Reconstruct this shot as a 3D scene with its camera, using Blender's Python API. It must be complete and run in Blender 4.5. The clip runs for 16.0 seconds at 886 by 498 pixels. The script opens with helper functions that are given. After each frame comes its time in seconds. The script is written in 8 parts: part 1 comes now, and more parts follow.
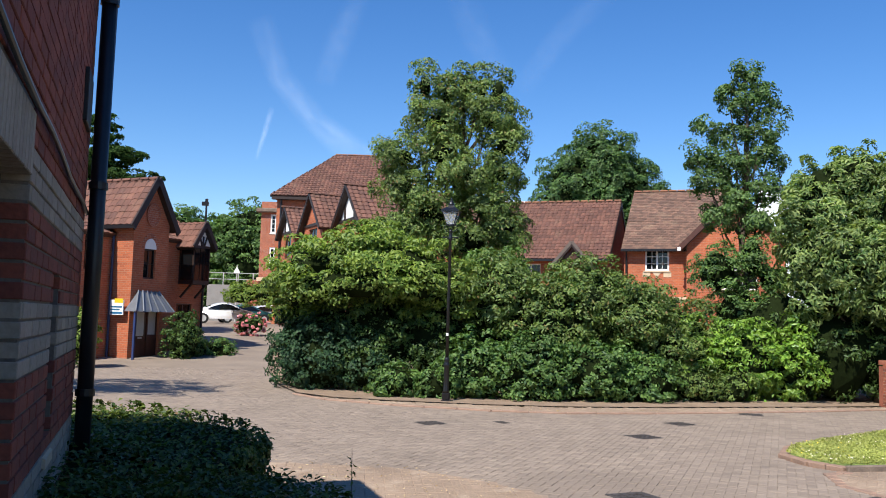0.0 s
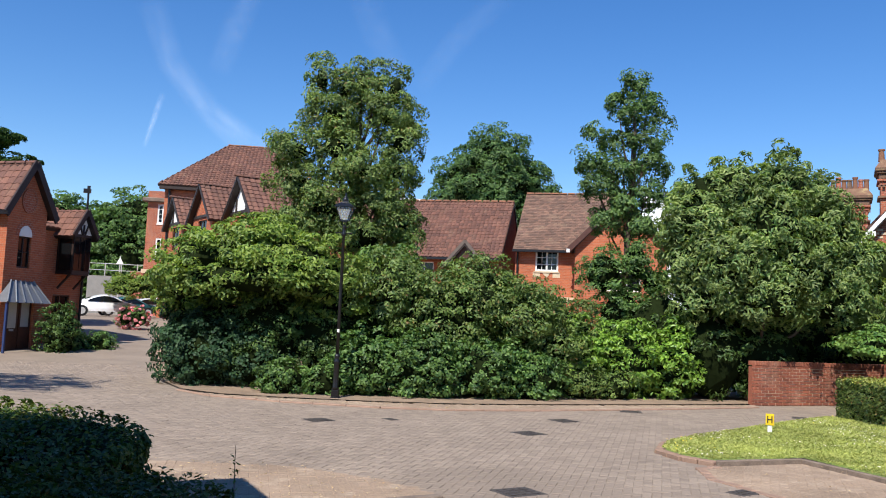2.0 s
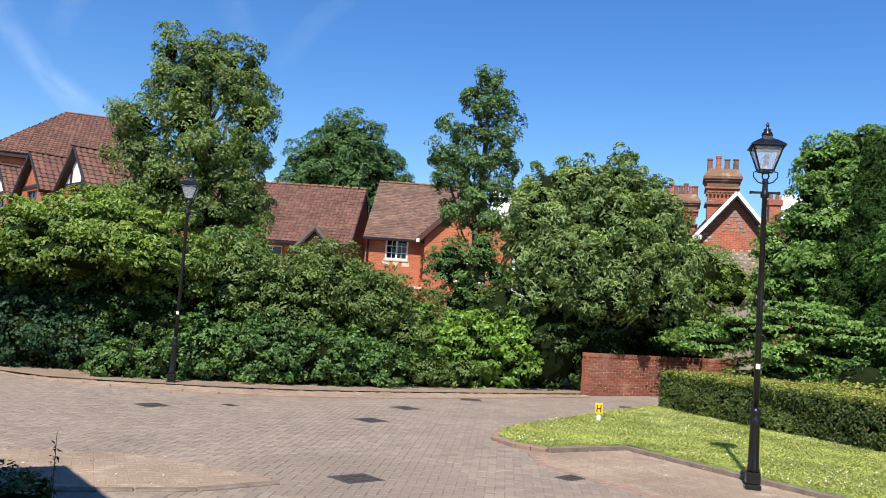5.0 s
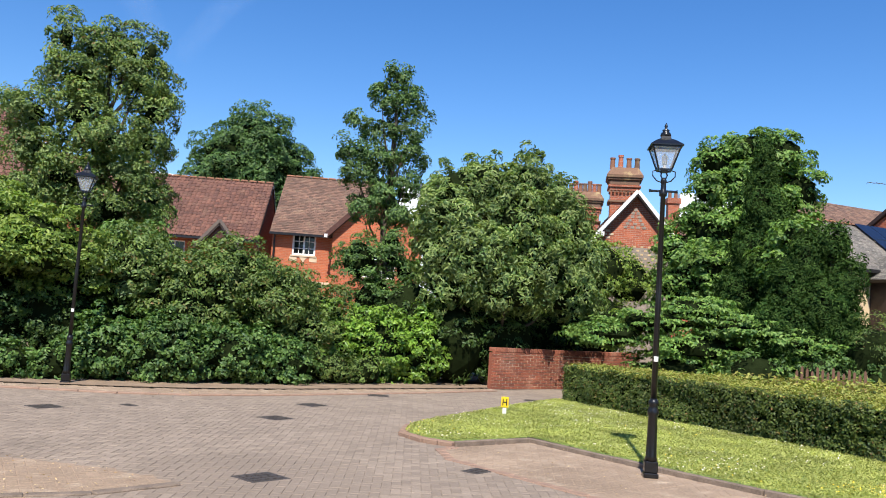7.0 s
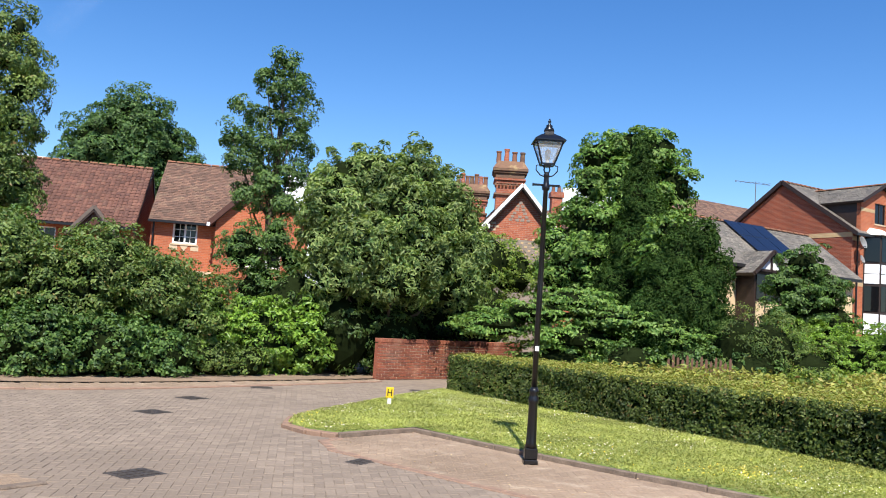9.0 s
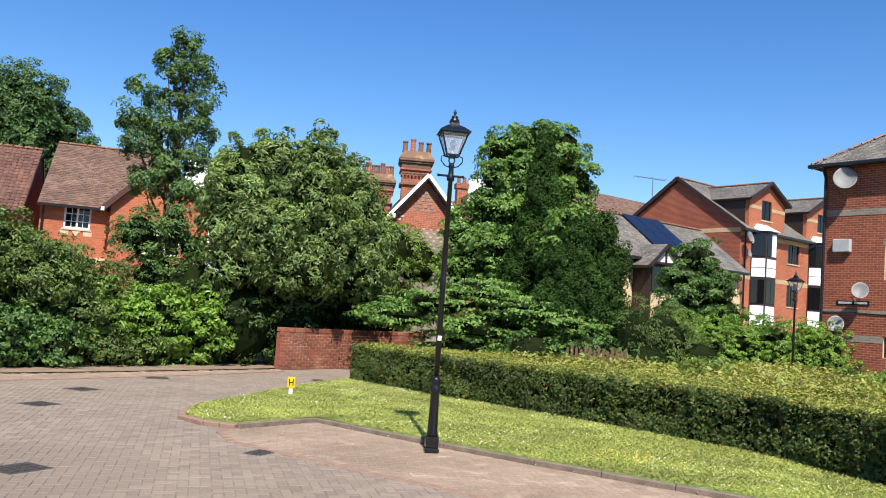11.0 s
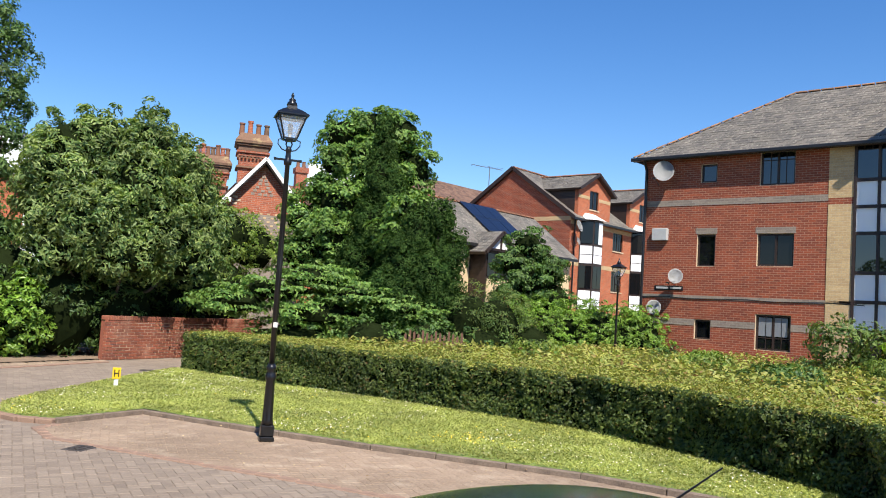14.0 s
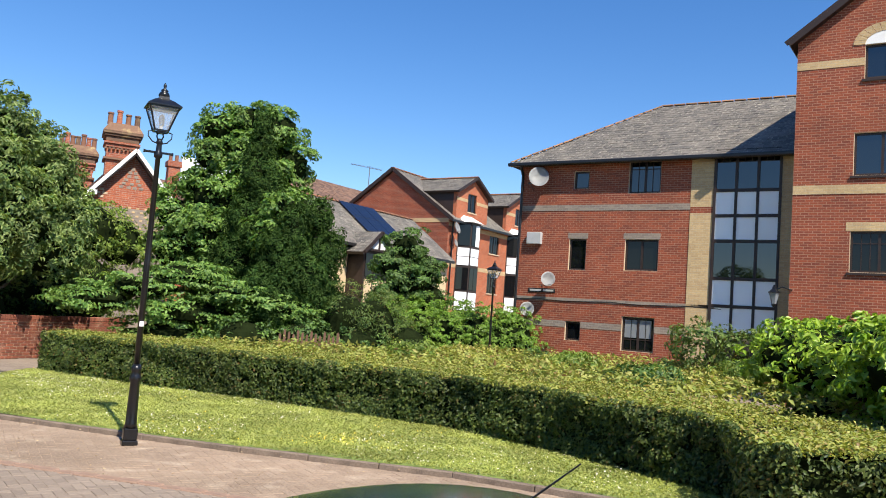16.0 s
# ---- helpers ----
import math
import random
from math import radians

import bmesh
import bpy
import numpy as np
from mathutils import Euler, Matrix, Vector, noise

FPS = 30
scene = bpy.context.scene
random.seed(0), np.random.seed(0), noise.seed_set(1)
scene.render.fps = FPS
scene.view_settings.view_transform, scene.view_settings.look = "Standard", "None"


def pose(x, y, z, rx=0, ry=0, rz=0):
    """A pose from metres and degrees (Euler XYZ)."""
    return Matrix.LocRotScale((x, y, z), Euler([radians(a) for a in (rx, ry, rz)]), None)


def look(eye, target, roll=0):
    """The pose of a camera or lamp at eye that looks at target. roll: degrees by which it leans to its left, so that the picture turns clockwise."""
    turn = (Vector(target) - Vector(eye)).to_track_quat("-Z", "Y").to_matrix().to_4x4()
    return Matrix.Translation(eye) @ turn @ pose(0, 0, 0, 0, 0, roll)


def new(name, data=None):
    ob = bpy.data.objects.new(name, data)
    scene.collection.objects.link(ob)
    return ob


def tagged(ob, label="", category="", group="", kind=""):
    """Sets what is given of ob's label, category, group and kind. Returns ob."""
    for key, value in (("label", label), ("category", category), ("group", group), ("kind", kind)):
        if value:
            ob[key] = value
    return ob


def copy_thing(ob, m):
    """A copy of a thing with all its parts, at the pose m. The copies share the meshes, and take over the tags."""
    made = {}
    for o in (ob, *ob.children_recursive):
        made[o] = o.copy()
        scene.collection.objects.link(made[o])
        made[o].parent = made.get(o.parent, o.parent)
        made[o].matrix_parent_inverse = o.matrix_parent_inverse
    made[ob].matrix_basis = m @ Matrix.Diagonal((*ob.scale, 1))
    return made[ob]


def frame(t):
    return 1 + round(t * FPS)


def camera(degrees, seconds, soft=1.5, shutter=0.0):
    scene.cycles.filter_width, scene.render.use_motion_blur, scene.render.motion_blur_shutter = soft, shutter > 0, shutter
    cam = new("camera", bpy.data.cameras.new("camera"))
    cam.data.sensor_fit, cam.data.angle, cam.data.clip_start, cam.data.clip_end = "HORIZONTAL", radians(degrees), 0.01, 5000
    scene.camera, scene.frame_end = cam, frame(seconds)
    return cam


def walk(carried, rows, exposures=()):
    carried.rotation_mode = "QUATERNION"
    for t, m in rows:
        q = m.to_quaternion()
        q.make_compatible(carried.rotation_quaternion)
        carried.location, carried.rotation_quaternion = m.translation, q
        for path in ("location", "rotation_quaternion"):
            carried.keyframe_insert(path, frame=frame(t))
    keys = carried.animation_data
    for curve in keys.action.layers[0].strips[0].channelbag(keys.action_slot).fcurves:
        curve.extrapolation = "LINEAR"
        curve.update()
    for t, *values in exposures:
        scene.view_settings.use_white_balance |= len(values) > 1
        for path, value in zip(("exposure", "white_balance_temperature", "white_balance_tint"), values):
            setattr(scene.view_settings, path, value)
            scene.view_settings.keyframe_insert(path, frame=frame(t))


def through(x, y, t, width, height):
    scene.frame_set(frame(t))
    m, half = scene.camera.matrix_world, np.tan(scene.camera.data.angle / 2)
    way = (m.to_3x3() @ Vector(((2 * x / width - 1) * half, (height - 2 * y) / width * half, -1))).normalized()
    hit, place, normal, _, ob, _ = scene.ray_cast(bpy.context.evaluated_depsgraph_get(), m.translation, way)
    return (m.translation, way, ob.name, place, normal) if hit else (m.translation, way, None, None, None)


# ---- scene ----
cam = camera(55.64, 16.0, soft=1.0)
EYE, REACH = 1.7, 0.141
# seconds, yaw, pitch, roll: the camera pans on an arm's reach
ROWS = [
    (0.0, -0.11, 4.83, -1.70),
    (0.5, -2.08, 4.71, -2.05),
    (1.0, -3.95, 4.87, -2.22),
    (1.5, -5.72, 4.86, -2.32),
    (2.0, -7.42, 4.90, -2.56),
    (2.5, -9.24, 4.98, -2.72),
    (3.0, -10.96, 4.90, -2.79),
    (3.5, -12.83, 4.74, -3.18),
    (4.0, -14.47, 4.65, -3.60),
    (6.5, -22.45, 4.80, -4.13),
    (7.0, -23.99, 4.80, -3.87),
    (7.5, -26.42, 4.87, -3.87),
    (8.0, -28.71, 4.76, -4.01),
    (8.5, -30.07, 4.60, -3.96),
    (9.0, -31.69, 4.69, -3.86),
    (11.5, -39.79, 4.42, -3.95),
    (12.0, -41.50, 4.49, -3.65),
    (12.5, -43.48, 4.50, -3.56),
    (13.0, -45.24, 4.34, -3.44),
    (13.5, -47.17, 4.30, -3.54),
    (14.0, -49.10, 4.23, -3.69),
    (14.5, -51.23, 4.11, -3.73),
    (15.0, -53.41, 4.05, -3.97),
    (15.5, -55.37, 4.21, -4.11),
    (16.0, -57.44, 4.83, -4.13),
]
walk(cam, [(t, pose(-REACH * math.sin(radians(yaw)), REACH * math.cos(radians(yaw)), EYE, 90 + pitch, roll, yaw))
           for t, yaw, pitch, roll in ROWS],
     exposures=[(0.0, 0.62, 6330, 10.5), (3.0, 0.57, 6310, 10.5), (4.2, 0.62, 6320, 10.5), (6.5, 0.70, 6360, 10.5), (9.0, 0.73, 6430, 10.2), (12.5, 0.69, 6440, 10.2), (16.0, 0.76, 6640, 10.0)])

# ---- light ----
SUN_BEARING, SUN_HEIGHT = 210.4, 51.0
world = bpy.data.worlds.new("sky")
scene.world = world
world.use_nodes = True
wn = world.node_tree
sky = wn.nodes.new("ShaderNodeTexSky")
sky.sky_type = "NISHITA"
sky.sun_disc = False
sky.sun_elevation = radians(SUN_HEIGHT)
sky.sun_rotation = radians(SUN_BEARING)
sky.air_density, sky.dust_density, sky.ozone_density = 1.0, 0.1, 3.0
tone = wn.nodes.new("ShaderNodeHueSaturation")
tone.inputs["Saturation"].default_value = 1.3
tone.inputs["Hue"].default_value = 0.508
wn.links.new(sky.outputs[0], tone.inputs["Color"])
wn.links.new(tone.outputs[0], wn.nodes["Background"].inputs[0])
wn.nodes["Background"].inputs[1].default_value = 0.104
sun = new("sun", bpy.data.lights.new("sun", "SUN"))
sun.data.energy, sun.data.angle, sun.data.color = 4.8, radians(0.5), (1.0, 0.94, 0.84)
sb = radians(SUN_BEARING)
sun_way = Vector((math.sin(sb) * math.cos(radians(SUN_HEIGHT)), math.cos(sb) * math.cos(radians(SUN_HEIGHT)), math.sin(radians(SUN_HEIGHT))))
sun.matrix_world = look(sun_way * 60, (0, 0, 0))
scene.view_settings.exposure = 0.7

# ---- materials ----
def mat(name, color, rough=0.7, metal=0.0, spread=0.25, scale=6.0, fine=60.0, bump=0.15, spec=0.4, streak=0.0):
    """A plain surface with variation at two scales and fine relief."""
    m = bpy.data.materials.new(name)
    m.use_nodes = True
    t = m.node_tree
    b = t.nodes["Principled BSDF"]
    b.inputs["Roughness"].default_value, b.inputs["Metallic"].default_value = rough, metal
    b.inputs["Specular IOR Level"].default_value = spec
    co = t.nodes.new("ShaderNodeTexCoord")
    n1, n2 = t.nodes.new("ShaderNodeTexNoise"), t.nodes.new("ShaderNodeTexNoise")
    n1.inputs["Scale"].default_value, n2.inputs["Scale"].default_value = scale, fine
    n1.inputs["Detail"].default_value, n2.inputs["Detail"].default_value = 4, 3
    for n in (n1, n2):
        t.links.new(co.outputs["Object"], n.inputs["Vector"])
    add = t.nodes.new("ShaderNodeMath")
    add.operation = "ADD"
    t.links.new(n1.outputs["Fac"], add.inputs[0])
    t.links.new(n2.outputs["Fac"], add.inputs[1])
    ramp = t.nodes.new("ShaderNodeMapRange")
    ramp.inputs["From Min"].default_value, ramp.inputs["From Max"].default_value = 0.6, 1.4
    ramp.inputs["To Min"].default_value, ramp.inputs["To Max"].default_value = 1 - spread, 1 + spread
    t.links.new(add.outputs[0], ramp.inputs["Value"])
    mul = t.nodes.new("ShaderNodeVectorMath")
    mul.operation = "SCALE"
    mul.inputs[0].default_value = color
    t.links.new(ramp.outputs[0], mul.inputs["Scale"])
    t.links.new(mul.outputs[0], b.inputs["Base Color"])
    bp = t.nodes.new("ShaderNodeBump")
    bp.inputs["Strength"].default_value, bp.inputs["Distance"].default_value = bump, 0.01
    t.links.new(n2.outputs["Fac"], bp.inputs["Height"])
    t.links.new(bp.outputs[0], b.inputs["Normal"])
    return m


def brick_mat(name, c1, c2, mortar, w=0.225, h=0.075, gap=0.006, rough=0.85, offset=0.5, grime=0.25):
    """Laid units in metres of the face's own UV, with uneven colour, stains and recessed joints."""
    m = bpy.data.materials.new(name)
    m.use_nodes = True
    t = m.node_tree
    b = t.nodes["Principled BSDF"]
    b.inputs["Roughness"].default_value = rough
    uv = t.nodes.new("ShaderNodeTexCoord")
    br = t.nodes.new("ShaderNodeTexBrick")
    br.offset = offset
    br.inputs["Color1"].default_value, br.inputs["Color2"].default_value = (*c1, 1), (*c2, 1)
    br.inputs["Mortar"].default_value = (*mortar, 1)
    br.inputs["Scale"].default_value, br.inputs["Mortar Size"].default_value = 1.0, gap
    br.inputs["Mortar Smooth"].default_value, br.inputs["Bias"].default_value = 0.2, 0.0
    br.inputs["Brick Width"].default_value, br.inputs["Row Height"].default_value = w, h
    t.links.new(uv.outputs["UV"], br.inputs["Vector"])
    n1, n2 = t.nodes.new("ShaderNodeTexNoise"), t.nodes.new("ShaderNodeTexNoise")
    n1.inputs["Scale"].default_value, n2.inputs["Scale"].default_value = 0.7, 30.0
    n1.inputs["Detail"].default_value, n2.inputs["Detail"].default_value = 5, 3
    for n in (n1, n2):
        t.links.new(uv.outputs["Object"], n.inputs["Vector"])
    add = t.nodes.new("ShaderNodeMath")
    add.operation = "ADD"
    t.links.new(n1.outputs["Fac"], add.inputs[0])
    t.links.new(n2.outputs["Fac"], add.inputs[1])
    ramp = t.nodes.new("ShaderNodeMapRange")
    ramp.inputs["From Min"].default_value, ramp.inputs["From Max"].default_value = 0.6, 1.4
    ramp.inputs["To Min"].default_value, ramp.inputs["To Max"].default_value = 1 - grime, 1 + grime
    t.links.new(add.outputs[0], ramp.inputs["Value"])
    mul = t.nodes.new("ShaderNodeVectorMath")
    mul.operation = "SCALE"
    t.links.new(br.outputs["Color"], mul.inputs[0])
    t.links.new(ramp.outputs[0], mul.inputs["Scale"])
    t.links.new(mul.outputs[0], b.inputs["Base Color"])
    bp = t.nodes.new("ShaderNodeBump")
    bp.invert = True
    bp.inputs["Strength"].default_value, bp.inputs["Distance"].default_value = 0.6, 0.008
    t.links.new(br.outputs["Fac"], bp.inputs["Height"])
    t.links.new(bp.outputs[0], b.inputs["Normal"])
    return m


def piece_mat(name, c1, c2, rough=0.85, island=True, spread=0.2, fine=40.0, bump=0.3, patch=0.0, patch_color=(0.3, 0.3, 0.25), spec=0.3, patch_scale=2.2):
    """For pieces: each island or object takes its own shade between two colours, with stains over all."""
    m = bpy.data.materials.new(name)
    m.use_nodes = True
    t = m.node_tree
    b = t.nodes["Principled BSDF"]
    b.inputs["Roughness"].default_value = rough
    b.inputs["Specular IOR Level"].default_value = spec
    if island:
        rnd = t.nodes.new("ShaderNodeNewGeometry").outputs["Random Per Island"]
    else:
        rnd = t.nodes.new("ShaderNodeObjectInfo").outputs["Random"]
    mix = t.nodes.new("ShaderNodeMix")
    mix.data_type = "RGBA"
    mix.inputs["A"].default_value, mix.inputs["B"].default_value = (*c1, 1), (*c2, 1)
    t.links.new(rnd, mix.inputs["Factor"])
    co = t.nodes.new("ShaderNodeTexCoord")
    n1, n2 = t.nodes.new("ShaderNodeTexNoise"), t.nodes.new("ShaderNodeTexNoise")
    n1.inputs["Scale"].default_value, n2.inputs["Scale"].default_value = 0.8, fine
    n1.inputs["Detail"].default_value = 6
    geo = t.nodes.new("ShaderNodeNewGeometry")
    for n in (n1, n2):
        t.links.new(geo.outputs["Position"], n.inputs["Vector"])
    add = t.nodes.new("ShaderNodeMath")
    add.operation = "ADD"
    t.links.new(n1.outputs["Fac"], add.inputs[0])
    t.links.new(n2.outputs["Fac"], add.inputs[1])
    ramp = t.nodes.new("ShaderNodeMapRange")
    ramp.inputs["From Min"].default_value, ramp.inputs["From Max"].default_value = 0.65, 1.35
    ramp.inputs["To Min"].default_value, ramp.inputs["To Max"].default_value = 1 - spread, 1 + spread
    t.links.new(add.outputs[0], ramp.inputs["Value"])
    mul = t.nodes.new("ShaderNodeVectorMath")
    mul.operation = "SCALE"
    last = mix.outputs["Result"]
    if patch:
        n3 = t.nodes.new("ShaderNodeTexNoise")
        n3.inputs["Scale"].default_value, n3.inputs["Detail"].default_value = patch_scale, 8
        t.links.new(geo.outputs["Position"], n3.inputs["Vector"])
        r3 = t.nodes.new("ShaderNodeMapRange")
        r3.inputs["From Min"].default_value, r3.inputs["From Max"].default_value = 0.55, 0.72
        r3.inputs["To Max"].default_value = patch
        t.links.new(n3.outputs["Fac"], r3.inputs["Value"])
        m3 = t.nodes.new("ShaderNodeMix")
        m3.data_type = "RGBA"
        m3.inputs["B"].default_value = (*patch_color, 1)
        t.links.new(last, m3.inputs["A"])
        t.links.new(r3.outputs[0], m3.inputs["Factor"])
        last = m3.outputs["Result"]
    t.links.new(last, mul.inputs[0])
    t.links.new(ramp.outputs[0], mul.inputs["Scale"])
    t.links.new(mul.outputs[0], b.inputs["Base Color"])
    bp = t.nodes.new("ShaderNodeBump")
    bp.inputs["Strength"].default_value, bp.inputs["Distance"].default_value = bump, 0.01
    t.links.new(n2.outputs["Fac"], bp.inputs["Height"])
    t.links.new(bp.outputs[0], b.inputs["Normal"])
    return m


def leaf_mat(name, c1, c2, rough=0.5, through=0.3, brown=0.0, spec=0.4):
    """Leaves: each one its own green, with light passing through."""
    c1, c2 = [(c[0] * 1.16, c[1] * 1.1, c[2]) for c in (c1, c2)]
    m = bpy.data.materials.new(name)
    m.use_nodes = True
    t = m.node_tree
    b = t.nodes["Principled BSDF"]
    b.inputs["Roughness"].default_value = rough
    b.inputs["Specular IOR Level"].default_value = spec
    geo = t.nodes.new("ShaderNodeNewGeometry")
    cr = t.nodes.new("ShaderNodeValToRGB")
    e = cr.color_ramp.elements
    e[0].color, e[1].color = (*c1, 1), (*c2, 1)
    if brown:
        e[1].position = 1 - brown
        x = cr.color_ramp.elements.new(1.0)
        x.color = (0.22, 0.13, 0.05, 1)
    t.links.new(geo.outputs["Random Per Island"], cr.inputs["Fac"])
    n = t.nodes.new("ShaderNodeTexNoise")
    n.inputs["Scale"].default_value, n.inputs["Detail"].default_value = 1.1, 3
    t.links.new(geo.outputs["Position"], n.inputs["Vector"])
    ramp = t.nodes.new("ShaderNodeMapRange")
    ramp.inputs["From Min"].default_value, ramp.inputs["From Max"].default_value = 0.3, 0.7
    ramp.inputs["To Min"].default_value, ramp.inputs["To Max"].default_value = 0.7, 1.3
    t.links.new(n.outputs["Fac"], ramp.inputs["Value"])
    mul = t.nodes.new("ShaderNodeVectorMath")
    mul.operation = "SCALE"
    t.links.new(cr.outputs["Color"], mul.inputs[0])
    t.links.new(ramp.outputs[0], mul.inputs["Scale"])
    t.links.new(mul.outputs[0], b.inputs["Base Color"])
    tr = t.nodes.new("ShaderNodeBsdfTranslucent")
    warm = t.nodes.new("ShaderNodeVectorMath")
    warm.operation = "MULTIPLY"
    warm.inputs[1].default_value = (1.25, 1.3, 0.5)
    t.links.new(mul.outputs[0], warm.inputs[0])
    t.links.new(warm.outputs[0], tr.inputs["Color"])
    mx = t.nodes.new("ShaderNodeMixShader")
    mx.inputs[0].default_value = through
    t.links.new(b.outputs[0], mx.inputs[1])
    t.links.new(tr.outputs[0], mx.inputs[2])
    t.links.new(mx.outputs[0], t.nodes["Material Output"].inputs["Surface"])
    return m


def glass_mat(name, tint=(0.006, 0.007, 0.008), rough=0.02, ior=1.52, spec=0.35):
    m = bpy.data.materials.new(name)
    m.use_nodes = True
    b = m.node_tree.nodes["Principled BSDF"]
    b.inputs["Base Color"].default_value = (*tint, 1)
    b.inputs["Roughness"].default_value = rough
    b.inputs["Specular IOR Level"].default_value = spec
    b.inputs["IOR"].default_value = ior
    return m


RED = brick_mat("red_brick", (0.29, 0.064, 0.025), (0.18, 0.04, 0.02), (0.34, 0.185, 0.12), gap=0.008, grime=0.32)
ORANGE = brick_mat("orange_brick", (0.45, 0.12, 0.047), (0.33, 0.085, 0.036), (0.38, 0.20, 0.12), gap=0.007)
OLDRED = brick_mat("old_red_brick", (0.40, 0.11, 0.05), (0.28, 0.075, 0.04), (0.36, 0.27, 0.2), grime=0.35)
BUFF = brick_mat("buff_brick", (0.52, 0.37, 0.19), (0.44, 0.30, 0.15), (0.45, 0.37, 0.25))
GREYB = brick_mat("grey_brick", (0.27, 0.22, 0.17), (0.2, 0.16, 0.13), (0.3, 0.26, 0.22))
CREAM = mat("cream_render", (0.62, 0.48, 0.29), 0.9, spread=0.1)
TILE = piece_mat("brown_roof_tile", (0.185, 0.088, 0.062), (0.11, 0.056, 0.044), spread=0.3, patch=0.45, patch_color=(0.2, 0.125, 0.085))
TILE2 = piece_mat("weathered_clay_tile", (0.20, 0.115, 0.08), (0.105, 0.065, 0.05), spread=0.3, patch=0.5, patch_color=(0.22, 0.16, 0.105))
SLATE = piece_mat("grey_slate", (0.175, 0.155, 0.13), (0.095, 0.087, 0.078), 0.7, spread=0.3, patch=0.8, patch_color=(0.40, 0.37, 0.29), patch_scale=11.0)
RIDGE_GREY = piece_mat("weathered_ridge_tile", (0.30, 0.15, 0.08), (0.20, 0.115, 0.07), spread=0.35, patch=0.5, patch_color=(0.33, 0.25, 0.13), patch_scale=5)
CAPPING = piece_mat("lichened_cap_brick", (0.21, 0.115, 0.07), (0.13, 0.08, 0.055), spread=0.4, patch=0.7, patch_color=(0.36, 0.27, 0.13), patch_scale=3.5)
RIDGE = piece_mat("clay_ridge_tile", (0.27, 0.12, 0.065), (0.19, 0.095, 0.06), spread=0.3)
WHITE = mat("white_paint", (0.78, 0.77, 0.74), 0.5, spread=0.06)
PANEL = mat("white_panel", (0.82, 0.84, 0.86), 0.35, spread=0.04, scale=1.5)
DARKWOOD = mat("dark_stained_timber", (0.03, 0.018, 0.014), 0.5, spread=0.3)
BROWNWOOD = mat("brown_door_timber", (0.075, 0.03, 0.02), 0.45, spread=0.25)
BLACK = mat("black_gloss_paint", (0.008, 0.008, 0.009), 0.28, spread=0.2, spec=0.5, bump=0.05)
PIPE = mat("black_plastic_pipe", (0.012, 0.012, 0.014), 0.35, spread=0.2, bump=0.05)
LEAD = mat("lead_sheet", (0.16, 0.17, 0.19), 0.4, metal=0.3, spread=0.2)
GLASS = glass_mat("window_glass")
GLASS_BAY = glass_mat("coated_double_glazing", ior=1.9, spec=0.5)
GLASS_NET = glass_mat("glass_over_pale_net", (0.2, 0.215, 0.23), 0.1)
DISH = mat("grey_dish_metal", (0.42, 0.42, 0.41), 0.45, spread=0.1)
CONCRETE = mat("concrete_kerb", (0.17, 0.13, 0.10), 0.9, spread=0.5, scale=5)
STONE = mat("pale_stone", (0.55, 0.43, 0.29), 0.85, spread=0.15)
IRON = mat("cast_iron_cover", (0.062, 0.052, 0.046), 0.7, metal=0.1, spread=0.35)
SOIL = mat("dry_soil", (0.24, 0.17, 0.115), 0.95, spread=0.4, scale=2, fine=25, bump=0.6)
BARK = mat("bark", (0.09, 0.065, 0.045), 0.9, spread=0.4, scale=8, bump=0.8)
YELLOW = mat("yellow_enamel", (0.75, 0.50, 0.02), 0.4, spread=0.08)
BLIND = mat("pale_blind", (0.5, 0.48, 0.44), 0.8, spread=0.1)
INK = mat("black_ink", (0.01, 0.01, 0.01), 0.6, spread=0.1)


# ---- helpers of the scene ----
def thing(name, x, y, z=0.0, bearing=0.0, label="", category="", group="", kind=""):
    """An Empty at a thing's base; local +y points away along the bearing (clockwise from +y), local +x to the right."""
    ob = new(name)
    ob.matrix_world = pose(x, y, z, 0, 0, -bearing)
    return tagged(ob, label, category, group, kind)


def auto_uv(me):
    """UV in metres: along the face's level line, and up its slope."""
    layer = me.uv_layers.new(name="UVMap")
    for p in me.polygons:
        n = p.normal
        if abs(n.z) > 0.999:
            a, b = Vector((1, 0, 0)), Vector((0, 1, 0))
        else:
            a = Vector((0, 0, 1)).cross(n).normalized()
            b = n.cross(a)
        for li in p.loop_indices:
            co = me.vertices[me.loops[li].vertex_index].co
            layer.data[li].uv = (co.dot(a), co.dot(b) if abs(n.z) > 0.05 else co.z)


def part(name, bm, material, parent, label="", smooth=False, kind=""):
    me = bpy.data.meshes.new(name)
    bmesh.ops.recalc_face_normals(bm, faces=bm.faces)
    bm.to_mesh(me)
    bm.free()
    auto_uv(me)
    me.materials.append(material)
    if smooth:
        for p in me.polygons:
            p.use_smooth = True
    ob = new(name, me)
    ob.parent = parent
    return tagged(ob, label, kind=kind)


def raw(name, verts, faces, material, parent=None, label="", smooth=False, kind=""):
    me = bpy.data.meshes.new(name)
    me.from_pydata([tuple(v) for v in verts], [], [tuple(f) for f in faces])
    me.materials.append(material)
    if smooth:
        me.polygons.foreach_set("use_smooth", [True] * len(me.polygons))
    ob = new(name, me)
    ob.parent = parent
    return tagged(ob, label, kind=kind)


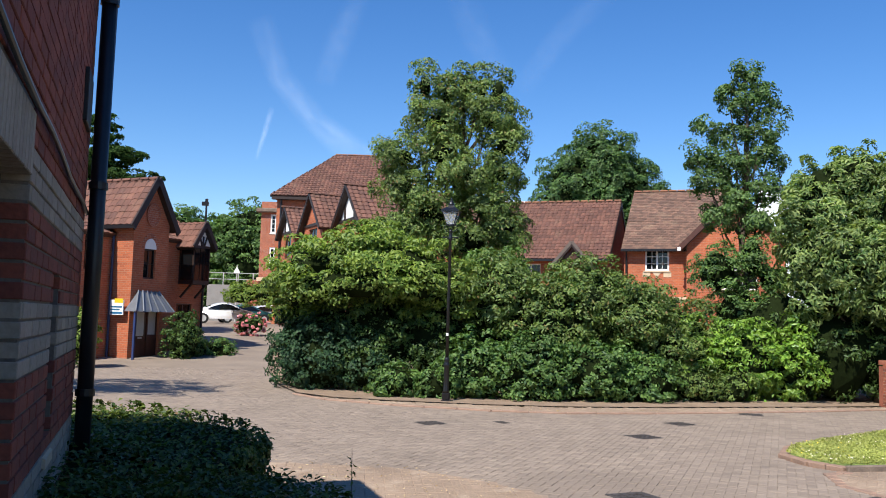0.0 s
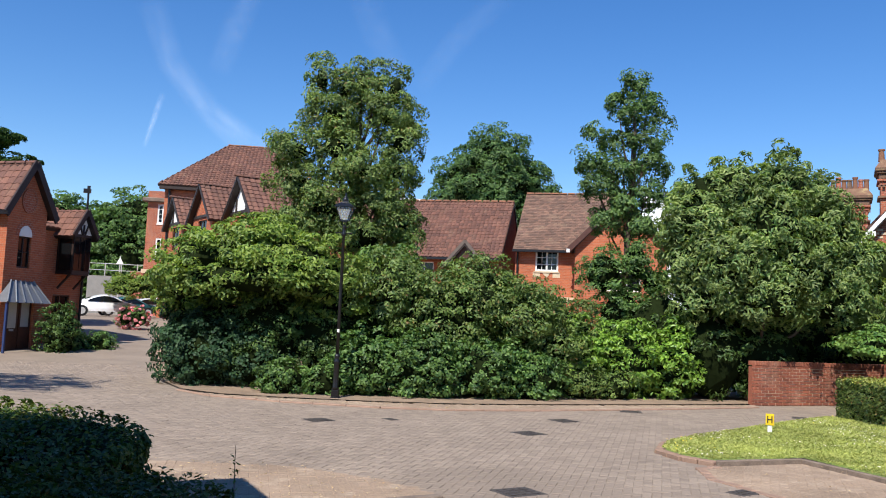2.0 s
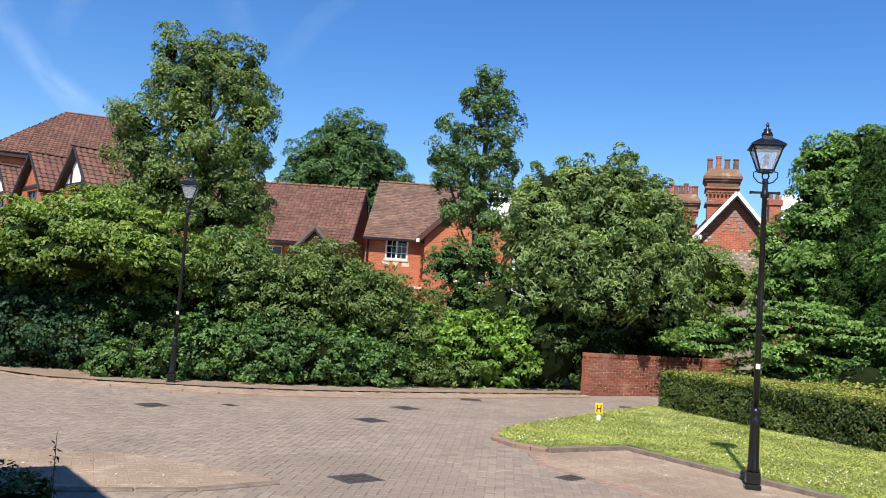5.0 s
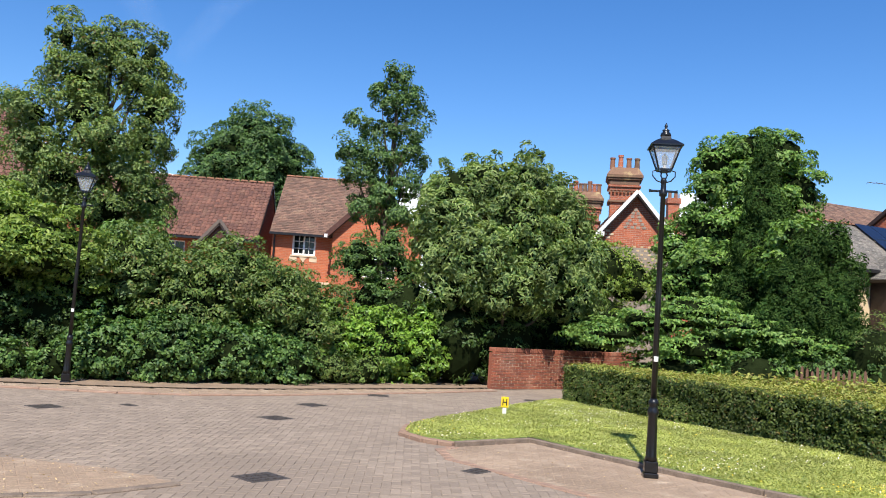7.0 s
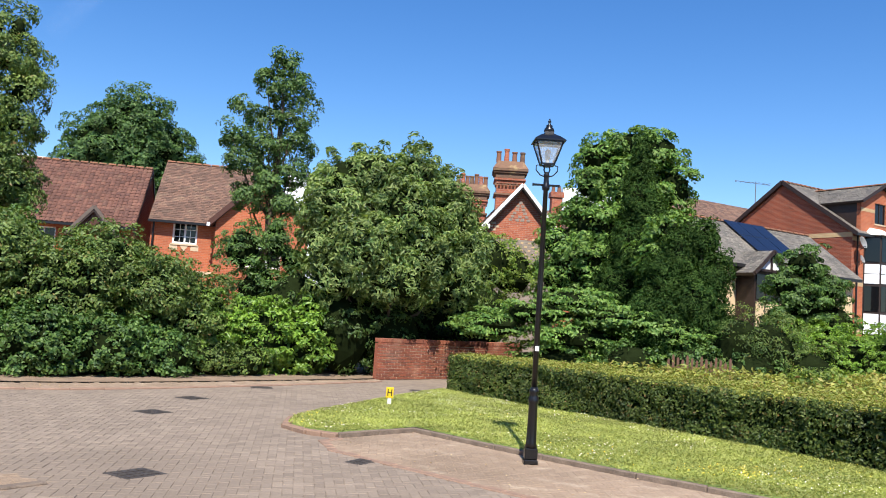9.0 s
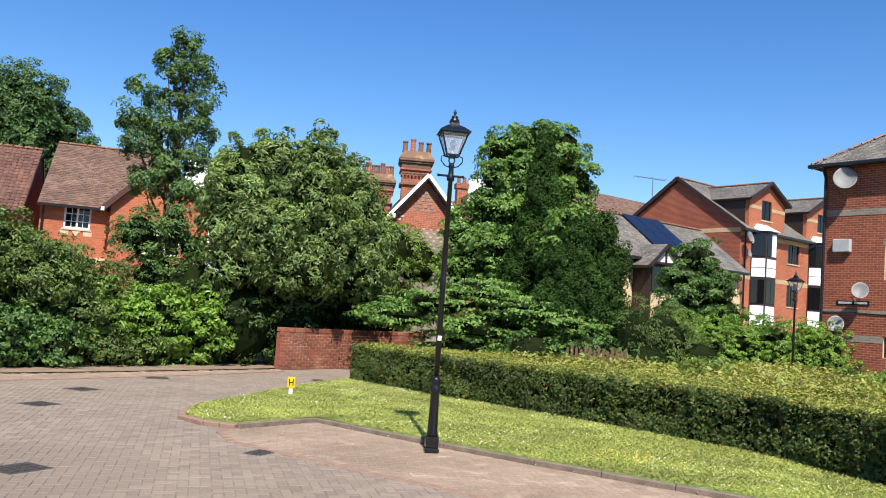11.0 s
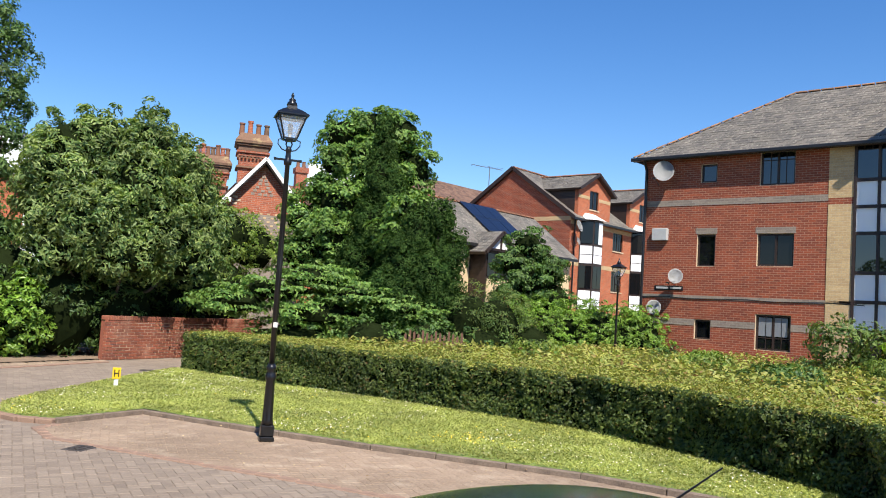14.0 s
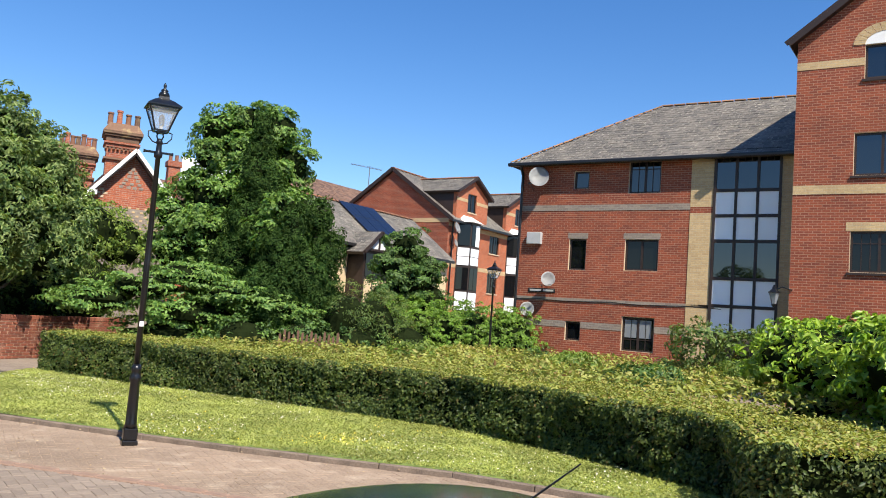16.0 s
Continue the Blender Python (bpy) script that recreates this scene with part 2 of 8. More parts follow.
def box(bm, x0, x1, y0, y1, z0, z1, bevel=0.0):
    v = [bm.verts.new(c) for c in ((x0, y0, z0), (x1, y0, z0), (x1, y1, z0), (x0, y1, z0), (x0, y0, z1), (x1, y0, z1), (x1, y1, z1), (x0, y1, z1))]
    fs = [bm.faces.new([v[i] for i in f]) for f in ((0, 3, 2, 1), (4, 5, 6, 7), (0, 1, 5, 4), (1, 2, 6, 5), (2, 3, 7, 6), (3, 0, 4, 7))]
    if bevel:
        bmesh.ops.bevel(bm, geom=list({e for f in fs for e in f.edges}), offset=bevel, segments=1, affect="EDGES")
    return v


def boxes(*cells, bevel=0.0):
    bm = bmesh.new()
    for c in cells:
        box(bm, *c, bevel=bevel)
    return bm


def poly(bm, pts, push):
    """A slab: the polygon and its copy moved by push, with sides."""
    a = [bm.verts.new(p) for p in pts]
    b = [bm.verts.new(Vector(p) + Vector(push)) for p in pts]
    bm.faces.new(a)
    bm.faces.new(b[::-1])
    for i in range(len(a)):
        j = (i + 1) % len(a)
        bm.faces.new((a[i], b[i], b[j], a[j]))
    return bm


def beam(bm, a, b, w, h, up=(0, 0, 1)):
    """A square bar from a to b."""
    a, b = Vector(a), Vector(b)
    d = (b - a).normalized()
    s = d.cross(Vector(up))
    s = s.normalized() if s.length > 1e-4 else Vector((1, 0, 0))
    u = s.cross(d)
    ring = [(s * i * w / 2 + u * j * h / 2) for i, j in ((-1, -1), (1, -1), (1, 1), (-1, 1))]
    va, vb = [bm.verts.new(a + r) for r in ring], [bm.verts.new(b + r) for r in ring]
    bm.faces.new(va[::-1])
    bm.faces.new(vb)
    for i in range(4):
        j = (i + 1) % 4
        bm.faces.new((va[i], va[j], vb[j], vb[i]))


def bar(a, b, w, h):
    bm = bmesh.new()
    beam(bm, a, b, w, h)
    return bm


def ring(xa, xb, za, zb, wide, y0, y1):
    """A window frame in one piece."""
    bm = bmesh.new()
    o = [(xa, za), (xb, za), (xb, zb), (xa, zb)]
    i = [(xa + wide, za + wide), (xb - wide, za + wide), (xb - wide, zb - wide), (xa + wide, zb - wide)]
    v = [[bm.verts.new((x, y, z)) for x, z in q] for y in (y0, y1) for q in (o, i)]
    for k in range(4):
        j = (k + 1) % 4
        bm.faces.new((v[0][k], v[0][j], v[1][j], v[1][k]))
        bm.faces.new((v[2][j], v[2][k], v[3][k], v[3][j]))
        bm.faces.new((v[0][j], v[0][k], v[2][k], v[2][j]))
        bm.faces.new((v[1][k], v[1][j], v[3][j], v[3][k]))
    return bm


def lathe(bm, profile, n=16, cx=0.0, cy=0.0):
    """A turned body from (radius, height) pairs, closed at both ends."""
    rings = [[bm.verts.new((cx + r * math.cos(2 * math.pi * i / n), cy + r * math.sin(2 * math.pi * i / n), z)) for i in range(n)] for r, z in profile]
    for a, b in zip(rings, rings[1:]):
        for i in range(n):
            j = (i + 1) % n
            bm.faces.new((a[i], a[j], b[j], b[i]))
    bm.faces.new(rings[0][::-1])
    bm.faces.new(rings[-1])
    return bm


def tube(bm, pts, r, n=8):
    """A round bar along points."""
    pts = [Vector(p) for p in pts]
    rings = []
    for i, p in enumerate(pts):
        d = (pts[min(i + 1, len(pts) - 1)] - pts[max(i - 1, 0)]).normalized()
        s = d.cross(Vector((0.13, 0.37, 0.92))).normalized()
        u = s.cross(d)
        rr = r[i] if isinstance(r, (list, tuple)) else r
        rings.append([bm.verts.new(p + (s * math.cos(2 * math.pi * k / n) + u * math.sin(2 * math.pi * k / n)) * rr) for k in range(n)])
    for a, b in zip(rings, rings[1:]):
        for i in range(n):
            j = (i + 1) % n
            bm.faces.new((a[i], a[j], b[j], b[i]))
    bm.faces.new(rings[0][::-1])
    bm.faces.new(rings[-1])
    return bm


def wall(name, parent, x0, x1, z0, z1, y, thick, holes, material, label="", kind=""):
    """A wall along local x, its front at y, with openings (xa, xb, za, zb) right through it."""
    xs = sorted({x0, x1, *(h[0] for h in holes), *(h[1] for h in holes)})
    zs = sorted({z0, z1, *(h[2] for h in holes), *(h[3] for h in holes)})
    xs, zs = [x for x in xs if x0 <= x <= x1], [z for z in zs if z0 <= z <= z1]
    full = {}
    for i in range(len(xs) - 1):
        for k in range(len(zs) - 1):
            cx, cz = (xs[i] + xs[i + 1]) / 2, (zs[k] + zs[k + 1]) / 2
            full[i, k] = not any(a < cx < b and c < cz < d for a, b, c, d in holes)
    bm = bmesh.new()
    for (i, k), f in full.items():
        if not f:
            continue
        a, b, c, d = xs[i], xs[i + 1], zs[k], zs[k + 1]
        q = [[(a, y, c), (b, y, c), (b, y, d), (a, y, d)], [(b, y + thick, c), (a, y + thick, c), (a, y + thick, d), (b, y + thick, d)]]
        if not full.get((i - 1, k)):
            q.append([(a, y + thick, c), (a, y, c), (a, y, d), (a, y + thick, d)])
        if not full.get((i + 1, k)):
            q.append([(b, y, c), (b, y + thick, c), (b, y + thick, d), (b, y, d)])
        if not full.get((i, k - 1)):
            q.append([(a, y + thick, c), (b, y + thick, c), (b, y, c), (a, y, c)])
        if not full.get((i, k + 1)):
            q.append([(a, y, d), (b, y, d), (b, y + thick, d), (a, y + thick, d)])
        for f4 in q:
            bm.faces.new([bm.verts.new(v) for v in f4])
    bmesh.ops.remove_doubles(bm, verts=bm.verts, dist=0.0005)
    return part(name, bm, material, parent, label, kind=kind)


def window(parent, xa, xb, za, zb, y, frame_mat, nx=2, bars=(), deep=0.07, wide=0.05, blind=0.0, sill=None, glass=None, name="window"):
    """A window set 'deep' behind the wall's front y: frame and mullions, one pane a light, glazing bars, sill, blind."""
    f0, f1 = y + deep, y + deep + 0.06
    w = part(name, ring(xa, xb, za, zb, wide, f0, f1), frame_mat, parent)
    step = (xb - xa - 2 * wide) / nx
    for i in range(1, nx):
        cx = xa + wide + step * i
        part("mullion", boxes((cx - wide / 2, cx + wide / 2, f0 - 0.004, f1, za + wide, zb - wide)), frame_mat, w)
    for kind, at_ in bars:
        if kind == "h":
            zz = za + (zb - za) * at_
            part("glazing_bar", boxes((xa + wide, xb - wide, f0 + 0.008, f1 - 0.006, zz - 0.014, zz + 0.014)), frame_mat, w)
        else:
            for i in range(nx):
                cx = xa + wide + step * (i + at_)
                part("glazing_bar", boxes((cx - 0.012, cx + 0.012, f0 + 0.01, f1 - 0.008, za + wide, zb - wide)), frame_mat, w)
    for i in range(nx):
        part("pane", boxes((xa + wide + step * i + 0.004, xa + wide + step * (i + 1) - 0.004, f1 - 0.035, f1 - 0.025, za + wide, zb - wide)), glass or GLASS, w)
    if blind:
        part("blind", boxes((xa + wide, xb - wide, f1 + 0.02, f1 + 0.03, zb - wide - blind * (zb - za), zb - wide)), BLIND, w)
    if sill:
        part("window_sill", boxes((xa - 0.06, xb + 0.06, y - 0.05, y + deep, za - 0.07, za - 0.002)), sill, w)
    return w


def tiles(name, parent, corners, material, w=0.3, l=0.32, hump=0.03, lift=0.03, label=""):
    """Courses of roof tiles over the polygon (eave left, eave right, then on round); joined, each tile its own relief."""
    c = [Vector(p) for p in corners]
    ux = (c[1] - c[0]).normalized()
    n = ux.cross(c[-1] - c[0]).normalized()
    if n.z < 0:
        n = -n
    vy = n.cross(ux)
    flat = [((p - c[0]).dot(ux), (p - c[0]).dot(vy)) for p in c]

    def span(v):
        hits = []
        for (xa, ya), (xb, yb) in zip(flat, flat[1:] + flat[:1]):
            if (ya <= v < yb) or (yb <= v < ya):
                hits.append(xa + (xb - xa) * (v - ya) / (yb - ya))
        return (min(hits), max(hits)) if len(hits) > 1 else None
    verts, faces = [], []
    top = max(p[1] for p in flat)
    rng = random.Random(7)
    rows = int(top / l)
    for r in range(rows + 1):
        v0, v1 = r * l, min((r + 1) * l + 0.03, top)
        s = span(min(v0 + l * 0.5, top - 0.01))
        if not s or v1 - v0 < 0.05:
            continue
        off = (r % 2) * w * 0.5 if hump < 0.012 else 0
        k0, k1 = math.floor((s[0] - off) / w), math.ceil((s[1] - off) / w)
        for k in range(k0, k1):
            a, b = max(s[0], k * w + off), min(s[1], (k + 1) * w + off)
            if b - a < 0.03:
                continue
            j = rng.uniform(-0.004, 0.004)
            m = a + (b - a) * 0.62
            base = len(verts)
            for u, h in ((a + 0.004, 0.0), (m, hump), (b - 0.004, 0.004)):
                verts.append(c[0] + ux * u + vy * v0 + n * (h + lift + j))
                verts.append(c[0] + ux * u + vy * v1 + n * (h + 0.006 + j))
                verts.append(c[0] + ux * u + vy * v0 + n * (-0.01))
            faces += [(base, base + 3, base + 4, base + 1), (base + 3, base + 6, base + 7, base + 4),
                      (base + 2, base + 5, base + 3, base), (base + 5, base + 8, base + 6, base + 3)]
    ob = raw(name, verts, faces, material, parent, label, kind="stuff")
    bm = bmesh.new()
    poly(bm, [p - n * 0.012 for p in c], -n * 0.12)
    part("roof_deck", bm, DARKWOOD, ob)
    return ob


def ridge(parent, a, b, material=None, r=0.11):
    """Half-round ridge tiles from a to b in one part."""
    a, b = Vector(a), Vector(b)
    d = b - a
    count = max(1, int(d.length / 0.42))
    side = Vector((d.y, -d.x, 0)).normalized()
    bm = bmesh.new()
    for i in range(count):
        p, q = a + d * (i / count + 0.004), a + d * ((i + 1) / count - 0.004)
        ra = []
        for end, rr in ((p, r), (q, r * 0.94)):
            ra.append([bm.verts.new(end + side * math.cos(t) * rr + Vector((0, 0, 1)) * (math.sin(t) * rr * 0.8 - 0.02)) for t in [math.pi * k / 6 for k in range(7)]])
        for k in range(6):
            bm.faces.new((ra[0][k], ra[0][k + 1], ra[1][k + 1], ra[1][k]))
        bm.faces.new(ra[0])
        bm.faces.new(ra[1][::-1])
    return part("ridge_tiles", bm, material or RIDGE, parent, kind="stuff")


def rise(y):
    """The drive climbs gently away from the court."""
    return min(max(0.0, (y - 26.0) * 0.055), 1.1)


def at(bearing, d):
    return d * math.sin(radians(bearing)), d * math.cos(radians(bearing))


# ---- leaves ----
def leaf_mesh(name, pos, nrm, size, material, parent, slim=0.5, label="", kind="", seed=0):
    """Leaves as folded diamonds: one at each place, facing its normal, turned at random."""
    rg = np.random.default_rng(seed)
    k = len(pos)
    nrm = nrm / np.maximum(np.linalg.norm(nrm, axis=1, keepdims=True), 1e-6)
    r = rg.normal(size=(k, 3))
    a = np.cross(nrm, r)
    a /= np.maximum(np.linalg.norm(a, axis=1, keepdims=True), 1e-6)
    b = np.cross(nrm, a)
    s = (size * rg.uniform(0.65, 1.3, k))[:, None]
    v = np.empty((k, 4, 3), np.float32)
    v[:, 0] = pos - a * s * 0.5
    v[:, 1] = pos + b * s * 0.5 * slim + nrm * s * 0.12
    v[:, 2] = pos + a * s * 0.5 - nrm * s * 0.08
    v[:, 3] = pos - b * s * 0.5 * slim + nrm * s * 0.12
    idx = np.arange(k)[:, None] * 4
    tri = np.concatenate([idx + np.array([[0, 1, 2]]), idx + np.array([[0, 2, 3]])], axis=1).reshape(-1)
    me = bpy.data.meshes.new(name)
    me.vertices.add(k * 4)
    me.vertices.foreach_set("co", v.reshape(-1))
    me.loops.add(k * 6)
    me.loops.foreach_set("vertex_index", tri.astype(np.int32))
    me.polygons.add(k * 2)
    me.polygons.foreach_set("loop_start", np.arange(0, k * 6, 3, dtype=np.int32))
    me.update()
    me.validate()
    me.materials.append(material)
    ob = new(name, me)
    ob.parent = parent
    return tagged(ob, label, kind=kind)


def crown(lobes, clumps, per, spread, seed, inner=0.55, up=0.5, flat=0.7):
    """Places and normals of leaves in clumps near the surface of ellipsoid lobes (x, y, z, rx, ry, rz)."""
    rg = np.random.default_rng(seed)
    L = np.array(lobes, float)
    area = (L[:, 3] * L[:, 4] + L[:, 3] * L[:, 5] + L[:, 4] * L[:, 5])
    pick = rg.choice(len(L), clumps, p=area / area.sum())
    d = rg.normal(size=(clumps, 3))
    d /= np.linalg.norm(d, axis=1, keepdims=True)
    rad = 1 - (1 - inner) * rg.random(clumps) ** 1.6
    bump = rg.normal(-0.08, 0.1, clumps)
    c = L[pick, :3] + d * L[pick, 3:] * (rad + bump)[:, None]
    # drop the clumps that lie deep inside another lobe
    keep = np.ones(clumps, bool)
    for i, l in enumerate(L):
        q = (((c - l[:3]) / l[3:]) ** 2).sum(1)
        keep &= ~((q < 0.30) & (pick != i))
    c, d = c[keep], d[keep]
    m = len(c)
    out = d.copy()
    out[:, 2] += up
    # each clump is a small cushion: its leaves lie over the side that looks out and up
    aim = out / np.linalg.norm(out, axis=1, keepdims=True)
    off = rg.normal(size=(m, per, 3)) * 0.62 + aim[:, None, :] * 0.75
    off /= np.linalg.norm(off, axis=2, keepdims=True)
    reach = spread * 1.3 * rg.uniform(0.55, 1.3, (m, 1, 1)) * (0.5 + 0.55 * rg.random((m, per, 1)) ** 0.6)
    pos = (c[:, None, :] + off * reach * np.array([1, 1, flat])).reshape(-1, 3)
    nrm = (off * 0.9 + aim[:, None, :] * 0.35 + rg.normal(size=(m, per, 3)) * 0.38).reshape(-1, 3)
    return pos, nrm


def core(lobes, parent, shrink=0.6, name="dark_core"):
    """A solid dark core in a dense bush: its colour stands for the shade between leaves."""
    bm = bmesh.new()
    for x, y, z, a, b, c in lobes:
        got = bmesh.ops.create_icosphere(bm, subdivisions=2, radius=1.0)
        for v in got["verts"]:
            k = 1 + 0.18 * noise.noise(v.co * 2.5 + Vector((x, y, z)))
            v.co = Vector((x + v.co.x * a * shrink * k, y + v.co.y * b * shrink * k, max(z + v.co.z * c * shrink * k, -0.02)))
    return part(name, bm, CORE_FILL, parent, kind="stuff")


def trunk(parent, base, top, r0, limbs, seed, name="trunk"):
    """A tapered, slightly bent trunk with limbs to the given points."""
    rg = random.Random(seed)
    bm = bmesh.new()
    base, top = Vector(base), Vector(top)
    pts = [base.lerp(top, i / 6) + Vector((rg.uniform(-1, 1), rg.uniform(-1, 1), 0)) * 0.12 * (0 < i < 6) for i in range(7)]
    tube(bm, pts, [r0 * (1 - 0.12 * i) for i in range(7)], 10)
    for q in limbs:
        q = Vector(q)
        t = min(max((q.z - base.z) / max(top.z - base.z, 0.1) - 0.25, 0.12), 0.85)
        p = base.lerp(top, t)
        m = p.lerp(q, 0.5) + Vector((0, 0, -0.12 * (q - p).length))
        tube(bm, [p, m, q], [r0 * 0.42, r0 * 0.25, r0 * 0.06], 6)
    return part(name, bm, BARK, parent, smooth=True)


def plant(name, label, category, x, y, lobes, leaf, clumps, per, spread, size, seed, trunk_r=0.0, dense=True, slim=0.5, up=0.5, flat=0.7, inner=0.55, shrink=0.72, z=0.0, limbs=6, kind="", group=""):
    """A bush or tree at (x, y); the lobes are given about its base."""
    ob = thing(name, x, y, z, 0, label, category, group, kind)
    pos, nrm = crown(lobes, clumps, per, spread, seed, inner, up, flat)
    ok = pos[:, 2] > 0.02
    leaf_mesh("crown" if trunk_r else "leaves", pos[ok], nrm[ok], size, leaf, ob, slim, seed=seed)
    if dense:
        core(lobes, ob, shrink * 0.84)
    if trunk_r:
        tops = sorted(lobes, key=lambda l: -l[2])
        hi = tops[0]
        trunk(ob, (0, 0, -0.05), (hi[0], hi[1], hi[2]), trunk_r, [l[:3] for l in tops[1:1 + limbs]], seed)
    return ob


# near-black, as the shade deep inside foliage is put into this colour
CORE_FILL = mat("dark_core_fill", (0.012, 0.018, 0.006), 1.0, spread=0.4, scale=5, bump=0.4, spec=0.02)
L_MID = leaf_mat("mid_green_leaf", (0.03, 0.085, 0.022), (0.125, 0.22, 0.055))
L_ASH = leaf_mat("ash_leaf", (0.045, 0.10, 0.026), (0.185, 0.26, 0.07), brown=0.05)
L_ASH2 = leaf_mat("dark_ash_leaf", (0.03, 0.08, 0.025), (0.125, 0.21, 0.06))
L_LIME = leaf_mat("lime_leaf", (0.026, 0.075, 0.024), (0.105, 0.19, 0.052))
L_LIGHT = leaf_mat("light_green_leaf", (0.07, 0.145, 0.024), (0.225, 0.305, 0.06), through=0.35)
# ivy green darkened: the shade below the large shrub is in this colour
L_IVY = leaf_mat("shade_dark_ivy_leaf", (0.009, 0.032, 0.016), (0.04, 0.085, 0.036), rough=0.55, through=0.12, spec=0.2)
L_WILLOW = leaf_mat("pale_willow_leaf", (0.055, 0.125, 0.035), (0.265, 0.345, 0.125), through=0.35)
L_CHEST = leaf_mat("chestnut_leaf", (0.05, 0.135, 0.028), (0.19, 0.31, 0.07), through=0.3)
L_LAUREL = leaf_mat("laurel_leaf", (0.08, 0.18, 0.025), (0.21, 0.34, 0.055), rough=0.35, through=0.3)
L_BRIGHT = leaf_mat("bright_laurel_leaf", (0.14, 0.27, 0.025), (0.34, 0.47, 0.07), rough=0.35, through=0.3)
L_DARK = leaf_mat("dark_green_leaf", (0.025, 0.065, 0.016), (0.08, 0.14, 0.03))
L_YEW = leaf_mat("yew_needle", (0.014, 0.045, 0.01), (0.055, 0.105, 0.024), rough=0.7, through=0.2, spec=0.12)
L_OLIVE = leaf_mat("olive_leaf", (0.05, 0.105, 0.025), (0.15, 0.215, 0.055), brown=0.05)
# side leaf darkened, top leaf lightened: shade and sun are in these colours
L_HEDGE = leaf_mat("shaded_hedge_leaf", (0.022, 0.055, 0.012), (0.12, 0.16, 0.036), brown=0.06)
L_TOP = leaf_mat("sunlit_hedge_top_leaf", (0.165, 0.23, 0.048), (0.33, 0.335, 0.092), brown=0.17)
L_PINK = leaf_mat("pink_petal", (0.55, 0.16, 0.22), (0.75, 0.38, 0.42), through=0.2)

# ---- ground ----
PAVER_BASE = mat("jointing_sand", (0.225, 0.178, 0.137), 0.95, spread=0.3, scale=0.8, fine=80)
PAVER = piece_mat("grey_brown_block", (0.272, 0.216, 0.167), (0.212, 0.167, 0.13), 0.9, spread=0.16, patch=0.3, patch_color=(0.30, 0.245, 0.19), patch_scale=1.1)
PAVER_RED = piece_mat("red_buff_block", (0.305, 0.226, 0.16), (0.265, 0.192, 0.134), 0.9, spread=0.35, patch=0.8, patch_color=(0.40, 0.315, 0.23), patch_scale=3.0)
BEDDING = mat("sandy_bedding", (0.30, 0.215, 0.15), 0.95, spread=0.35, scale=1.5, fine=60)
TURF = mat("turf", (0.185, 0.245, 0.06), 0.95, spread=0.35, scale=1.2, fine=50, bump=0.5)
FARGRASS = mat("far_rough_ground", (0.10, 0.11, 0.05), 0.95, spread=0.3, scale=0.3, fine=8)


def sheet():
    """The ground: one sheet to the horizon that lifts gently along the drive."""
    ys = [-3000, -60, -10, 0, 10, 20, 26, 30, 34, 38, 42, 46, 60, 120, 3000]
    xs = [-3000, -60, -20, 0, 20, 60, 3000]
    verts = [(x, y, rise(y) - 0.006) for y in ys for x in xs]
    n = len(xs)
    faces = [(j * n + i, j * n + i + 1, (j + 1) * n + i + 1, (j + 1) * n + i) for j in range(len(ys) - 1) for i in range(n - 1)]
    ob = raw("ground", verts, faces, PAVER_BASE)
    return tagged(ob, "sandy paved ground reaching to the horizon", "ground", kind="structure")


sheet()


def inside(p, pts):
    x, y = p
    c = False
    for (xa, ya), (xb, yb) in zip(pts, pts[1:] + pts[:1]):
        if (ya > y) != (yb > y) and x < (xb - xa) * (y - ya) / (yb - ya) + xa:
            c = not c
    return c


def inside_many(P, pts):
    c = np.zeros(len(P), bool)
    x, y = P[:, 0], P[:, 1]
    for (xa, ya), (xb, yb) in zip(pts, pts[1:] + pts[:1]):
        if ya != yb:
            c ^= ((ya > y) != (yb > y)) & (x < (xb - xa) * (y - ya) / (yb - ya) + xa)
    return c


# lawn outline, counted along its kerb from the tip, then back along the hedge
LAWN = [(5.02, 10.62), (4.72, 11.0), (4.66, 11.55), (5.0, 12.2), (5.75, 12.95), (6.73, 13.75), (8.2, 15.0), (9.6, 16.1), (10.3, 16.6), (11.6, 15.5), (12.2, 10.0),
        (12.2, 6.5), (11.2, 3.5), (10.6, 1.0), (10.6, -6.0), (8.3, -6.0), (8.35, 0.0), (8.3, 3.0), (8.12, 4.9), (7.3, 7.31), (6.95, 8.6), (6.42, 10.95)]
STRIP = [(6.39, 10.95), (6.92, 8.6), (7.27, 7.31), (8.09, 4.9), (8.27, 3.0), (8.3, -6.0), (6.3, -6.0), (6.2, 2.5), (5.9, 4.6), (5.35, 6.6), (4.95, 7.95), (4.5, 9.6), (4.7, 10.4), (5.02, 10.55)]
BED = [(-3.1, 18.7), (-2.2, 17.9), (-0.9, 17.55), (1.0, 17.3), (2.6, 17.35), (4.4, 17.75), (6.2, 18.3), (8.3, 18.95), (10.1, 19.6), (13.2, 21.0), (16, 23), (16, 40), (-7.6, 38), (-5.2, 26.0), (-4.0, 21.0)]
APRON = [(-3.1, 18.55), (-2.3, 17.55), (-0.9, 16.85), (1.0, 16.3), (2.4, 16.25), (4.2, 16.7), (6.05, 17.35), (8.2, 18.2), (10.0, 19.0), (10.15, 19.5), (8.3, 18.9), (6.2, 18.25), (4.4, 17.7), (2.6, 17.3), (1.0, 17.25), (-0.9, 17.5), (-2.2, 17.85)]
FRONT = [(-3.2, 10.2), (-1.79, 10.05), (-0.47, 9.95), (0.35, 9.45), (0.9, 8.85), (1.2, 8.4), (0.4, 8.05), (-1.2, 8.0), (-3.5, 8.0)]


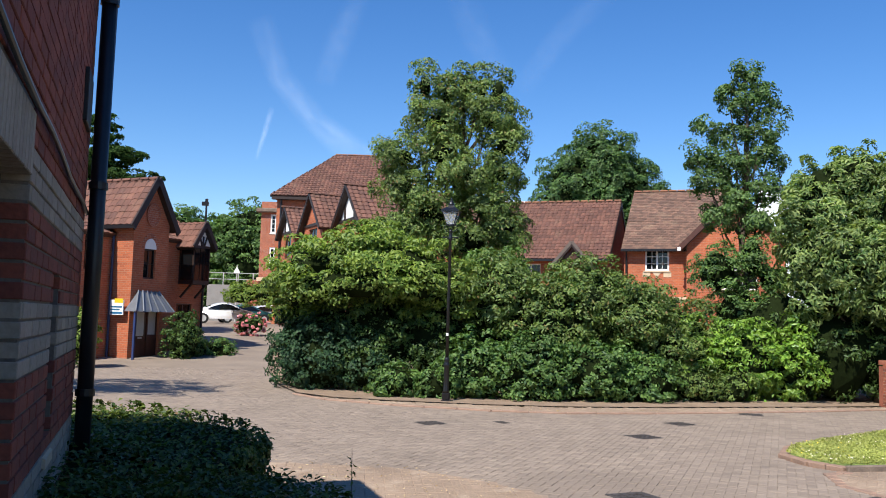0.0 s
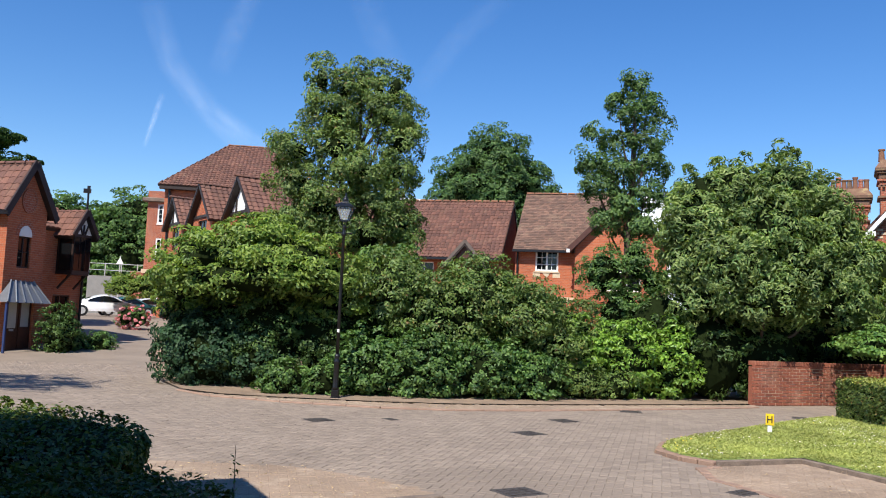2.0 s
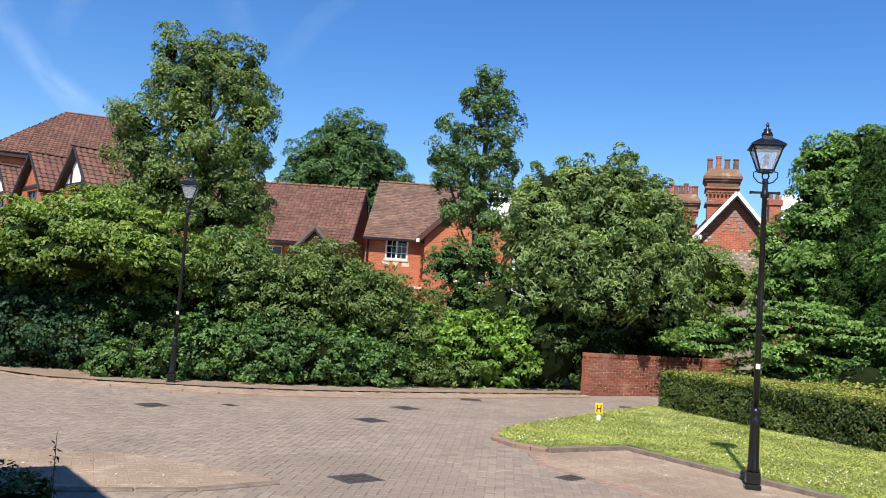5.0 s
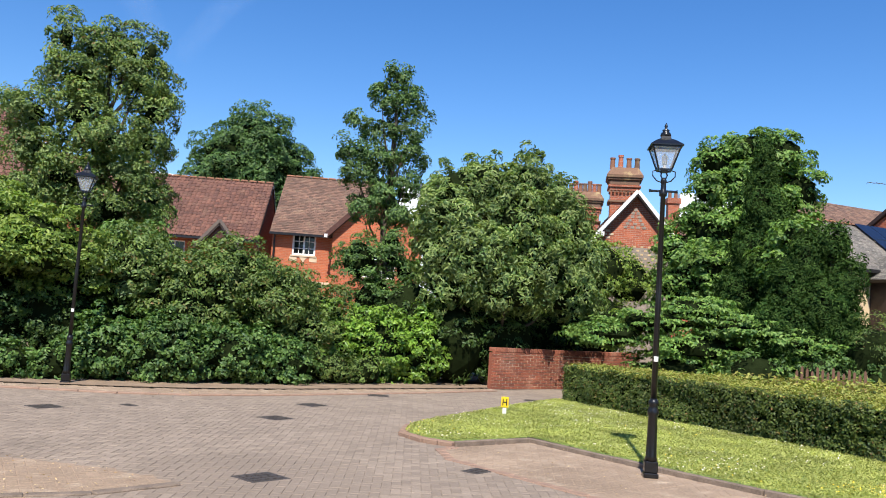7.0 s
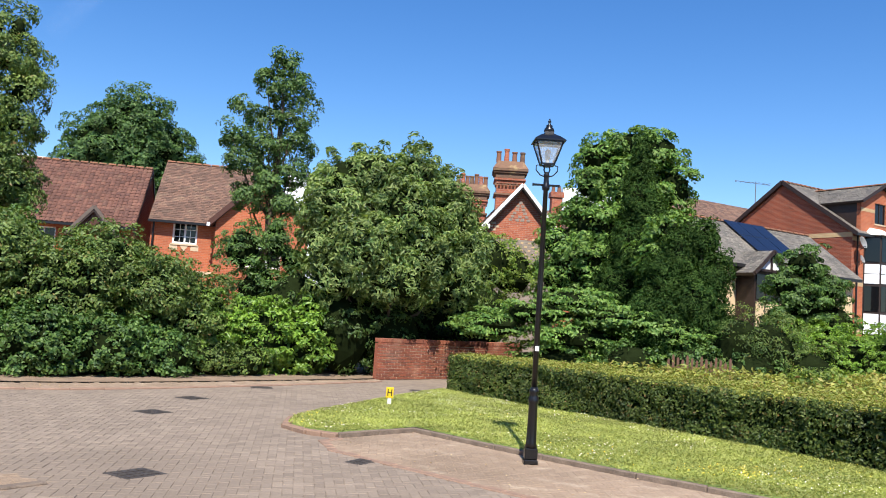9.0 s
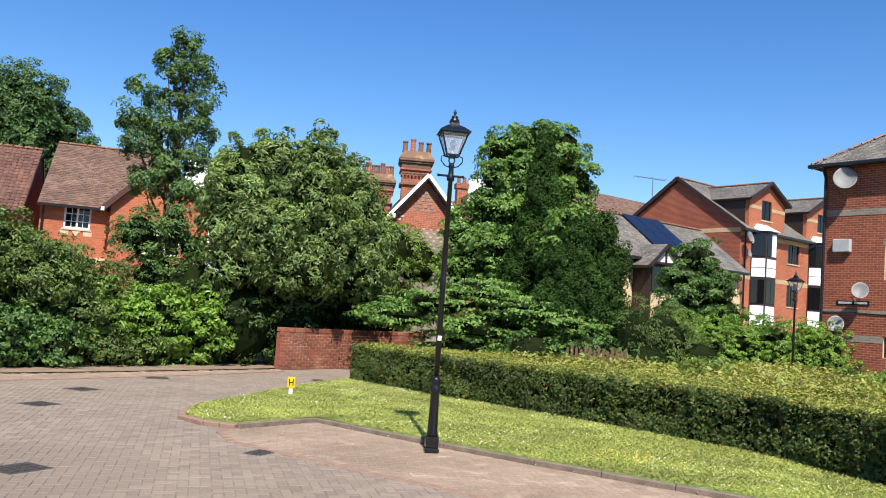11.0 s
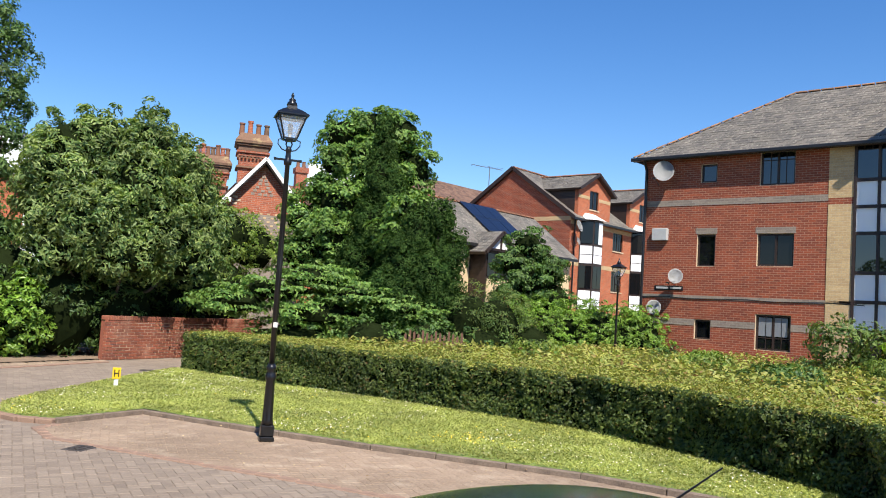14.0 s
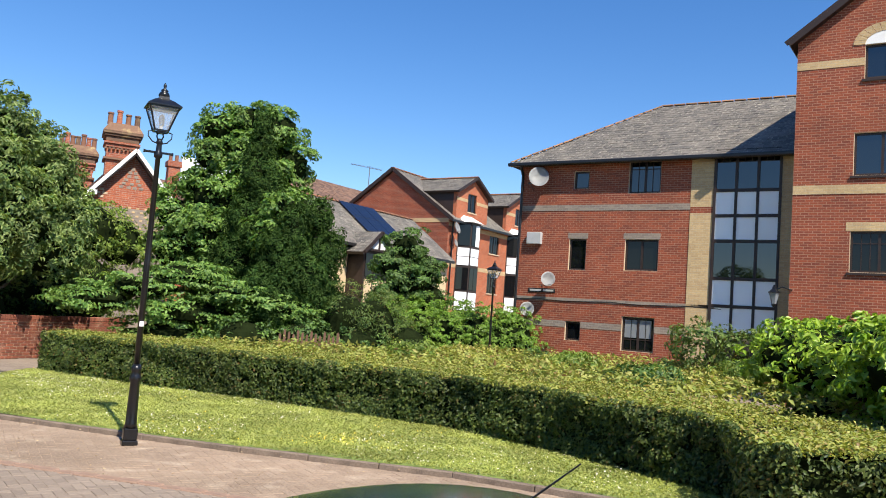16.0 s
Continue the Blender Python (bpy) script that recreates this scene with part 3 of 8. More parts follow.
def bricks_on(region, skip, w, l, angle, z, material, name, label, near, parent, seed, herring=True, limit=260):
    """Block paving in herringbone: those near a point are pieces of their own, the rest one joined part."""
    rg = np.random.default_rng(seed)
    P = np.array(region)
    lo, hi = P.min(0), P.max(0)
    mid, R = (lo + hi) / 2, np.linalg.norm(hi - lo) / 2 + 1
    ca, sa = math.cos(radians(angle)), math.sin(radians(angle))
    cells = []
    k = int(R / w) + 3
    # herringbone on a unit grid of w: blocks 2 x 1
    I, J = np.meshgrid(np.arange(-k, k), np.arange(-k, k))
    m = (I - J) % 4
    # m == 0 starts a block along x, m == 3 one along y
    hx, hy = (m == 0), (m == 3)
    a = np.stack([I[hx] + 1.0, J[hx] + 0.5], 1)
    b = np.stack([I[hy] + 0.5, J[hy] + 1.0], 1)
    cen = np.concatenate([a, b]) * w
    along = np.concatenate([np.ones(len(a), bool), np.zeros(len(b), bool)])
    W = np.stack([cen[:, 0] * ca - cen[:, 1] * sa, cen[:, 0] * sa + cen[:, 1] * ca], 1) + mid
    ok = inside_many(W, region)
    for s in skip:
        ok &= ~inside_many(W, s)
    W, along = W[ok], along[ok]
    g = 0.0025
    hw = np.where(along, w, w / 2) - g
    hh = np.where(along, w / 2, w) - g
    dz = rg.normal(0, 0.0011, len(W))
    order = np.argsort(((W - np.array(near)) ** 2).sum(1))
    single = np.zeros(len(W), bool)
    single[order[:limit]] = True
    ex, ey = np.array([ca, sa]), np.array([-sa, ca])
    idx = np.where(~single)[0]
    n = len(idx)
    v = np.zeros((n, 8, 3))
    for q, (sx, sy) in enumerate(((-1, -1), (1, -1), (1, 1), (-1, 1))):
        for lev, (ins, zz) in enumerate(((0.0, z - 0.004), (0.004, z))):
            p = W[idx] + (hw[idx] - ins)[:, None] * sx * ex + (hh[idx] - ins)[:, None] * sy * ey
            v[:, lev * 4 + q, :2] = p
            v[:, lev * 4 + q, 2] = zz + dz[idx] * lev * 0.8
    base = np.arange(n)[:, None] * 8
    quads = np.array([(4, 5, 6, 7), (0, 1, 5, 4), (1, 2, 6, 5), (2, 3, 7, 6), (3, 0, 4, 7)])
    f = (base[:, None, :] + quads[None]).reshape(-1, 4)
    v = v.reshape(-1, 3)
    v[:, 2] += np.clip((v[:, 1] - 26.0) * 0.055, 0, 1.1)
    raw("paving_blocks", v.tolist(), f.tolist(), material, parent, kind="stuff")
    me = {}
    for i in np.where(single)[0]:
        key = bool(along[i])
        if key not in me:
            bm = bmesh.new()
            a, b = (w - g, w / 2 - g) if key else (w / 2 - g, w - g)
            box(bm, -a, a, -b, b, -0.03, 0.0, 0.004)
            me[key] = bpy.data.meshes.new("paving_block")
            bm.to_mesh(me[key])
            bm.free()
            me[key].materials.append(material)
        o = new("paving_block", me[key])
        o.parent = parent
        o.matrix_basis = pose(W[i, 0], W[i, 1], z + dz[i], 0, 0, angle)


def kerb(name, pts, width, height, label, piece=0.9, drop=0.05, material=None):
    """Kerb stones end to end along a line, each a piece with its own edges."""
    ob = tagged(new(name), label, "kerb", kind="structure")
    for a, b in zip(pts, pts[1:]):
        a, b = Vector((*a, 0)), Vector((*b, 0))
        n = max(1, round((b - a).length / piece))
        for i in range(n):
            p, q = a.lerp(b, i / n), a.lerp(b, (i + 1) / n)
            d = (q - p)
            bm = bmesh.new()
            box(bm, 0.004, d.length - 0.004, -width / 2, width / 2, -drop, height + random.uniform(-0.006, 0.006), 0.012)
            s = part("kerbstone", bm, material or CONCRETE, ob)
            s.matrix_basis = pose(p.x, p.y, rise(p.y), 0, 0, math.degrees(math.atan2(d.y, d.x)))
    return ob


KERB_RED = mat("brown_kerb_block", (0.27, 0.175, 0.125), 0.9, spread=0.3, scale=4)
kerb("lawn_kerb", [(5.0, 10.58), (6.4, 10.97), (6.94, 8.6), (7.29, 7.31), (8.1, 4.9), (8.28, 3.0), (8.33, 0.0), (8.3, -6.0)], 0.075, 0.065, "weathered concrete edging kerb along the lawn")
kerb("lawn_tip_kerb", [(5.0, 10.58), (4.72, 10.95), (4.63, 11.55), (4.97, 12.22), (5.72, 12.98), (6.7, 13.8), (8.17, 15.04), (9.57, 16.12)], 0.14, 0.055, "worn brown kerb round the lawn's rounded tip", 0.25, material=KERB_RED)
kerb("bed_kerb", [(-3.15, 18.6), (-2.3, 17.5), (-0.9, 16.8), (1.0, 16.25), (2.4, 16.2), (4.2, 16.65), (6.05, 17.3), (8.2, 18.15), (10.0, 18.95)], 0.12, 0.03, "low worn kerb before the shrub bed", 0.6, material=KERB_RED)
kerb("strip_kerb", [(6.22, -2.0), (6.2, 2.5), (5.9, 4.6), (5.35, 6.6), (4.95, 7.95), (4.5, 9.6), (4.68, 10.35), (5.0, 10.5)], 0.13, 0.012, "flush row of brown kerb blocks along the paving strip", 0.22, material=KERB_RED)
kerb("apron_kerb", [(-3.2, 8.02), (-1.2, 8.02), (0.4, 8.07), (1.15, 8.4)], 0.12, 0.02, "flush concrete edging before the red paving", 0.6)


def turf():
    """The lawn: a slightly domed turf sheet with real grass blades, daisies and buttercups."""
    bm = bmesh.new()
    c = bm.faces.new([bm.verts.new((x, y, 0.05)) for x, y in LAWN])
    bmesh.ops.triangulate(bm, faces=[c])
    for _ in range(3):
        bmesh.ops.subdivide_edges(bm, edges=bm.edges, cuts=1)
    for v in bm.verts:
        v.co.z = 0.055 + 0.03 * noise.noise(v.co * 0.7)
    ob = part("lawn", bm, TURF, None, "mown lawn with daisies and buttercups")
    return tagged(ob, "sunlit mown lawn speckled with daisies and buttercups", "lawn", kind="structure")


lawn = turf()


def scatter(region, n, seed, bias=None):
    rg = np.random.default_rng(seed)
    P = np.array(region)
    lo, hi = P.min(0), P.max(0)
    q = rg.uniform(lo, hi, (n, 2))
    return q[inside_many(q, region)]


def blades():
    G = leaf_mat("grass_blade", (0.24, 0.29, 0.07), (0.40, 0.425, 0.148), through=0.3)
    W = leaf_mat("daisy_petal", (0.75, 0.74, 0.68), (0.85, 0.83, 0.76), through=0.1)
    Y = leaf_mat("buttercup_petal", (0.75, 0.52, 0.02), (0.85, 0.62, 0.05), through=0.1)
    rg = np.random.default_rng(5)
    q = scatter(LAWN, 430000, 11)
    pos = np.concatenate([q, np.full((len(q), 1), 0.075)], 1)
    pos[:, 2] += rg.uniform(0, 0.03, len(q))
    nrm = rg.normal(size=(len(q), 3)) * np.array([0.8, 0.8, 0.3]) + np.array([0, -0.2, 0.9])
    leaf_mesh("grass", pos, nrm, 0.038, G, None, 0.3, "short grass blades of the lawn", "stuff", 12)["category"] = "grass"
    q = scatter(LAWN, 6000, 13)
    v = np.array([noise.noise(Vector((x * 0.6, y * 0.6, 3))) for x, y in q])
    q = q[v > 0.02]
    pos = np.concatenate([q, np.full((len(q), 1), 0.115)], 1)
    nrm = np.tile([-0.1, -0.5, 1.0], (len(q), 1)) + rg.normal(size=(len(q), 3)) * 0.3
    leaf_mesh("daisies", pos, nrm, 0.017, W, None, 0.95, "white daisies in the lawn", "stuff", 14)["category"] = "flowers"
    q = scatter(LAWN, 1500, 15)
    v = np.array([noise.noise(Vector((x * 0.5, y * 0.5, 9))) for x, y in q])
    q = q[v > 0.16]
    extra = rg.normal(size=(110, 2)) * np.array([0.35, 0.25]) + np.array([8.6, 6.9])
    q = np.concatenate([q, extra])
    pos = np.concatenate([q, np.full((len(q), 1), 0.12)], 1)
    nrm = np.tile([-0.1, -0.5, 1.0], (len(q), 1)) + rg.normal(size=(len(q), 3)) * 0.3
    leaf_mesh("buttercups", pos, nrm, 0.017, Y, None, 0.9, "yellow buttercups in the lawn", "stuff", 16)["category"] = "flowers"


blades()
bed = raw("shrub_bed_soil", [(x, y, 0.03 + rise(y)) for x, y in BED], [tuple(range(len(BED)))], SOIL)
tagged(bed, "dry leaf-strewn soil under the shrubs", "soil", kind="structure")

# ---- block of flats with dishes ----
def dish(x, y, z, bearing, r, label):
    d = thing("satellite_dish", x, y, z, bearing, label, "satellite dish", "dishes on the flats")
    bm = bmesh.new()
    rings = []
    for k in range(6):
        rr = r * k / 5
        rings.append([bm.verts.new((rr * math.cos(2 * math.pi * i / 20), -0.42 - 0.0 + 0.32 * (rr * rr) / r - 0.32 * r * 0.0 - 0.16 * r, rr * 1.08 * math.sin(2 * math.pi * i / 20))) for i in range(20)] if k else [bm.verts.new((0, -0.42 - 0.16 * r, 0))])
    # the bowl opens away from the wall
    for k in range(1, 5):
        for i in range(20):
            j = (i + 1) % 20
            bm.faces.new((rings[k][i], rings[k][j], rings[k + 1][j], rings[k + 1][i]))
    for i in range(20):
        bm.faces.new((rings[0][0], rings[1][i], rings[1][(i + 1) % 20]))
    for v in bm.verts:
        v.co.y = -0.35 - (v.co.y + 0.42 + 0.16 * r)
    bmesh.ops.solidify(bm, geom=bm.faces[:], thickness=0.012)
    b = part("bowl", bm, DISH, d, smooth=True)
    b.matrix_basis = pose(0, 0, 0, -18, 0, 26)
    bm = bmesh.new()
    tube(bm, [(0, 0.0, -0.1), (0, -0.2, -0.1), (0, -0.33, 0.0)], 0.022)
    part("bracket", bm, BLACK, d)
    bm = bmesh.new()
    tube(bm, [(0, -0.34, -r * 0.95), (0.02, -0.34 - r * 0.95, -r * 0.45)], 0.012)
    box(bm, -0.03, 0.07, -0.4 - r, -0.3 - r, -r * 0.5, -r * 0.38)
    part("feed_arm", bm, BLACK, d)
    return d


def flats():
    """Three-storey brick flats: local x runs along the face to the right, the face at y = 0."""
    Y0 = 14.27
    f = thing("block_of_flats", 27.0, Y0, 0.0, 90, "three-storey red brick flats with grey slate roof and dark windows", "building")

    def lx(b):
        b -= 0.02 * (b - 64)
        return Y0 - 27.0 / math.tan(radians(b))

    def hz(b, el):
        return 1.7 + 27.0 / math.sin(radians(b)) * math.tan(radians(el * 0.99))
    E = 7.62
    yl, gl, gr = lx(73.54), lx(75.07), lx(79.13)
    wins = [(lx(65.7), lx(66.75), hz(66.2, 9.5), hz(66.2, 10.72), 1), (lx(69.4), lx(71.55), hz(70.5, 9.4), hz(70.5, 11.72), 2),
            (lx(65.61), lx(66.8), hz(66.2, 4.0), hz(66.2, 6.15), 1), (lx(69.36), lx(71.6), hz(70.5, 4.2), hz(70.5, 6.33), 2),
            (lx(65.65), lx(66.7), hz(66.2, -0.76), hz(66.2, 0.55), 1), (lx(69.42), lx(71.58), hz(70.5, -1.2), hz(70.5, 1.12), 2)]
    holes = [w[:4] for w in wins]
    wall("wall", f, 0, yl, -0.5, E, 0, 0.3, holes, RED, "red brick front")
    for i, (a, b, c, d, n) in enumerate(wins):
        bars = [("h", 0.7), ("v", 0.5)] if i == 1 else ([("h", 0.35), ("v", 0.5)] if i == 5 else [])
        window(f, a, b, c, d, 0, DARKWOOD, n, bars, deep=0.09, wide=0.07, glass=GLASS_BAY if i in (0, 1) else GLASS)
        if i == 5:
            for q in range(2):
                xa = a + 0.09 + q * (b - a - 0.14) / 2
                part("net_curtain", boxes((xa, xa + (b - a) / 2 - 0.15, 0.1, 0.112, c + 0.4 * (d - c), d - 0.1)), GLASS_NET, f, "pale net curtain behind glass")
        part("window_reveal", ring(a, b, c, d, 0.014, 0.02, 0.085), STONE, f, "pale mastic reveal")
        if i in (2, 3):
            part("lintel", boxes((a - 0.05, b + 0.05, -0.006, 0.1, d, d + 0.2)), GREYB, f, "grey brick lintel")
    # grey string courses, broken by the openings
    for z0, z1 in ((hz(66, 8.02), hz(66, 8.42)),):
        part("string_course", boxes((0.0, yl, -0.012, 0.05, z0, z1)), GREYB, f, "grey brick band")
    zc = hz(66, 2.05)
    part("string_course", boxes((0.0, yl + 0.9, -0.02, 0.05, zc - 0.09, zc + 0.02)), GREYB, f, "grey brick band")
    part("cable", tube(bmesh.new(), [(0.1 + i * 0.9, -0.02, zc - 0.07 + 0.025 * math.sin(i * 2.1)) for i in range(9)], 0.012), PIPE, f)
    zb = hz(66, 0.35)
    for a, b in ((0, wins[4][0]), (wins[4][1], wins[5][0]), (wins[5][1], yl)):
        part("string_course", boxes((a, b, -0.012, 0.05, zb - 0.12, zb + 0.1)), GREYB, f, "grey brick band")
    part("eaves_band", boxes((0.0, yl, -0.03, 0.05, E - 0.16, E)), GREYB, f, "grey brick band under the eaves")
    # buff brick pier and glazed stair bay
    part("buff_pier", boxes((yl, gl, -0.02, 0.3, -0.5, hz(74, 8.2)), (yl, gl, -0.02, 0.3, hz(74, 8.6), E)), BUFF, f, "buff brick pier")
    part("buff_pier", boxes((yl, gl, -0.015, 0.3, hz(74, 8.2), hz(74, 8.6))), RED, f, "red brick band in the pier")
    part("buff_pier", boxes((gr - 0.02, gr + 0.5, -0.02, 0.3, -0.5, E)), BUFF, f, "buff brick pier")
    zs = [-0.4, 0.55, hz(76.5, 0.4), hz(76.5, 2.2), hz(76.5, 4.0), hz(76.5, 6.45), hz(76.5, 8.1), hz(76.5, 9.75), hz(76.5, 12.3)]
    cols = [gl + (gr - gl) * k / 3 for k in range(4)]
    bay = part("glazed_bay", boxes(*[(c - 0.04, c + 0.04, -0.05, 0.08, -0.45, E) for c in cols], *[(gl, gr, -0.04, 0.07, z - 0.05, z + 0.05) for z in zs]), DARKWOOD, f, "dark framed stair bay")
    solid = {0, 2, 3, 5, 6}
    for r in range(len(zs) - 1):
        for c in range(3):
            bm = boxes((cols[c] + 0.04, cols[c + 1] - 0.04, 0.0, 0.03, zs[r] + 0.05, zs[r + 1] - 0.05))
            part("panel" if r in solid else "pane", bm, PANEL if r in solid else GLASS_BAY, bay, "white infill panel" if r in solid else "")
    zt = zs[-2] + (zs[-1] - zs[-2]) * 0.72
    part("glazing_bars", boxes((gl, gr, -0.012, 0.02, zt - 0.012, zt + 0.012), *[(cols[c] + (cols[c + 1] - cols[c]) * k, cols[c] + (cols[c + 1] - cols[c]) * k + 0.02, -0.012, 0.02, zt, zs[-1]) for c in range(3) for k in (0.33, 0.66)]), DARKWOOD, bay)
    # side wall, back and roof
    part("side_wall", boxes((0, 0.3, 0.3, 8.4, -0.5, E)), RED, f)
    part("back_wall", boxes((0, 22, 8.4, 8.7, -0.5, E)), RED, f)
    zr = 10.45
    e = -0.32
    tiles("roof", f, [(-0.35, e, E - 0.1), (gr + 0.55, e, E - 0.1), (gr + 0.55, 4.1, zr), (3.7, 4.1, zr)], SLATE, 0.3, 0.22, 0.004, 0.012, "grey slate slope with lichen")
    tiles("roof", f, [(-0.35, 9.0, E - 0.1), (-0.35, e, E - 0.1), (3.7, 4.1, zr), (3.7, 4.2, zr)], SLATE, 0.3, 0.22, 0.004, 0.012, "grey slate hip")
    poly_bm = bmesh.new()
    poly(poly_bm, [(-0.35, 9.0, E - 0.1), (3.7, 4.2, zr), (14, 4.2, zr), (14, 9.0, E - 0.1)], (0, 0, -0.1))
    part("roof_back", poly_bm, SLATE, f)
    ridge(f, (3.7, 4.12, zr + 0.05), (gr + 0.6, 4.12, zr + 0.05), RIDGE_GREY, 0.075)
    ridge(f, (-0.35, e, E - 0.05), (3.7, 4.12, zr + 0.05), RIDGE_GREY, 0.07)
    part("gutter", boxes((-0.4, gr + 0.5, e - 0.1, e + 0.02, E - 0.2, E - 0.08), bevel=0.02), PIPE, f)
    part("downpipe", tube(bmesh.new(), [(0.08, -0.3, E - 0.15), (0.08, -0.08, E - 0.5), (0.08, -0.08, -0.4)], 0.05), PIPE, f)
    # gabled front that stands forward
    p = 1.5
    bx0 = Y0 - (27 - p) / math.tan(radians(79.53))

    def bl(b):
        b -= 0.02 * (b - 64)
        return Y0 - (27 - p) / math.tan(radians(b))

    def bz(b, el):
        return 1.7 + (27 - p) / math.sin(radians(b)) * math.tan(radians(el * 0.985))
    bx1 = bx0 + 6.4
    ze = bz(79.8, 19.3)
    bw = [(bl(83.31), bl(86.6), bz(84, 10.75), bz(84, 13.4)), (bl(83.25), bl(86.6), bz(84, 4.75), bz(84, 7.35)), (bl(83.8), bl(86.4), bz(84, 16.6), bz(84, 18.65))]
    wall("wall", f, bx0, bx1, -0.5, ze, -p, 0.3, bw, RED, "red brick gabled front")
    for k, (a, b, c, d) in enumerate(bw):
        window(f, a, b, c, d, -p, DARKWOOD, 2, [("h", 0.7), ("v", 0.33), ("v", 0.66)] if k == 1 else [], sill=DARKWOOD, glass=GLASS if k == 1 else GLASS_BAY, wide=0.07)
        part("window_reveal", ring(a, b, c, d, 0.014, -p + 0.015, -p + 0.065), STONE, f, "pale mastic reveal")
    part("lintel", boxes((bw[1][0] - 0.1, bw[1][1] + 0.1, -p - 0.008, -p + 0.1, bw[1][3], bw[1][3] + 0.24)), BUFF, f, "buff brick lintel")
    zb = bz(80, 9.55)
    part("string_course", boxes((bx0, bx1, -p - 0.014, -p + 0.05, zb, zb + 0.26)), BUFF, f, "buff brick band")
    zb = bz(84, 18.0)
    part("string_course", boxes((bx0, bw[2][0], -p - 0.014, -p + 0.05, zb - 0.27, zb - 0.05)), BUFF, f, "buff brick band")
    cx, rr = (bw[2][0] + bw[2][1]) / 2, (bw[2][1] - bw[2][0]) / 2
    bm = bmesh.new()
    ang = [math.pi * i / 12 for i in range(13)]
    poly(bm, [(cx + rr * math.cos(t), -p - 0.012, bw[2][3] + rr * 0.62 * math.sin(t)) for t in ang], (0, 0.06, 0))
    part("arch_panel", bm, WHITE, f, "white lunette over the window")
    for i in range(12):
        bm = bmesh.new()
        q = [(cx + r * math.cos(t), -p - 0.02, bw[2][3] + r * (0.62 if r == rr else 0.7) * math.sin(t)) for t, r in ((ang[i] + 0.01, rr), (ang[i + 1] - 0.01, rr), (ang[i + 1] - 0.01, rr + 0.3), (ang[i] + 0.01, rr + 0.3))]
        poly(bm, q, (0, 0.1, 0))
        part("voussoir", bm, BUFF, f)
    part("side_wall", boxes((bx0 + 0.002, bx0 + 0.3, -p + 0.3, 8, -0.5, ze)), RED, f)
    part("side_wall", boxes((bx1 - 0.3, bx1 - 0.002, -p + 0.3, 8, -0.5, ze)), RED, f)
    zt = ze + 3.2 * 0.75
    xm = (bx0 + bx1) / 2
    bm = bmesh.new()
    poly(bm, [(bx0, -p, ze), (bx1, -p, ze), (xm, -p, zt)], (0, 0.3, 0))
    part("gable", bm, RED, f)
    tiles("roof", f, [(bx0 - 0.25, 7, ze - 0.2), (bx0 - 0.25, -p - 0.25, ze - 0.2), (xm, -p - 0.25, zt), (xm, 7, zt)], SLATE, 0.3, 0.22, 0.004, 0.012)
    tiles("roof", f, [(bx1 + 0.25, -p - 0.25, ze - 0.2), (bx1 + 0.25, 7, ze - 0.2), (xm, 7, zt), (xm, -p - 0.25, zt)], SLATE, 0.3, 0.22, 0.004, 0.012)
    bm = bmesh.new()
    beam(bm, (bx0 - 0.3, -p - 0.22, ze - 0.22), (xm, -p - 0.22, zt + 0.02), 0.05, 0.13)
    beam(bm, (bx1 + 0.3, -p - 0.22, ze - 0.22), (xm, -p - 0.22, zt + 0.02), 0.05, 0.13)
    part("bargeboard", bm, DARKWOOD, f)
    # wall lantern, meter box, name plate
    ln = thing("wall_lantern", 27 - p, Y0 - bx0 + 0.02, bz(79.8, 3.2), 90, "grey metal wall lantern on a bracket", "lamp")
    bm = bmesh.new()
    tube(bm, [(0.12, -0.02, 0.12), (-0.15, -0.06, 0.2), (-0.34, -0.08, 0.1)], 0.02)
    part("bracket", bm, BLACK, ln)
    part("lantern_glass", lathe(bmesh.new(), [(0.065, -0.3), (0.14, 0.02)], 6, -0.36, -0.08), GLASS_NET, ln, "pale lantern glass")
    part("lantern_cap", lathe(bmesh.new(), [(0.17, 0.02), (0.17, 0.045), (0.06, 0.14), (0.05, 0.2), (0.02, 0.26)], 6, -0.36, -0.08), BLACK, ln)
    part("lantern_foot", lathe(bmesh.new(), [(0.03, -0.38), (0.075, -0.32), (0.075, -0.29)], 6, -0.36, -0.08), BLACK, ln)
    bxm = thing("meter_box", 27.0, Y0 - lx(63.3), hz(63.5, 5.6), 90, "grey metal service box on the brick wall", "box")
    part("case", boxes((-0.28, 0.28, -0.16, 0.0, 0.0, 0.42), bevel=0.015), DISH, bxm)
    npl = thing("name_plate", 27.0, Y0 - lx(63.95), hz(64, 2.35), 90, "black street name plate with pale lettering bars", "sign")
    part("plate", boxes((-0.52, 0.52, -0.02, 0.0, 0.0, 0.15)), PIPE, npl)
    part("lettering_bar", boxes((-0.46, -0.02, -0.026, -0.018, 0.045, 0.11), (0.06, 0.46, -0.026, -0.018, 0.045, 0.11)), DISH, npl)
    for b, el, r in ((63.3, 9.8, 0.36), (64.35, 3.0, 0.25), (63.05, 0.9, 0.25)):
        dish(26.98, Y0 - lx(b), hz(b, el), 90, r, "pale grey satellite dish bracketed to the brick wall")


flats()


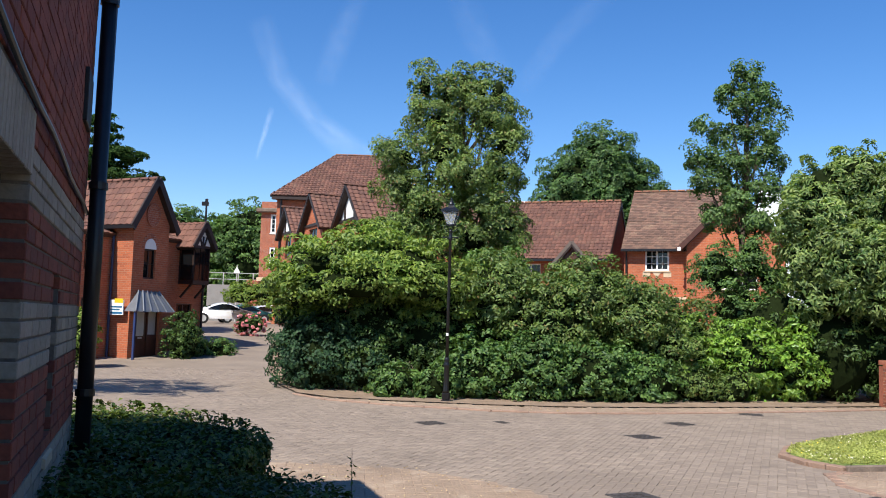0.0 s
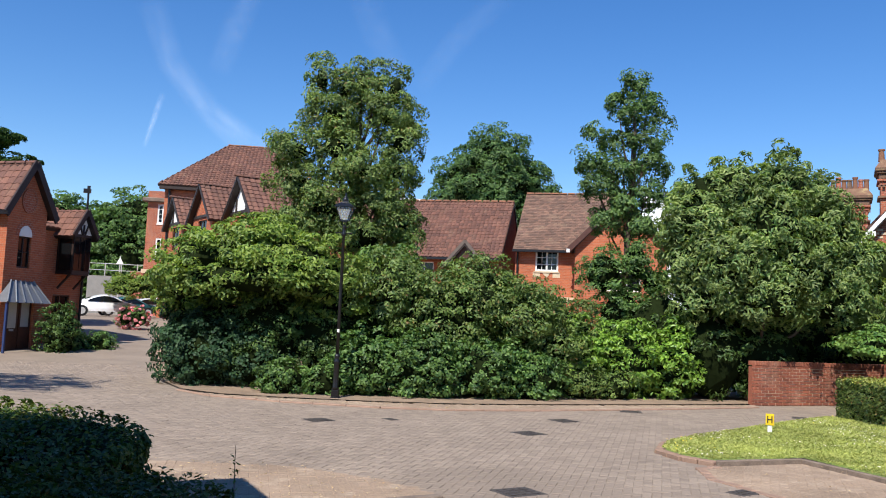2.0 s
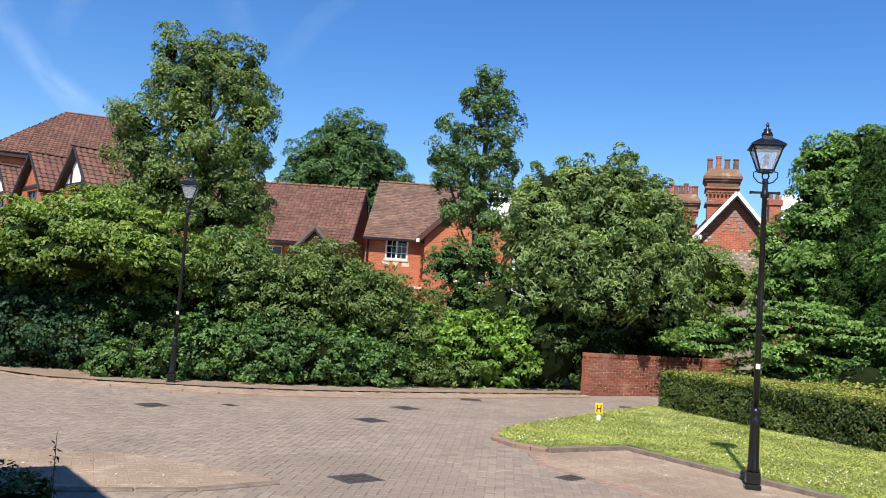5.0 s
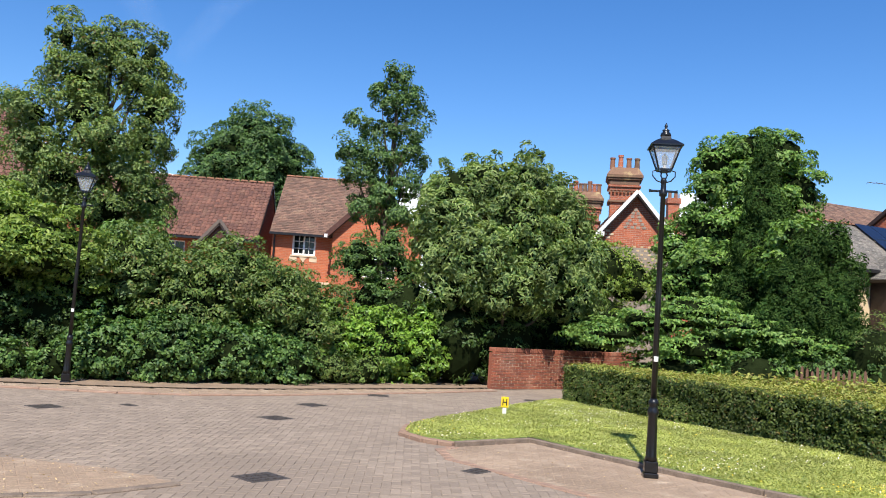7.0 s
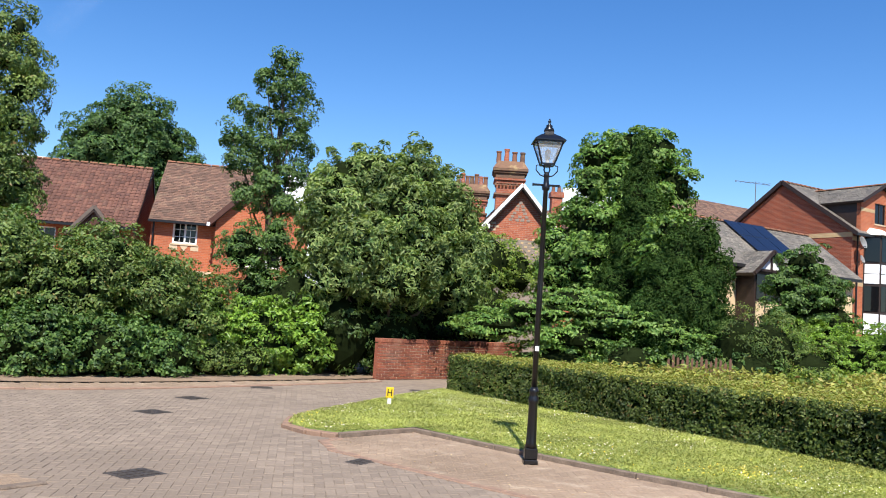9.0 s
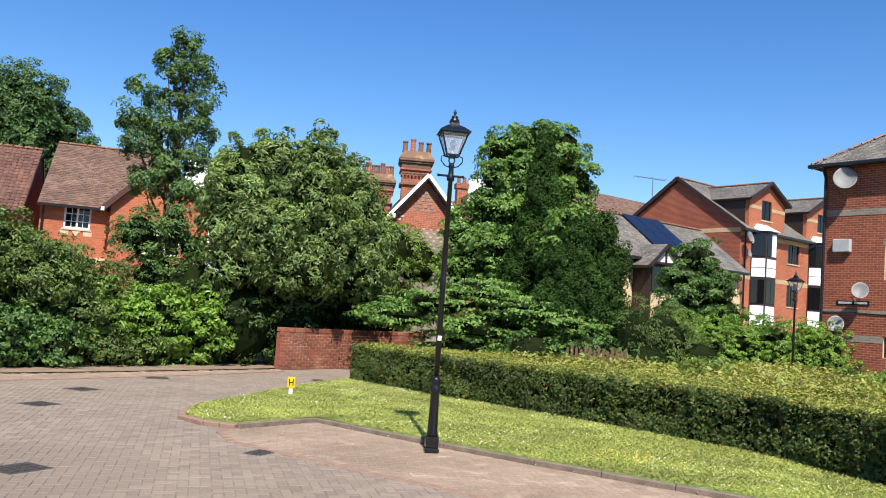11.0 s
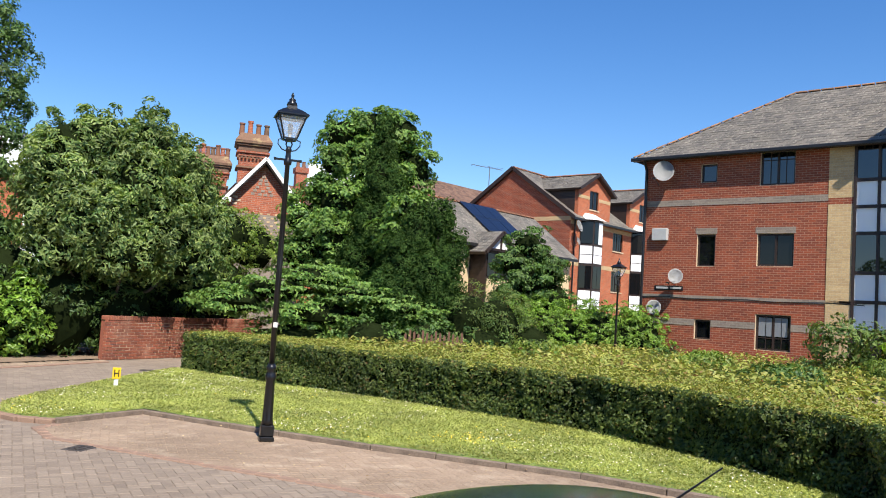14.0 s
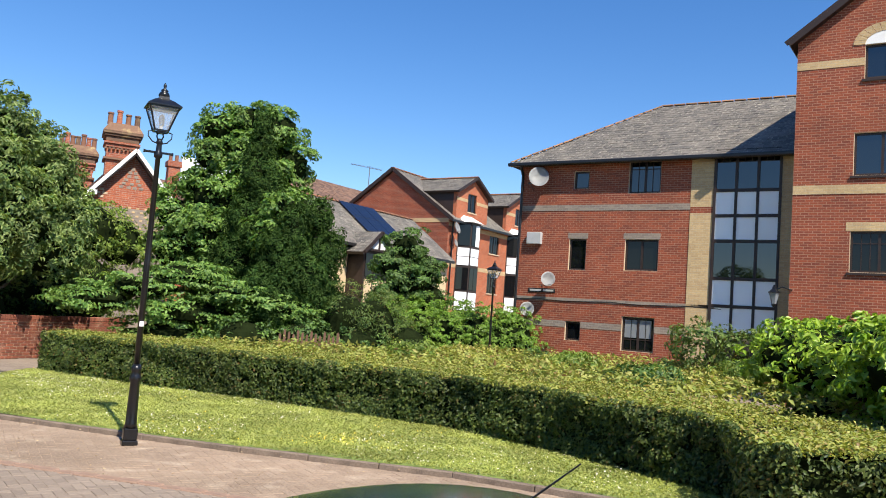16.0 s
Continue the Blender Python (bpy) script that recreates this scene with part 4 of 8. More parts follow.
# ---- the two orange brick houses behind the shrubs ----
def houses_mid():
    B = 20.0
    o = radians(B)

    def put(name, label):
        return thing(name, 0, 0, 0, B, label, "house", "houses behind the shrubs")

    def s(b, N):
        return N * math.tan(radians(b - B))

    def h(b, el, N):
        return 1.7 + N / math.cos(radians(b - B)) * math.tan(radians(el))
    # the house with the pantile roof
    a = put("pantile_house", "brick house with a red-brown pantile roof")
    N, NR = 39.7, 43.5
    xr, xl = s(11.22, N), s(-2.0, N)
    ze, zr = h(11.22, 4.5, N), h(11.89, 8.22, NR)
    wall("wall", a, xl, xr - 0.1, 0, ze, N + 0.35, 0.3, [(s(5.2, N), s(6.5, N), ze - 1.4, ze - 0.3)], ORANGE)
    window(a, s(5.2, N), s(6.5, N), ze - 1.4, ze - 0.3, N + 0.35, WHITE, 2, sill=STONE)
    tiles("roof", a, [(xl, N - 0.1, ze - 0.1), (xr, N - 0.1, ze - 0.1), (xr, NR, zr), (xl, NR, zr)], TILE, 0.21, 0.25, 0.04, 0.03, "red-brown pantile slope")
    tiles("roof", a, [(xr, 2 * NR - N + 0.1, ze - 0.1), (xl, 2 * NR - N + 0.1, ze - 0.1), (xl, NR, zr), (xr, NR, zr)], TILE, 0.29, 0.33, 0.045, 0.035)
    ridge(a, (xl, NR, zr + 0.04), (xr, NR, zr + 0.04))
    bm = bmesh.new()
    poly(bm, [(xr - 0.06, N + 0.3, 0), (xr - 0.06, 2 * NR - N - 0.3, 0), (xr - 0.06, 2 * NR - N - 0.3, ze), (xr - 0.06, NR, zr - 0.12), (xr - 0.06, N + 0.3, ze)], (-0.3, 0, 0))
    part("gable_wall", bm, RED, a)
    part("gutter", boxes((xl, xr, N - 0.18, N - 0.08, ze - 0.2, ze - 0.1)), PIPE, a)
    # little gabled dormer at the eaves
    dx = s(8.7, N - 0.4)
    dm = part("dormer", poly(bmesh.new(), [(dx - 0.9, N - 0.3, ze - 0.5), (dx + 0.9, N - 0.3, ze - 0.5), (dx, N - 0.3, ze + 0.55)], (0, 2.0, 0)), BROWNWOOD, a)
    for sg in (-1, 1):
        tiles("dormer_roof", a, [(dx + sg * 1.05, N - 0.5 if sg > 0 else N + 1.6, ze - 0.55), (dx + sg * 1.05, N + 1.6 if sg > 0 else N - 0.5, ze - 0.55), (dx, N + 1.6 if sg > 0 else N - 0.5, ze + 0.66), (dx, N - 0.5 if sg > 0 else N + 1.6, ze + 0.66)], TILE)
    bm = bmesh.new()
    beam(bm, (dx - 1.1, N - 0.5, ze - 0.6), (dx, N - 0.5, ze + 0.7), 0.04, 0.14)
    beam(bm, (dx + 1.1, N - 0.5, ze - 0.6), (dx, N - 0.5, ze + 0.7), 0.04, 0.14)
    part("bargeboard", bm, mat("grey_timber", (0.12, 0.095, 0.08), 0.8), a)
    # the house with the clay roof and white windows
    c = put("clay_roof_house", "orange brick house with weathered clay roof and white windows")
    N, NR = 40.0, 44.2
    xl, xg, x2 = s(12.15, N), s(16.15, N), s(20.0, N)
    ze, zr = h(14, 5.2, N), h(14, 8.83, NR)
    wx0, wx1, wz0, wz1 = s(13.5, N), s(15.05, N), h(14.2, 3.65, N), h(14.2, 5.05, N)
    wall("wall", c, xl, xg + 0.3, 0, ze, N, 0.3, [(wx0, wx1, wz0, wz1)], ORANGE, "orange brick front")
    window(c, wx0, wx1, wz0, wz1, N, WHITE, 2, [("h", 0.66), ("h", 0.33), ("v", 0.5)], sill=STONE, wide=0.08, deep=0.04)
    for qx in (wx0 - 0.1, wx1 - 0.25):
        part("sill_block", boxes((qx, qx + 0.35, N - 0.012, N + 0.05, wz0 - 0.3, wz0 - 0.07)), STONE, c, "pale stone corner block")
    bm = bmesh.new()
    poly(bm, [((wx0 + wx1) / 2 - 0.2, N - 0.02, wz0 - 0.06), ((wx0 + wx1) / 2 + 0.2, N - 0.02, wz0 - 0.06), ((wx0 + wx1) / 2, N - 0.02, wz0 - 0.35)], (0, 0.06, 0))
    part("corbel", bm, STONE, c)
    zband = h(14.2, 1.8, N)
    part("string_course", boxes((xl, xg + 0.2, N - 0.02, N + 0.05, zband - 0.1, zband + 0.1)), STONE, c, "pale stone band")
    tiles("roof", c, [(xl - 0.1, N - 0.35, ze - 0.12), (x2, N - 0.35, ze - 0.12), (x2, NR, zr), (xl - 0.1, NR, zr)], TILE2, 0.2, 0.16, 0.008, 0.02, "weathered plain clay tile slope")
    tiles("roof", c, [(x2, 2 * NR - N, ze - 0.12), (xl - 0.1, 2 * NR - N, ze - 0.12), (xl - 0.1, NR, zr), (x2, NR, zr)], TILE2, 0.2, 0.16, 0.008, 0.02)
    ridge(c, (xl - 0.1, NR, zr + 0.03), (x2, NR, zr + 0.03))
    for gx in (xl, x2 - 0.1):
        bm = bmesh.new()
        poly(bm, [(gx, N + 0.302, 0), (gx, 2 * NR - N - 0.3, 0), (gx, 2 * NR - N - 0.3, ze), (gx, NR, zr - 0.15), (gx, N + 0.302, ze)], (0.28 if gx == xl else -0.28, 0, 0))
        part("gable_wall", bm, ORANGE, c)
    part("gutter", boxes((xl - 0.1, xg, N - 0.46, N - 0.36, ze - 0.22, ze - 0.12)), PIPE, c)
    part("fascia", boxes((xl - 0.1, xg, N - 0.35, N - 0.02, ze - 0.2, ze - 0.13)), DARKWOOD, c)
    part("downpipe", tube(bmesh.new(), [(xl + 0.12, N - 0.1, ze - 0.2), (xl + 0.12, N - 0.08, 0.2)], 0.045), PIPE, c)
    # forward gable with white bargeboards
    NF = N - 1.0
    g0, g1 = s(16.15, NF), s(22.2, NF)
    gm, gz = (g0 + g1) / 2, ze + 0.15 + (g1 - g0) / 2 * 0.95
    wall("wall", c, g0, g1, 0, ze, NF, 0.28, [(gm - 0.9, gm + 0.9, 3.4, 4.7), (gm - 0.9, gm + 0.9, 0.9, 2.2)], ORANGE, "orange brick gabled front")
    window(c, gm - 0.9, gm + 0.9, 3.4, 4.7, NF, WHITE, 3, [("h", 0.66)], sill=STONE)
    window(c, gm - 0.9, gm + 0.9, 0.9, 2.2, NF, WHITE, 3, [("h", 0.66)], sill=STONE)
    part("gable", poly(bmesh.new(), [(g0, NF, ze), (g1, NF, ze), (gm, NF, gz)], (0, 0.28, 0)), ORANGE, c)
    part("side_wall", boxes((g1 - 0.28, g1 - 0.001, NF + 0.281, N + 0.5, 0, ze)), ORANGE, c)
    part("side_wall", boxes((g0 + 0.001, g0 + 0.28, NF + 0.281, N - 0.002, 0, ze)), ORANGE, c)
    for x, sg in ((g0 - 0.3, -1), (g1 + 0.3, 1)):
        lo, hi = (NF - 0.3, N + 3.8) if sg > 0 else (N + 3.8, NF - 0.3)
        tiles("roof", c, [(x, lo, ze - 0.15), (x, hi, ze - 0.15), (gm, hi, gz + 0.12), (gm, lo, gz + 0.12)], TILE2, 0.2, 0.16, 0.008, 0.02)
    bm = bmesh.new()
    beam(bm, (g0 - 0.38, NF - 0.3, ze - 0.26), (gm, NF - 0.3, gz + 0.12), 0.05, 0.22)
    beam(bm, (g1 + 0.38, NF - 0.3, ze - 0.26), (gm, NF - 0.3, gz + 0.12), 0.05, 0.22)
    part("bargeboard", bm, BROWNWOOD, c, "brown bargeboards")
    for x in (g0 - 0.3, g1 + 0.3):
        part("eaves_end", boxes((x - 0.07, x + 0.07, NF - 0.36, NF - 0.02, ze - 0.28, ze - 0.12)), WHITE, c, "white boxed eaves end")


houses_mid()


# ---- old house with tall chimneys ----
def chimney_stack(name, x, y, z0, z1, w, pots, bearing, label):
    c = thing(name, x, y, z0, bearing, label, "chimney")
    H = z1 - z0
    part("shaft", boxes((-w / 2, w / 2, -w / 2, w / 2, -z0, H * 0.62)), OLDRED, c, "red brick shaft")
    zz = H * 0.62
    for k, (g, t) in enumerate(((0.05, 0.14), (0.12, 0.1), (0.06, 0.22), (0.14, 0.09), (0.2, 0.12))):
        part("oversailing_course", boxes((-w / 2 - g, w / 2 + g, -w / 2 - g, w / 2 + g, zz, zz + t), bevel=0.02), CAPPING if k > 1 else OLDRED, c)
        if k == 0:
            part("dentil_course", boxes(*[(-w / 2 - 0.1, w / 2 + 0.1, -w / 2 - 0.1, w / 2 + 0.1, zz - 0.5, zz - 0.42)], *[(-w / 2 - 0.09 + q * (w + 0.1) / 8, -w / 2 + q * (w + 0.1) / 8, -w / 2 - 0.11, -w / 2, zz - 0.09, zz - 0.005) for q in range(9)]), CAPPING, c, "dentil bricks")
        zz += t
    bm = bmesh.new()
    g = w / 2 + 0.2
    q = w / 2 - 0.02
    a = [bm.verts.new(p) for p in ((-g, -g, zz), (g, -g, zz), (g, g, zz), (-g, g, zz))]
    b = [bm.verts.new(p) for p in ((-q, -q, zz + 0.36), (q, -q, zz + 0.36), (q, q, zz + 0.36), (-q, q, zz + 0.36))]
    bm.faces.new(a[::-1])
    bm.faces.new(b)
    for i in range(4):
        j = (i + 1) % 4
        bm.faces.new((a[i], a[j], b[j], b[i]))
    part("weathering", bm, CAPPING, c, "lichened sloping brick cap")
    for i in range(pots):
        px = (i - (pots - 1) / 2) * (w - 0.1) / max(pots - 1, 1)
        hh = 0.5 + 0.12 * ((i * 7) % 3 == 1)
        part("chimney_pot", lathe(bmesh.new(), [(0.12, zz + 0.38), (0.1, zz + 0.38 + hh * 0.85), (0.125, zz + 0.38 + hh * 0.87), (0.125, zz + 0.38 + hh), (0.085, zz + 0.38 + hh), (0.08, zz + 0.38 + hh * 0.8)], 12, px, 0), (RIDGE, OLDRED, RIDGE, CAPPING)[i % 4], c)
    return c


def old_house():
    B = 27.0

    def s(b, N):
        return N * math.tan(radians(b - B))

    def h(b, el, N):
        return 1.7 + N / math.cos(radians(b - B)) * math.tan(radians(el))
    N = 33.5
    o = thing("victorian_house", 0, 0, 0, B, "old red brick house with white bargeboards and a clay roof", "house")
    gm = s(36.46, N)
    za = h(36.46, 9.2, N)
    g0, g1 = gm - 1.75, gm + 1.75
    ze = za - 1.75 * 1.15
    wall("wall", o, g0 + 0.15, g1 - 0.15, 0, ze, N, 0.3, [], GREYB, "dark diapered brick wall")
    part("gable", poly(bmesh.new(), [(g0 + 0.15, N - 0.004, ze - 0.15), (g1 - 0.15, N - 0.004, ze - 0.15), (g1 - 0.15, N - 0.004, ze), (gm, N - 0.004, za - 0.15), (g0 + 0.15, N - 0.004, ze)], (0, 0.28, 0)), OLDRED, o, "red brick gable")
    for k, dxs in enumerate(((0,), (-0.1, 0.1), (-0.12, 0.14), (-0.22, 0.2), (-0.3, 0, 0.28), (-0.38, -0.1, 0.12, 0.36))):
        for dx in dxs:
            part("diaper_brick", boxes((gm + dx - 0.07, gm + dx + 0.07, N - 0.02, N + 0.02, za - 0.72 - 0.14 * k, za - 0.62 - 0.14 * k)), GREYB, o)
    for dx in (-1.05, 1.05):
        for ox, oz in ((-0.13, 0), (0.13, 0), (0, 0.13), (0, -0.13)):
            part("lozenge_brick", boxes((gm + dx + ox - 0.09, gm + dx + ox + 0.09, N - 0.026, N + 0.02, ze + 0.32 + oz - 0.04, ze + 0.32 + oz + 0.04)), STONE, o)
    part("diaper_bricks", boxes(*[(g0 + 0.2 + q * 0.3 + (r % 2) * 0.15, g0 + 0.31 + q * 0.3 + (r % 2) * 0.15, N - 0.012, N + 0.02, ze - 0.155 - r * 0.15, ze - 0.085 - r * 0.15) for q in range(10) for r in range(6)]), BUFF, o, "pale headers in the dark brickwork", kind="stuff")
    for sg in (-1, 1):
        x = gm + sg * 2.05
        lo, hi = (N - 0.35, N + 7) if sg > 0 else (N + 7, N - 0.35)
        tiles("roof", o, [(x, lo, za - 2.05 * 1.15), (x, hi, za - 2.05 * 1.15), (gm, hi, za + 0.05), (gm, lo, za + 0.05)], TILE2, 0.2, 0.16, 0.008, 0.02)
        bm = bmesh.new()
        beam(bm, (x + sg * 0.05, N - 0.36, za - 2.12 * 1.15), (gm, N - 0.36, za + 0.04), 0.05, 0.13)
        part("bargeboard", bm, WHITE, o, "white painted bargeboard")
        part("purlin_end", boxes((gm + sg * 1.3 - 0.06, gm + sg * 1.3 + 0.06, N - 0.4, N, za - 1.3 * 1.15 - 0.32, za - 1.3 * 1.15 - 0.16)), WHITE, o)
    part("flank_wall", boxes((g0 + 0.16, g0 + 0.4, N + 0.3, N + 7, 0, ze)), OLDRED, o)
    part("flank_wall", boxes((g1 - 0.4, g1 - 0.16, N + 0.3, N + 7, 0, ze)), OLDRED, o)
    x, y = at(35.6, 37.5)
    chimney_stack("tall_chimney", x, y, 6.0, 8.85, 1.16, 4, 33, "tall corbelled red brick chimney with four clay pots")
    x, y = at(33.05, 43.0)
    chimney_stack("far_chimney", x, y, 5.5, 8.75, 1.5, 7, 33, "broad brick chimney with a row of clay pots")
    # roof between, and a small far chimney with a pale block
    p = thing("rear_range", *at(38.6, 52), 0, B, "low red tiled range behind the old house", "house")
    part("wall", boxes((-3, 3, 0, 4, 0, 7.6)), ORANGE, p)
    tiles("roof", p, [(-3.2, -0.3, 7.4), (3.2, -0.3, 7.4), (3.2, 2, 9.0), (-3.2, 2, 9.0)], TILE2, 0.2, 0.2, 0.008, 0.02)
    x, y = at(38.85, 51)
    c = thing("small_chimney", x, y, 7.6, B, "small brick chimney with two pots", "chimney")
    part("shaft", boxes((-0.32, 0.32, -0.32, 0.32, -1, 1.9), (-0.4, 0.4, -0.4, 0.4, 1.78, 2.1)), OLDRED, c)
    part("chimney_pot", lathe(bmesh.new(), [(0.12, 2.1), (0.1, 2.45), (0.12, 2.5)], 10, 0.15, 0), RIDGE, c)
    part("chimney_pot", lathe(bmesh.new(), [(0.12, 2.1), (0.1, 2.45), (0.12, 2.5)], 10, -0.2, 0), RIDGE, c)
    q = thing("pale_tower_block", *at(40.9, 120), 0, B, "pale blue-white modern block far behind", "building")
    part("wall", boxes((-3.4, 6, 0, 8, 0, 21.3), bevel=0.05), PANEL, q)


old_house()


# ---- the terrace with black dormers, beyond the hedge ----
def terrace():
    X, Y = 44.0, 28.2
    t = thing("dormer_terrace", X, Y, 0, 0, "four-storey orange brick terrace with slate roof and dormers", "building")
    ze, zr, half = 8.15, 11.35, 4.55

    def lx(b):
        return Y * math.tan(radians(b)) - X

    def hz(b, el):
        return 1.7 + Y / math.cos(radians(b)) * math.tan(radians(el))
    # gable end to the west, front to the south
    bm = poly(bmesh.new(), [(0, 0, 0), (0, 2 * half, 0), (0, 2 * half, ze), (0, half, zr - 0.1), (0, 0, ze)], (0.3, 0, 0))
    part("gable_wall", bm, RED, t)
    for z in (ze - 0.35, ze - 2.9, ze - 5.5):
        part("string_course", boxes((-0.015, 0.05, -0.015, 5.0, z, z + 0.26)), BUFF, t, "buff brick band")
        part("string_course", boxes((0.052, 22, -0.015, 0.05, z - 0.2, z + 0.06)), BUFF, t, "buff brick band")
    wins = []
    for x0 in (5.3, 17.3):
        wins += [(x0, x0 + 1.35, ze - 1.75, ze - 0.25), (x0, x0 + 1.35, ze - 4.45, ze - 2.95)]
    wall("wall", t, 0.3, 22, 0, ze, 0, 0.3, wins, ORANGE, "orange brick front")
    for w in wins:
        window(t, *w, 0, DARKWOOD, 2, [("h", 0.7), ("v", 0.5)], sill=STONE)
        part("lintel", boxes((w[0] - 0.1, w[1] + 0.1, -0.01, 0.08, w[3], w[3] + 0.22)), BUFF, t)
    tiles("roof", t, [(-0.2, -0.35, ze - 0.15), (22, -0.35, ze - 0.15), (22, half, zr), (-0.2, half, zr)], SLATE, 0.3, 0.24, 0.004, 0.012, "grey slate slope")
    tiles("roof", t, [(22, 2 * half + 0.35, ze - 0.15), (-0.2, 2 * half + 0.35, ze - 0.15), (-0.2, half, zr), (22, half, zr)], SLATE, 0.3, 0.24, 0.004, 0.012)
    ridge(t, (-0.2, half, zr + 0.03), (22, half, zr + 0.03), r=0.13)
    bm = bmesh.new()
    beam(bm, (-0.18, -0.4, ze - 0.2), (-0.18, half, zr), 0.06, 0.22)
    beam(bm, (-0.18, 2 * half + 0.4, ze - 0.2), (-0.18, half, zr), 0.06, 0.22)
    part("bargeboard", bm, DARKWOOD, t)
    part("gutter", boxes((-0.2, 22, -0.46, -0.34, ze - 0.3, ze - 0.16)), PIPE, t)
    part("downpipe", tube(bmesh.new(), [(0.4, -0.1, ze - 0.2), (0.4, -0.1, 0.2)], 0.05), PIPE, t)
    for k in range(2):
        o = lx(57.75) + k * 6.6
        w = lx(59.87) - lx(57.73)
        dz0, dz1 = 10.0, 10.95
        wall("dormer_front", t, o, o + w, ze - 0.3, dz0, -0.06, 0.25, [(o + 1.35, o + 2.45, 8.75, 9.95)], ORANGE, "brick dormer front")
        window(t, o + 1.35, o + 2.45, 8.75, 9.95, -0.06, DARKWOOD, 2, sill=STONE)
        part("dormer_gable", poly(bmesh.new(), [(o, -0.06, dz0), (o + w, -0.06, dz0), (o + w / 2, -0.06, dz1)], (0, 0.25, 0)), ORANGE, t)
        for q0 in (o, o + w - 0.12):
            part("dormer_cheek", boxes((q0, q0 + 0.12, 0.19, 4.2, ze, dz0)), DARKWOOD, t, "black boarded cheek")
        for q0, q1 in ((o, o + 1.34), (o + 2.46, o + w)):
            part("string_course", boxes((q0, q1, -0.075, 0.0, 9.35, 9.55)), BUFF, t)
        tiles("dormer_roof", t, [(o - 0.25, 4.3, dz0 - 0.1), (o - 0.25, -0.35, dz0 - 0.1), (o + w / 2, -0.35, dz1 + 0.12), (o + w / 2, 4.3, dz1 + 0.12)], SLATE, 0.3, 0.24, 0.004, 0.012)
        tiles("dormer_roof", t, [(o + w + 0.25, -0.35, dz0 - 0.1), (o + w + 0.25, 4.3, dz0 - 0.1), (o + w / 2, 4.3, dz1 + 0.12), (o + w / 2, -0.35, dz1 + 0.12)], SLATE, 0.3, 0.24, 0.004, 0.012)
        ridge(t, (o + w / 2, -0.35, dz1 + 0.16), (o + w / 2, 4.3, dz1 + 0.16))
        bm = bmesh.new()
        beam(bm, (o - 0.3, -0.36, dz0 - 0.16), (o + w / 2, -0.36, dz1 + 0.12), 0.05, 0.16)
        beam(bm, (o + w + 0.3, -0.36, dz0 - 0.16), (o + w / 2, -0.36, dz1 + 0.12), 0.05, 0.16)
        part("bargeboard", bm, DARKWOOD, t)
        # oriel bay with white panels
        b0, b1, bt = o + 0.45, o + 2.5, ze - 0.15
        q = bmesh.new()
        poly(q, [(b0, 0, bt), (b0 + 0.5, -0.75, bt), (b1 - 0.5, -0.75, bt), (b1, 0, bt)], (0, 0, -8.0))
        bay = part("oriel_bay", q, DARKWOOD, t, "dark framed bay with white panels")
        q = bmesh.new()
        v = [q.verts.new(p) for p in ((b0 - 0.15, 0, bt), (b0 + 0.42, -0.95, bt), (b1 - 0.42, -0.95, bt), (b1 + 0.15, 0, bt), (b0 + 0.45, 0, bt + 0.5), (b1 - 0.45, 0, bt + 0.5))]
        for f in ((0, 1, 4), (1, 2, 5, 4), (2, 3, 5), (0, 4, 5, 3), (3, 2, 1, 0)):
            q.faces.new([v[i] for i in f])
        part("bay_roof", q, WHITE, bay, "pale leaded bay roof")
        for r, (z0, z1, white) in enumerate(((bt - 1.5, bt - 0.15, 0), (bt - 2.75, bt - 1.65, 1), (bt - 4.3, bt - 2.9, 0), (bt - 5.6, bt - 4.45, 1), (bt - 7.0, bt - 5.75, 0))):
            for i in range(2):
                xa = b0 + 0.53 + i * 0.5
                for j in range(2 if white else 1):
                    za, zb = (z0 + j * (z1 - z0) / 2 + 0.02, z0 + (j + 1) * (z1 - z0) / 2 - 0.02) if white else (z0, z1)
                    # top right pane is painted white for the sky it reflects
                    part("panel" if white else "pane", boxes((xa, xa + 0.46, -0.77, -0.74, za, zb)), PANEL if white or (r == 0 and i == 1) else GLASS, bay, "white infill panel" if white else "")
            q = bmesh.new()
            for za, zb in (((z0, (z0 + z1) / 2 - 0.02), ((z0 + z1) / 2 + 0.02, z1)) if white else ((z0, z1),)):
                poly(q, [(b0 + 0.02, -0.075, za), (b0 + 0.44, -0.70, za), (b0 + 0.44, -0.70, zb), (b0 + 0.02, -0.075, zb)], (-0.02, -0.014, 0))
            part("panel" if white else "pane", q, PANEL if white else GLASS, bay)
    for z, r in ((hz(57.6, 6.1), 0.34), (hz(57.6, 5.1), 0.22)):
        dish(X + 0.15, Y - 0.15, z, 20, r, "white satellite dish on the terrace corner")
    # an aerial on the far roof
    m = thing("aerial", 45.8, 36.2, 8.4, 0, "thin television aerial on a pole", "aerial")
    q = bmesh.new()
    tube(q, [(0, 0, -0.6), (0, 0, 3.6)], 0.03)
    tube(q, [(-1.3, 0.6, 3.55), (0.9, -0.4, 3.45)], 0.02)
    for i in range(7):
        k = -1.2 + i * 0.33
        tube(q, [(k - 0.1, -0.46 * k - 0.25, 3.52), (k + 0.1, -0.46 * k + 0.25, 3.52)], 0.012)
    part("mast", q, LEAD, m)
    # weathered roof of a further house
    h = thing("far_slate_house", 41.5, 38.5, 0, 0, "further house with weathered brown slate roof", "house")
    part("wall", boxes((-3, 11, 0, 6, 0, 9.3)), OLDRED, h)
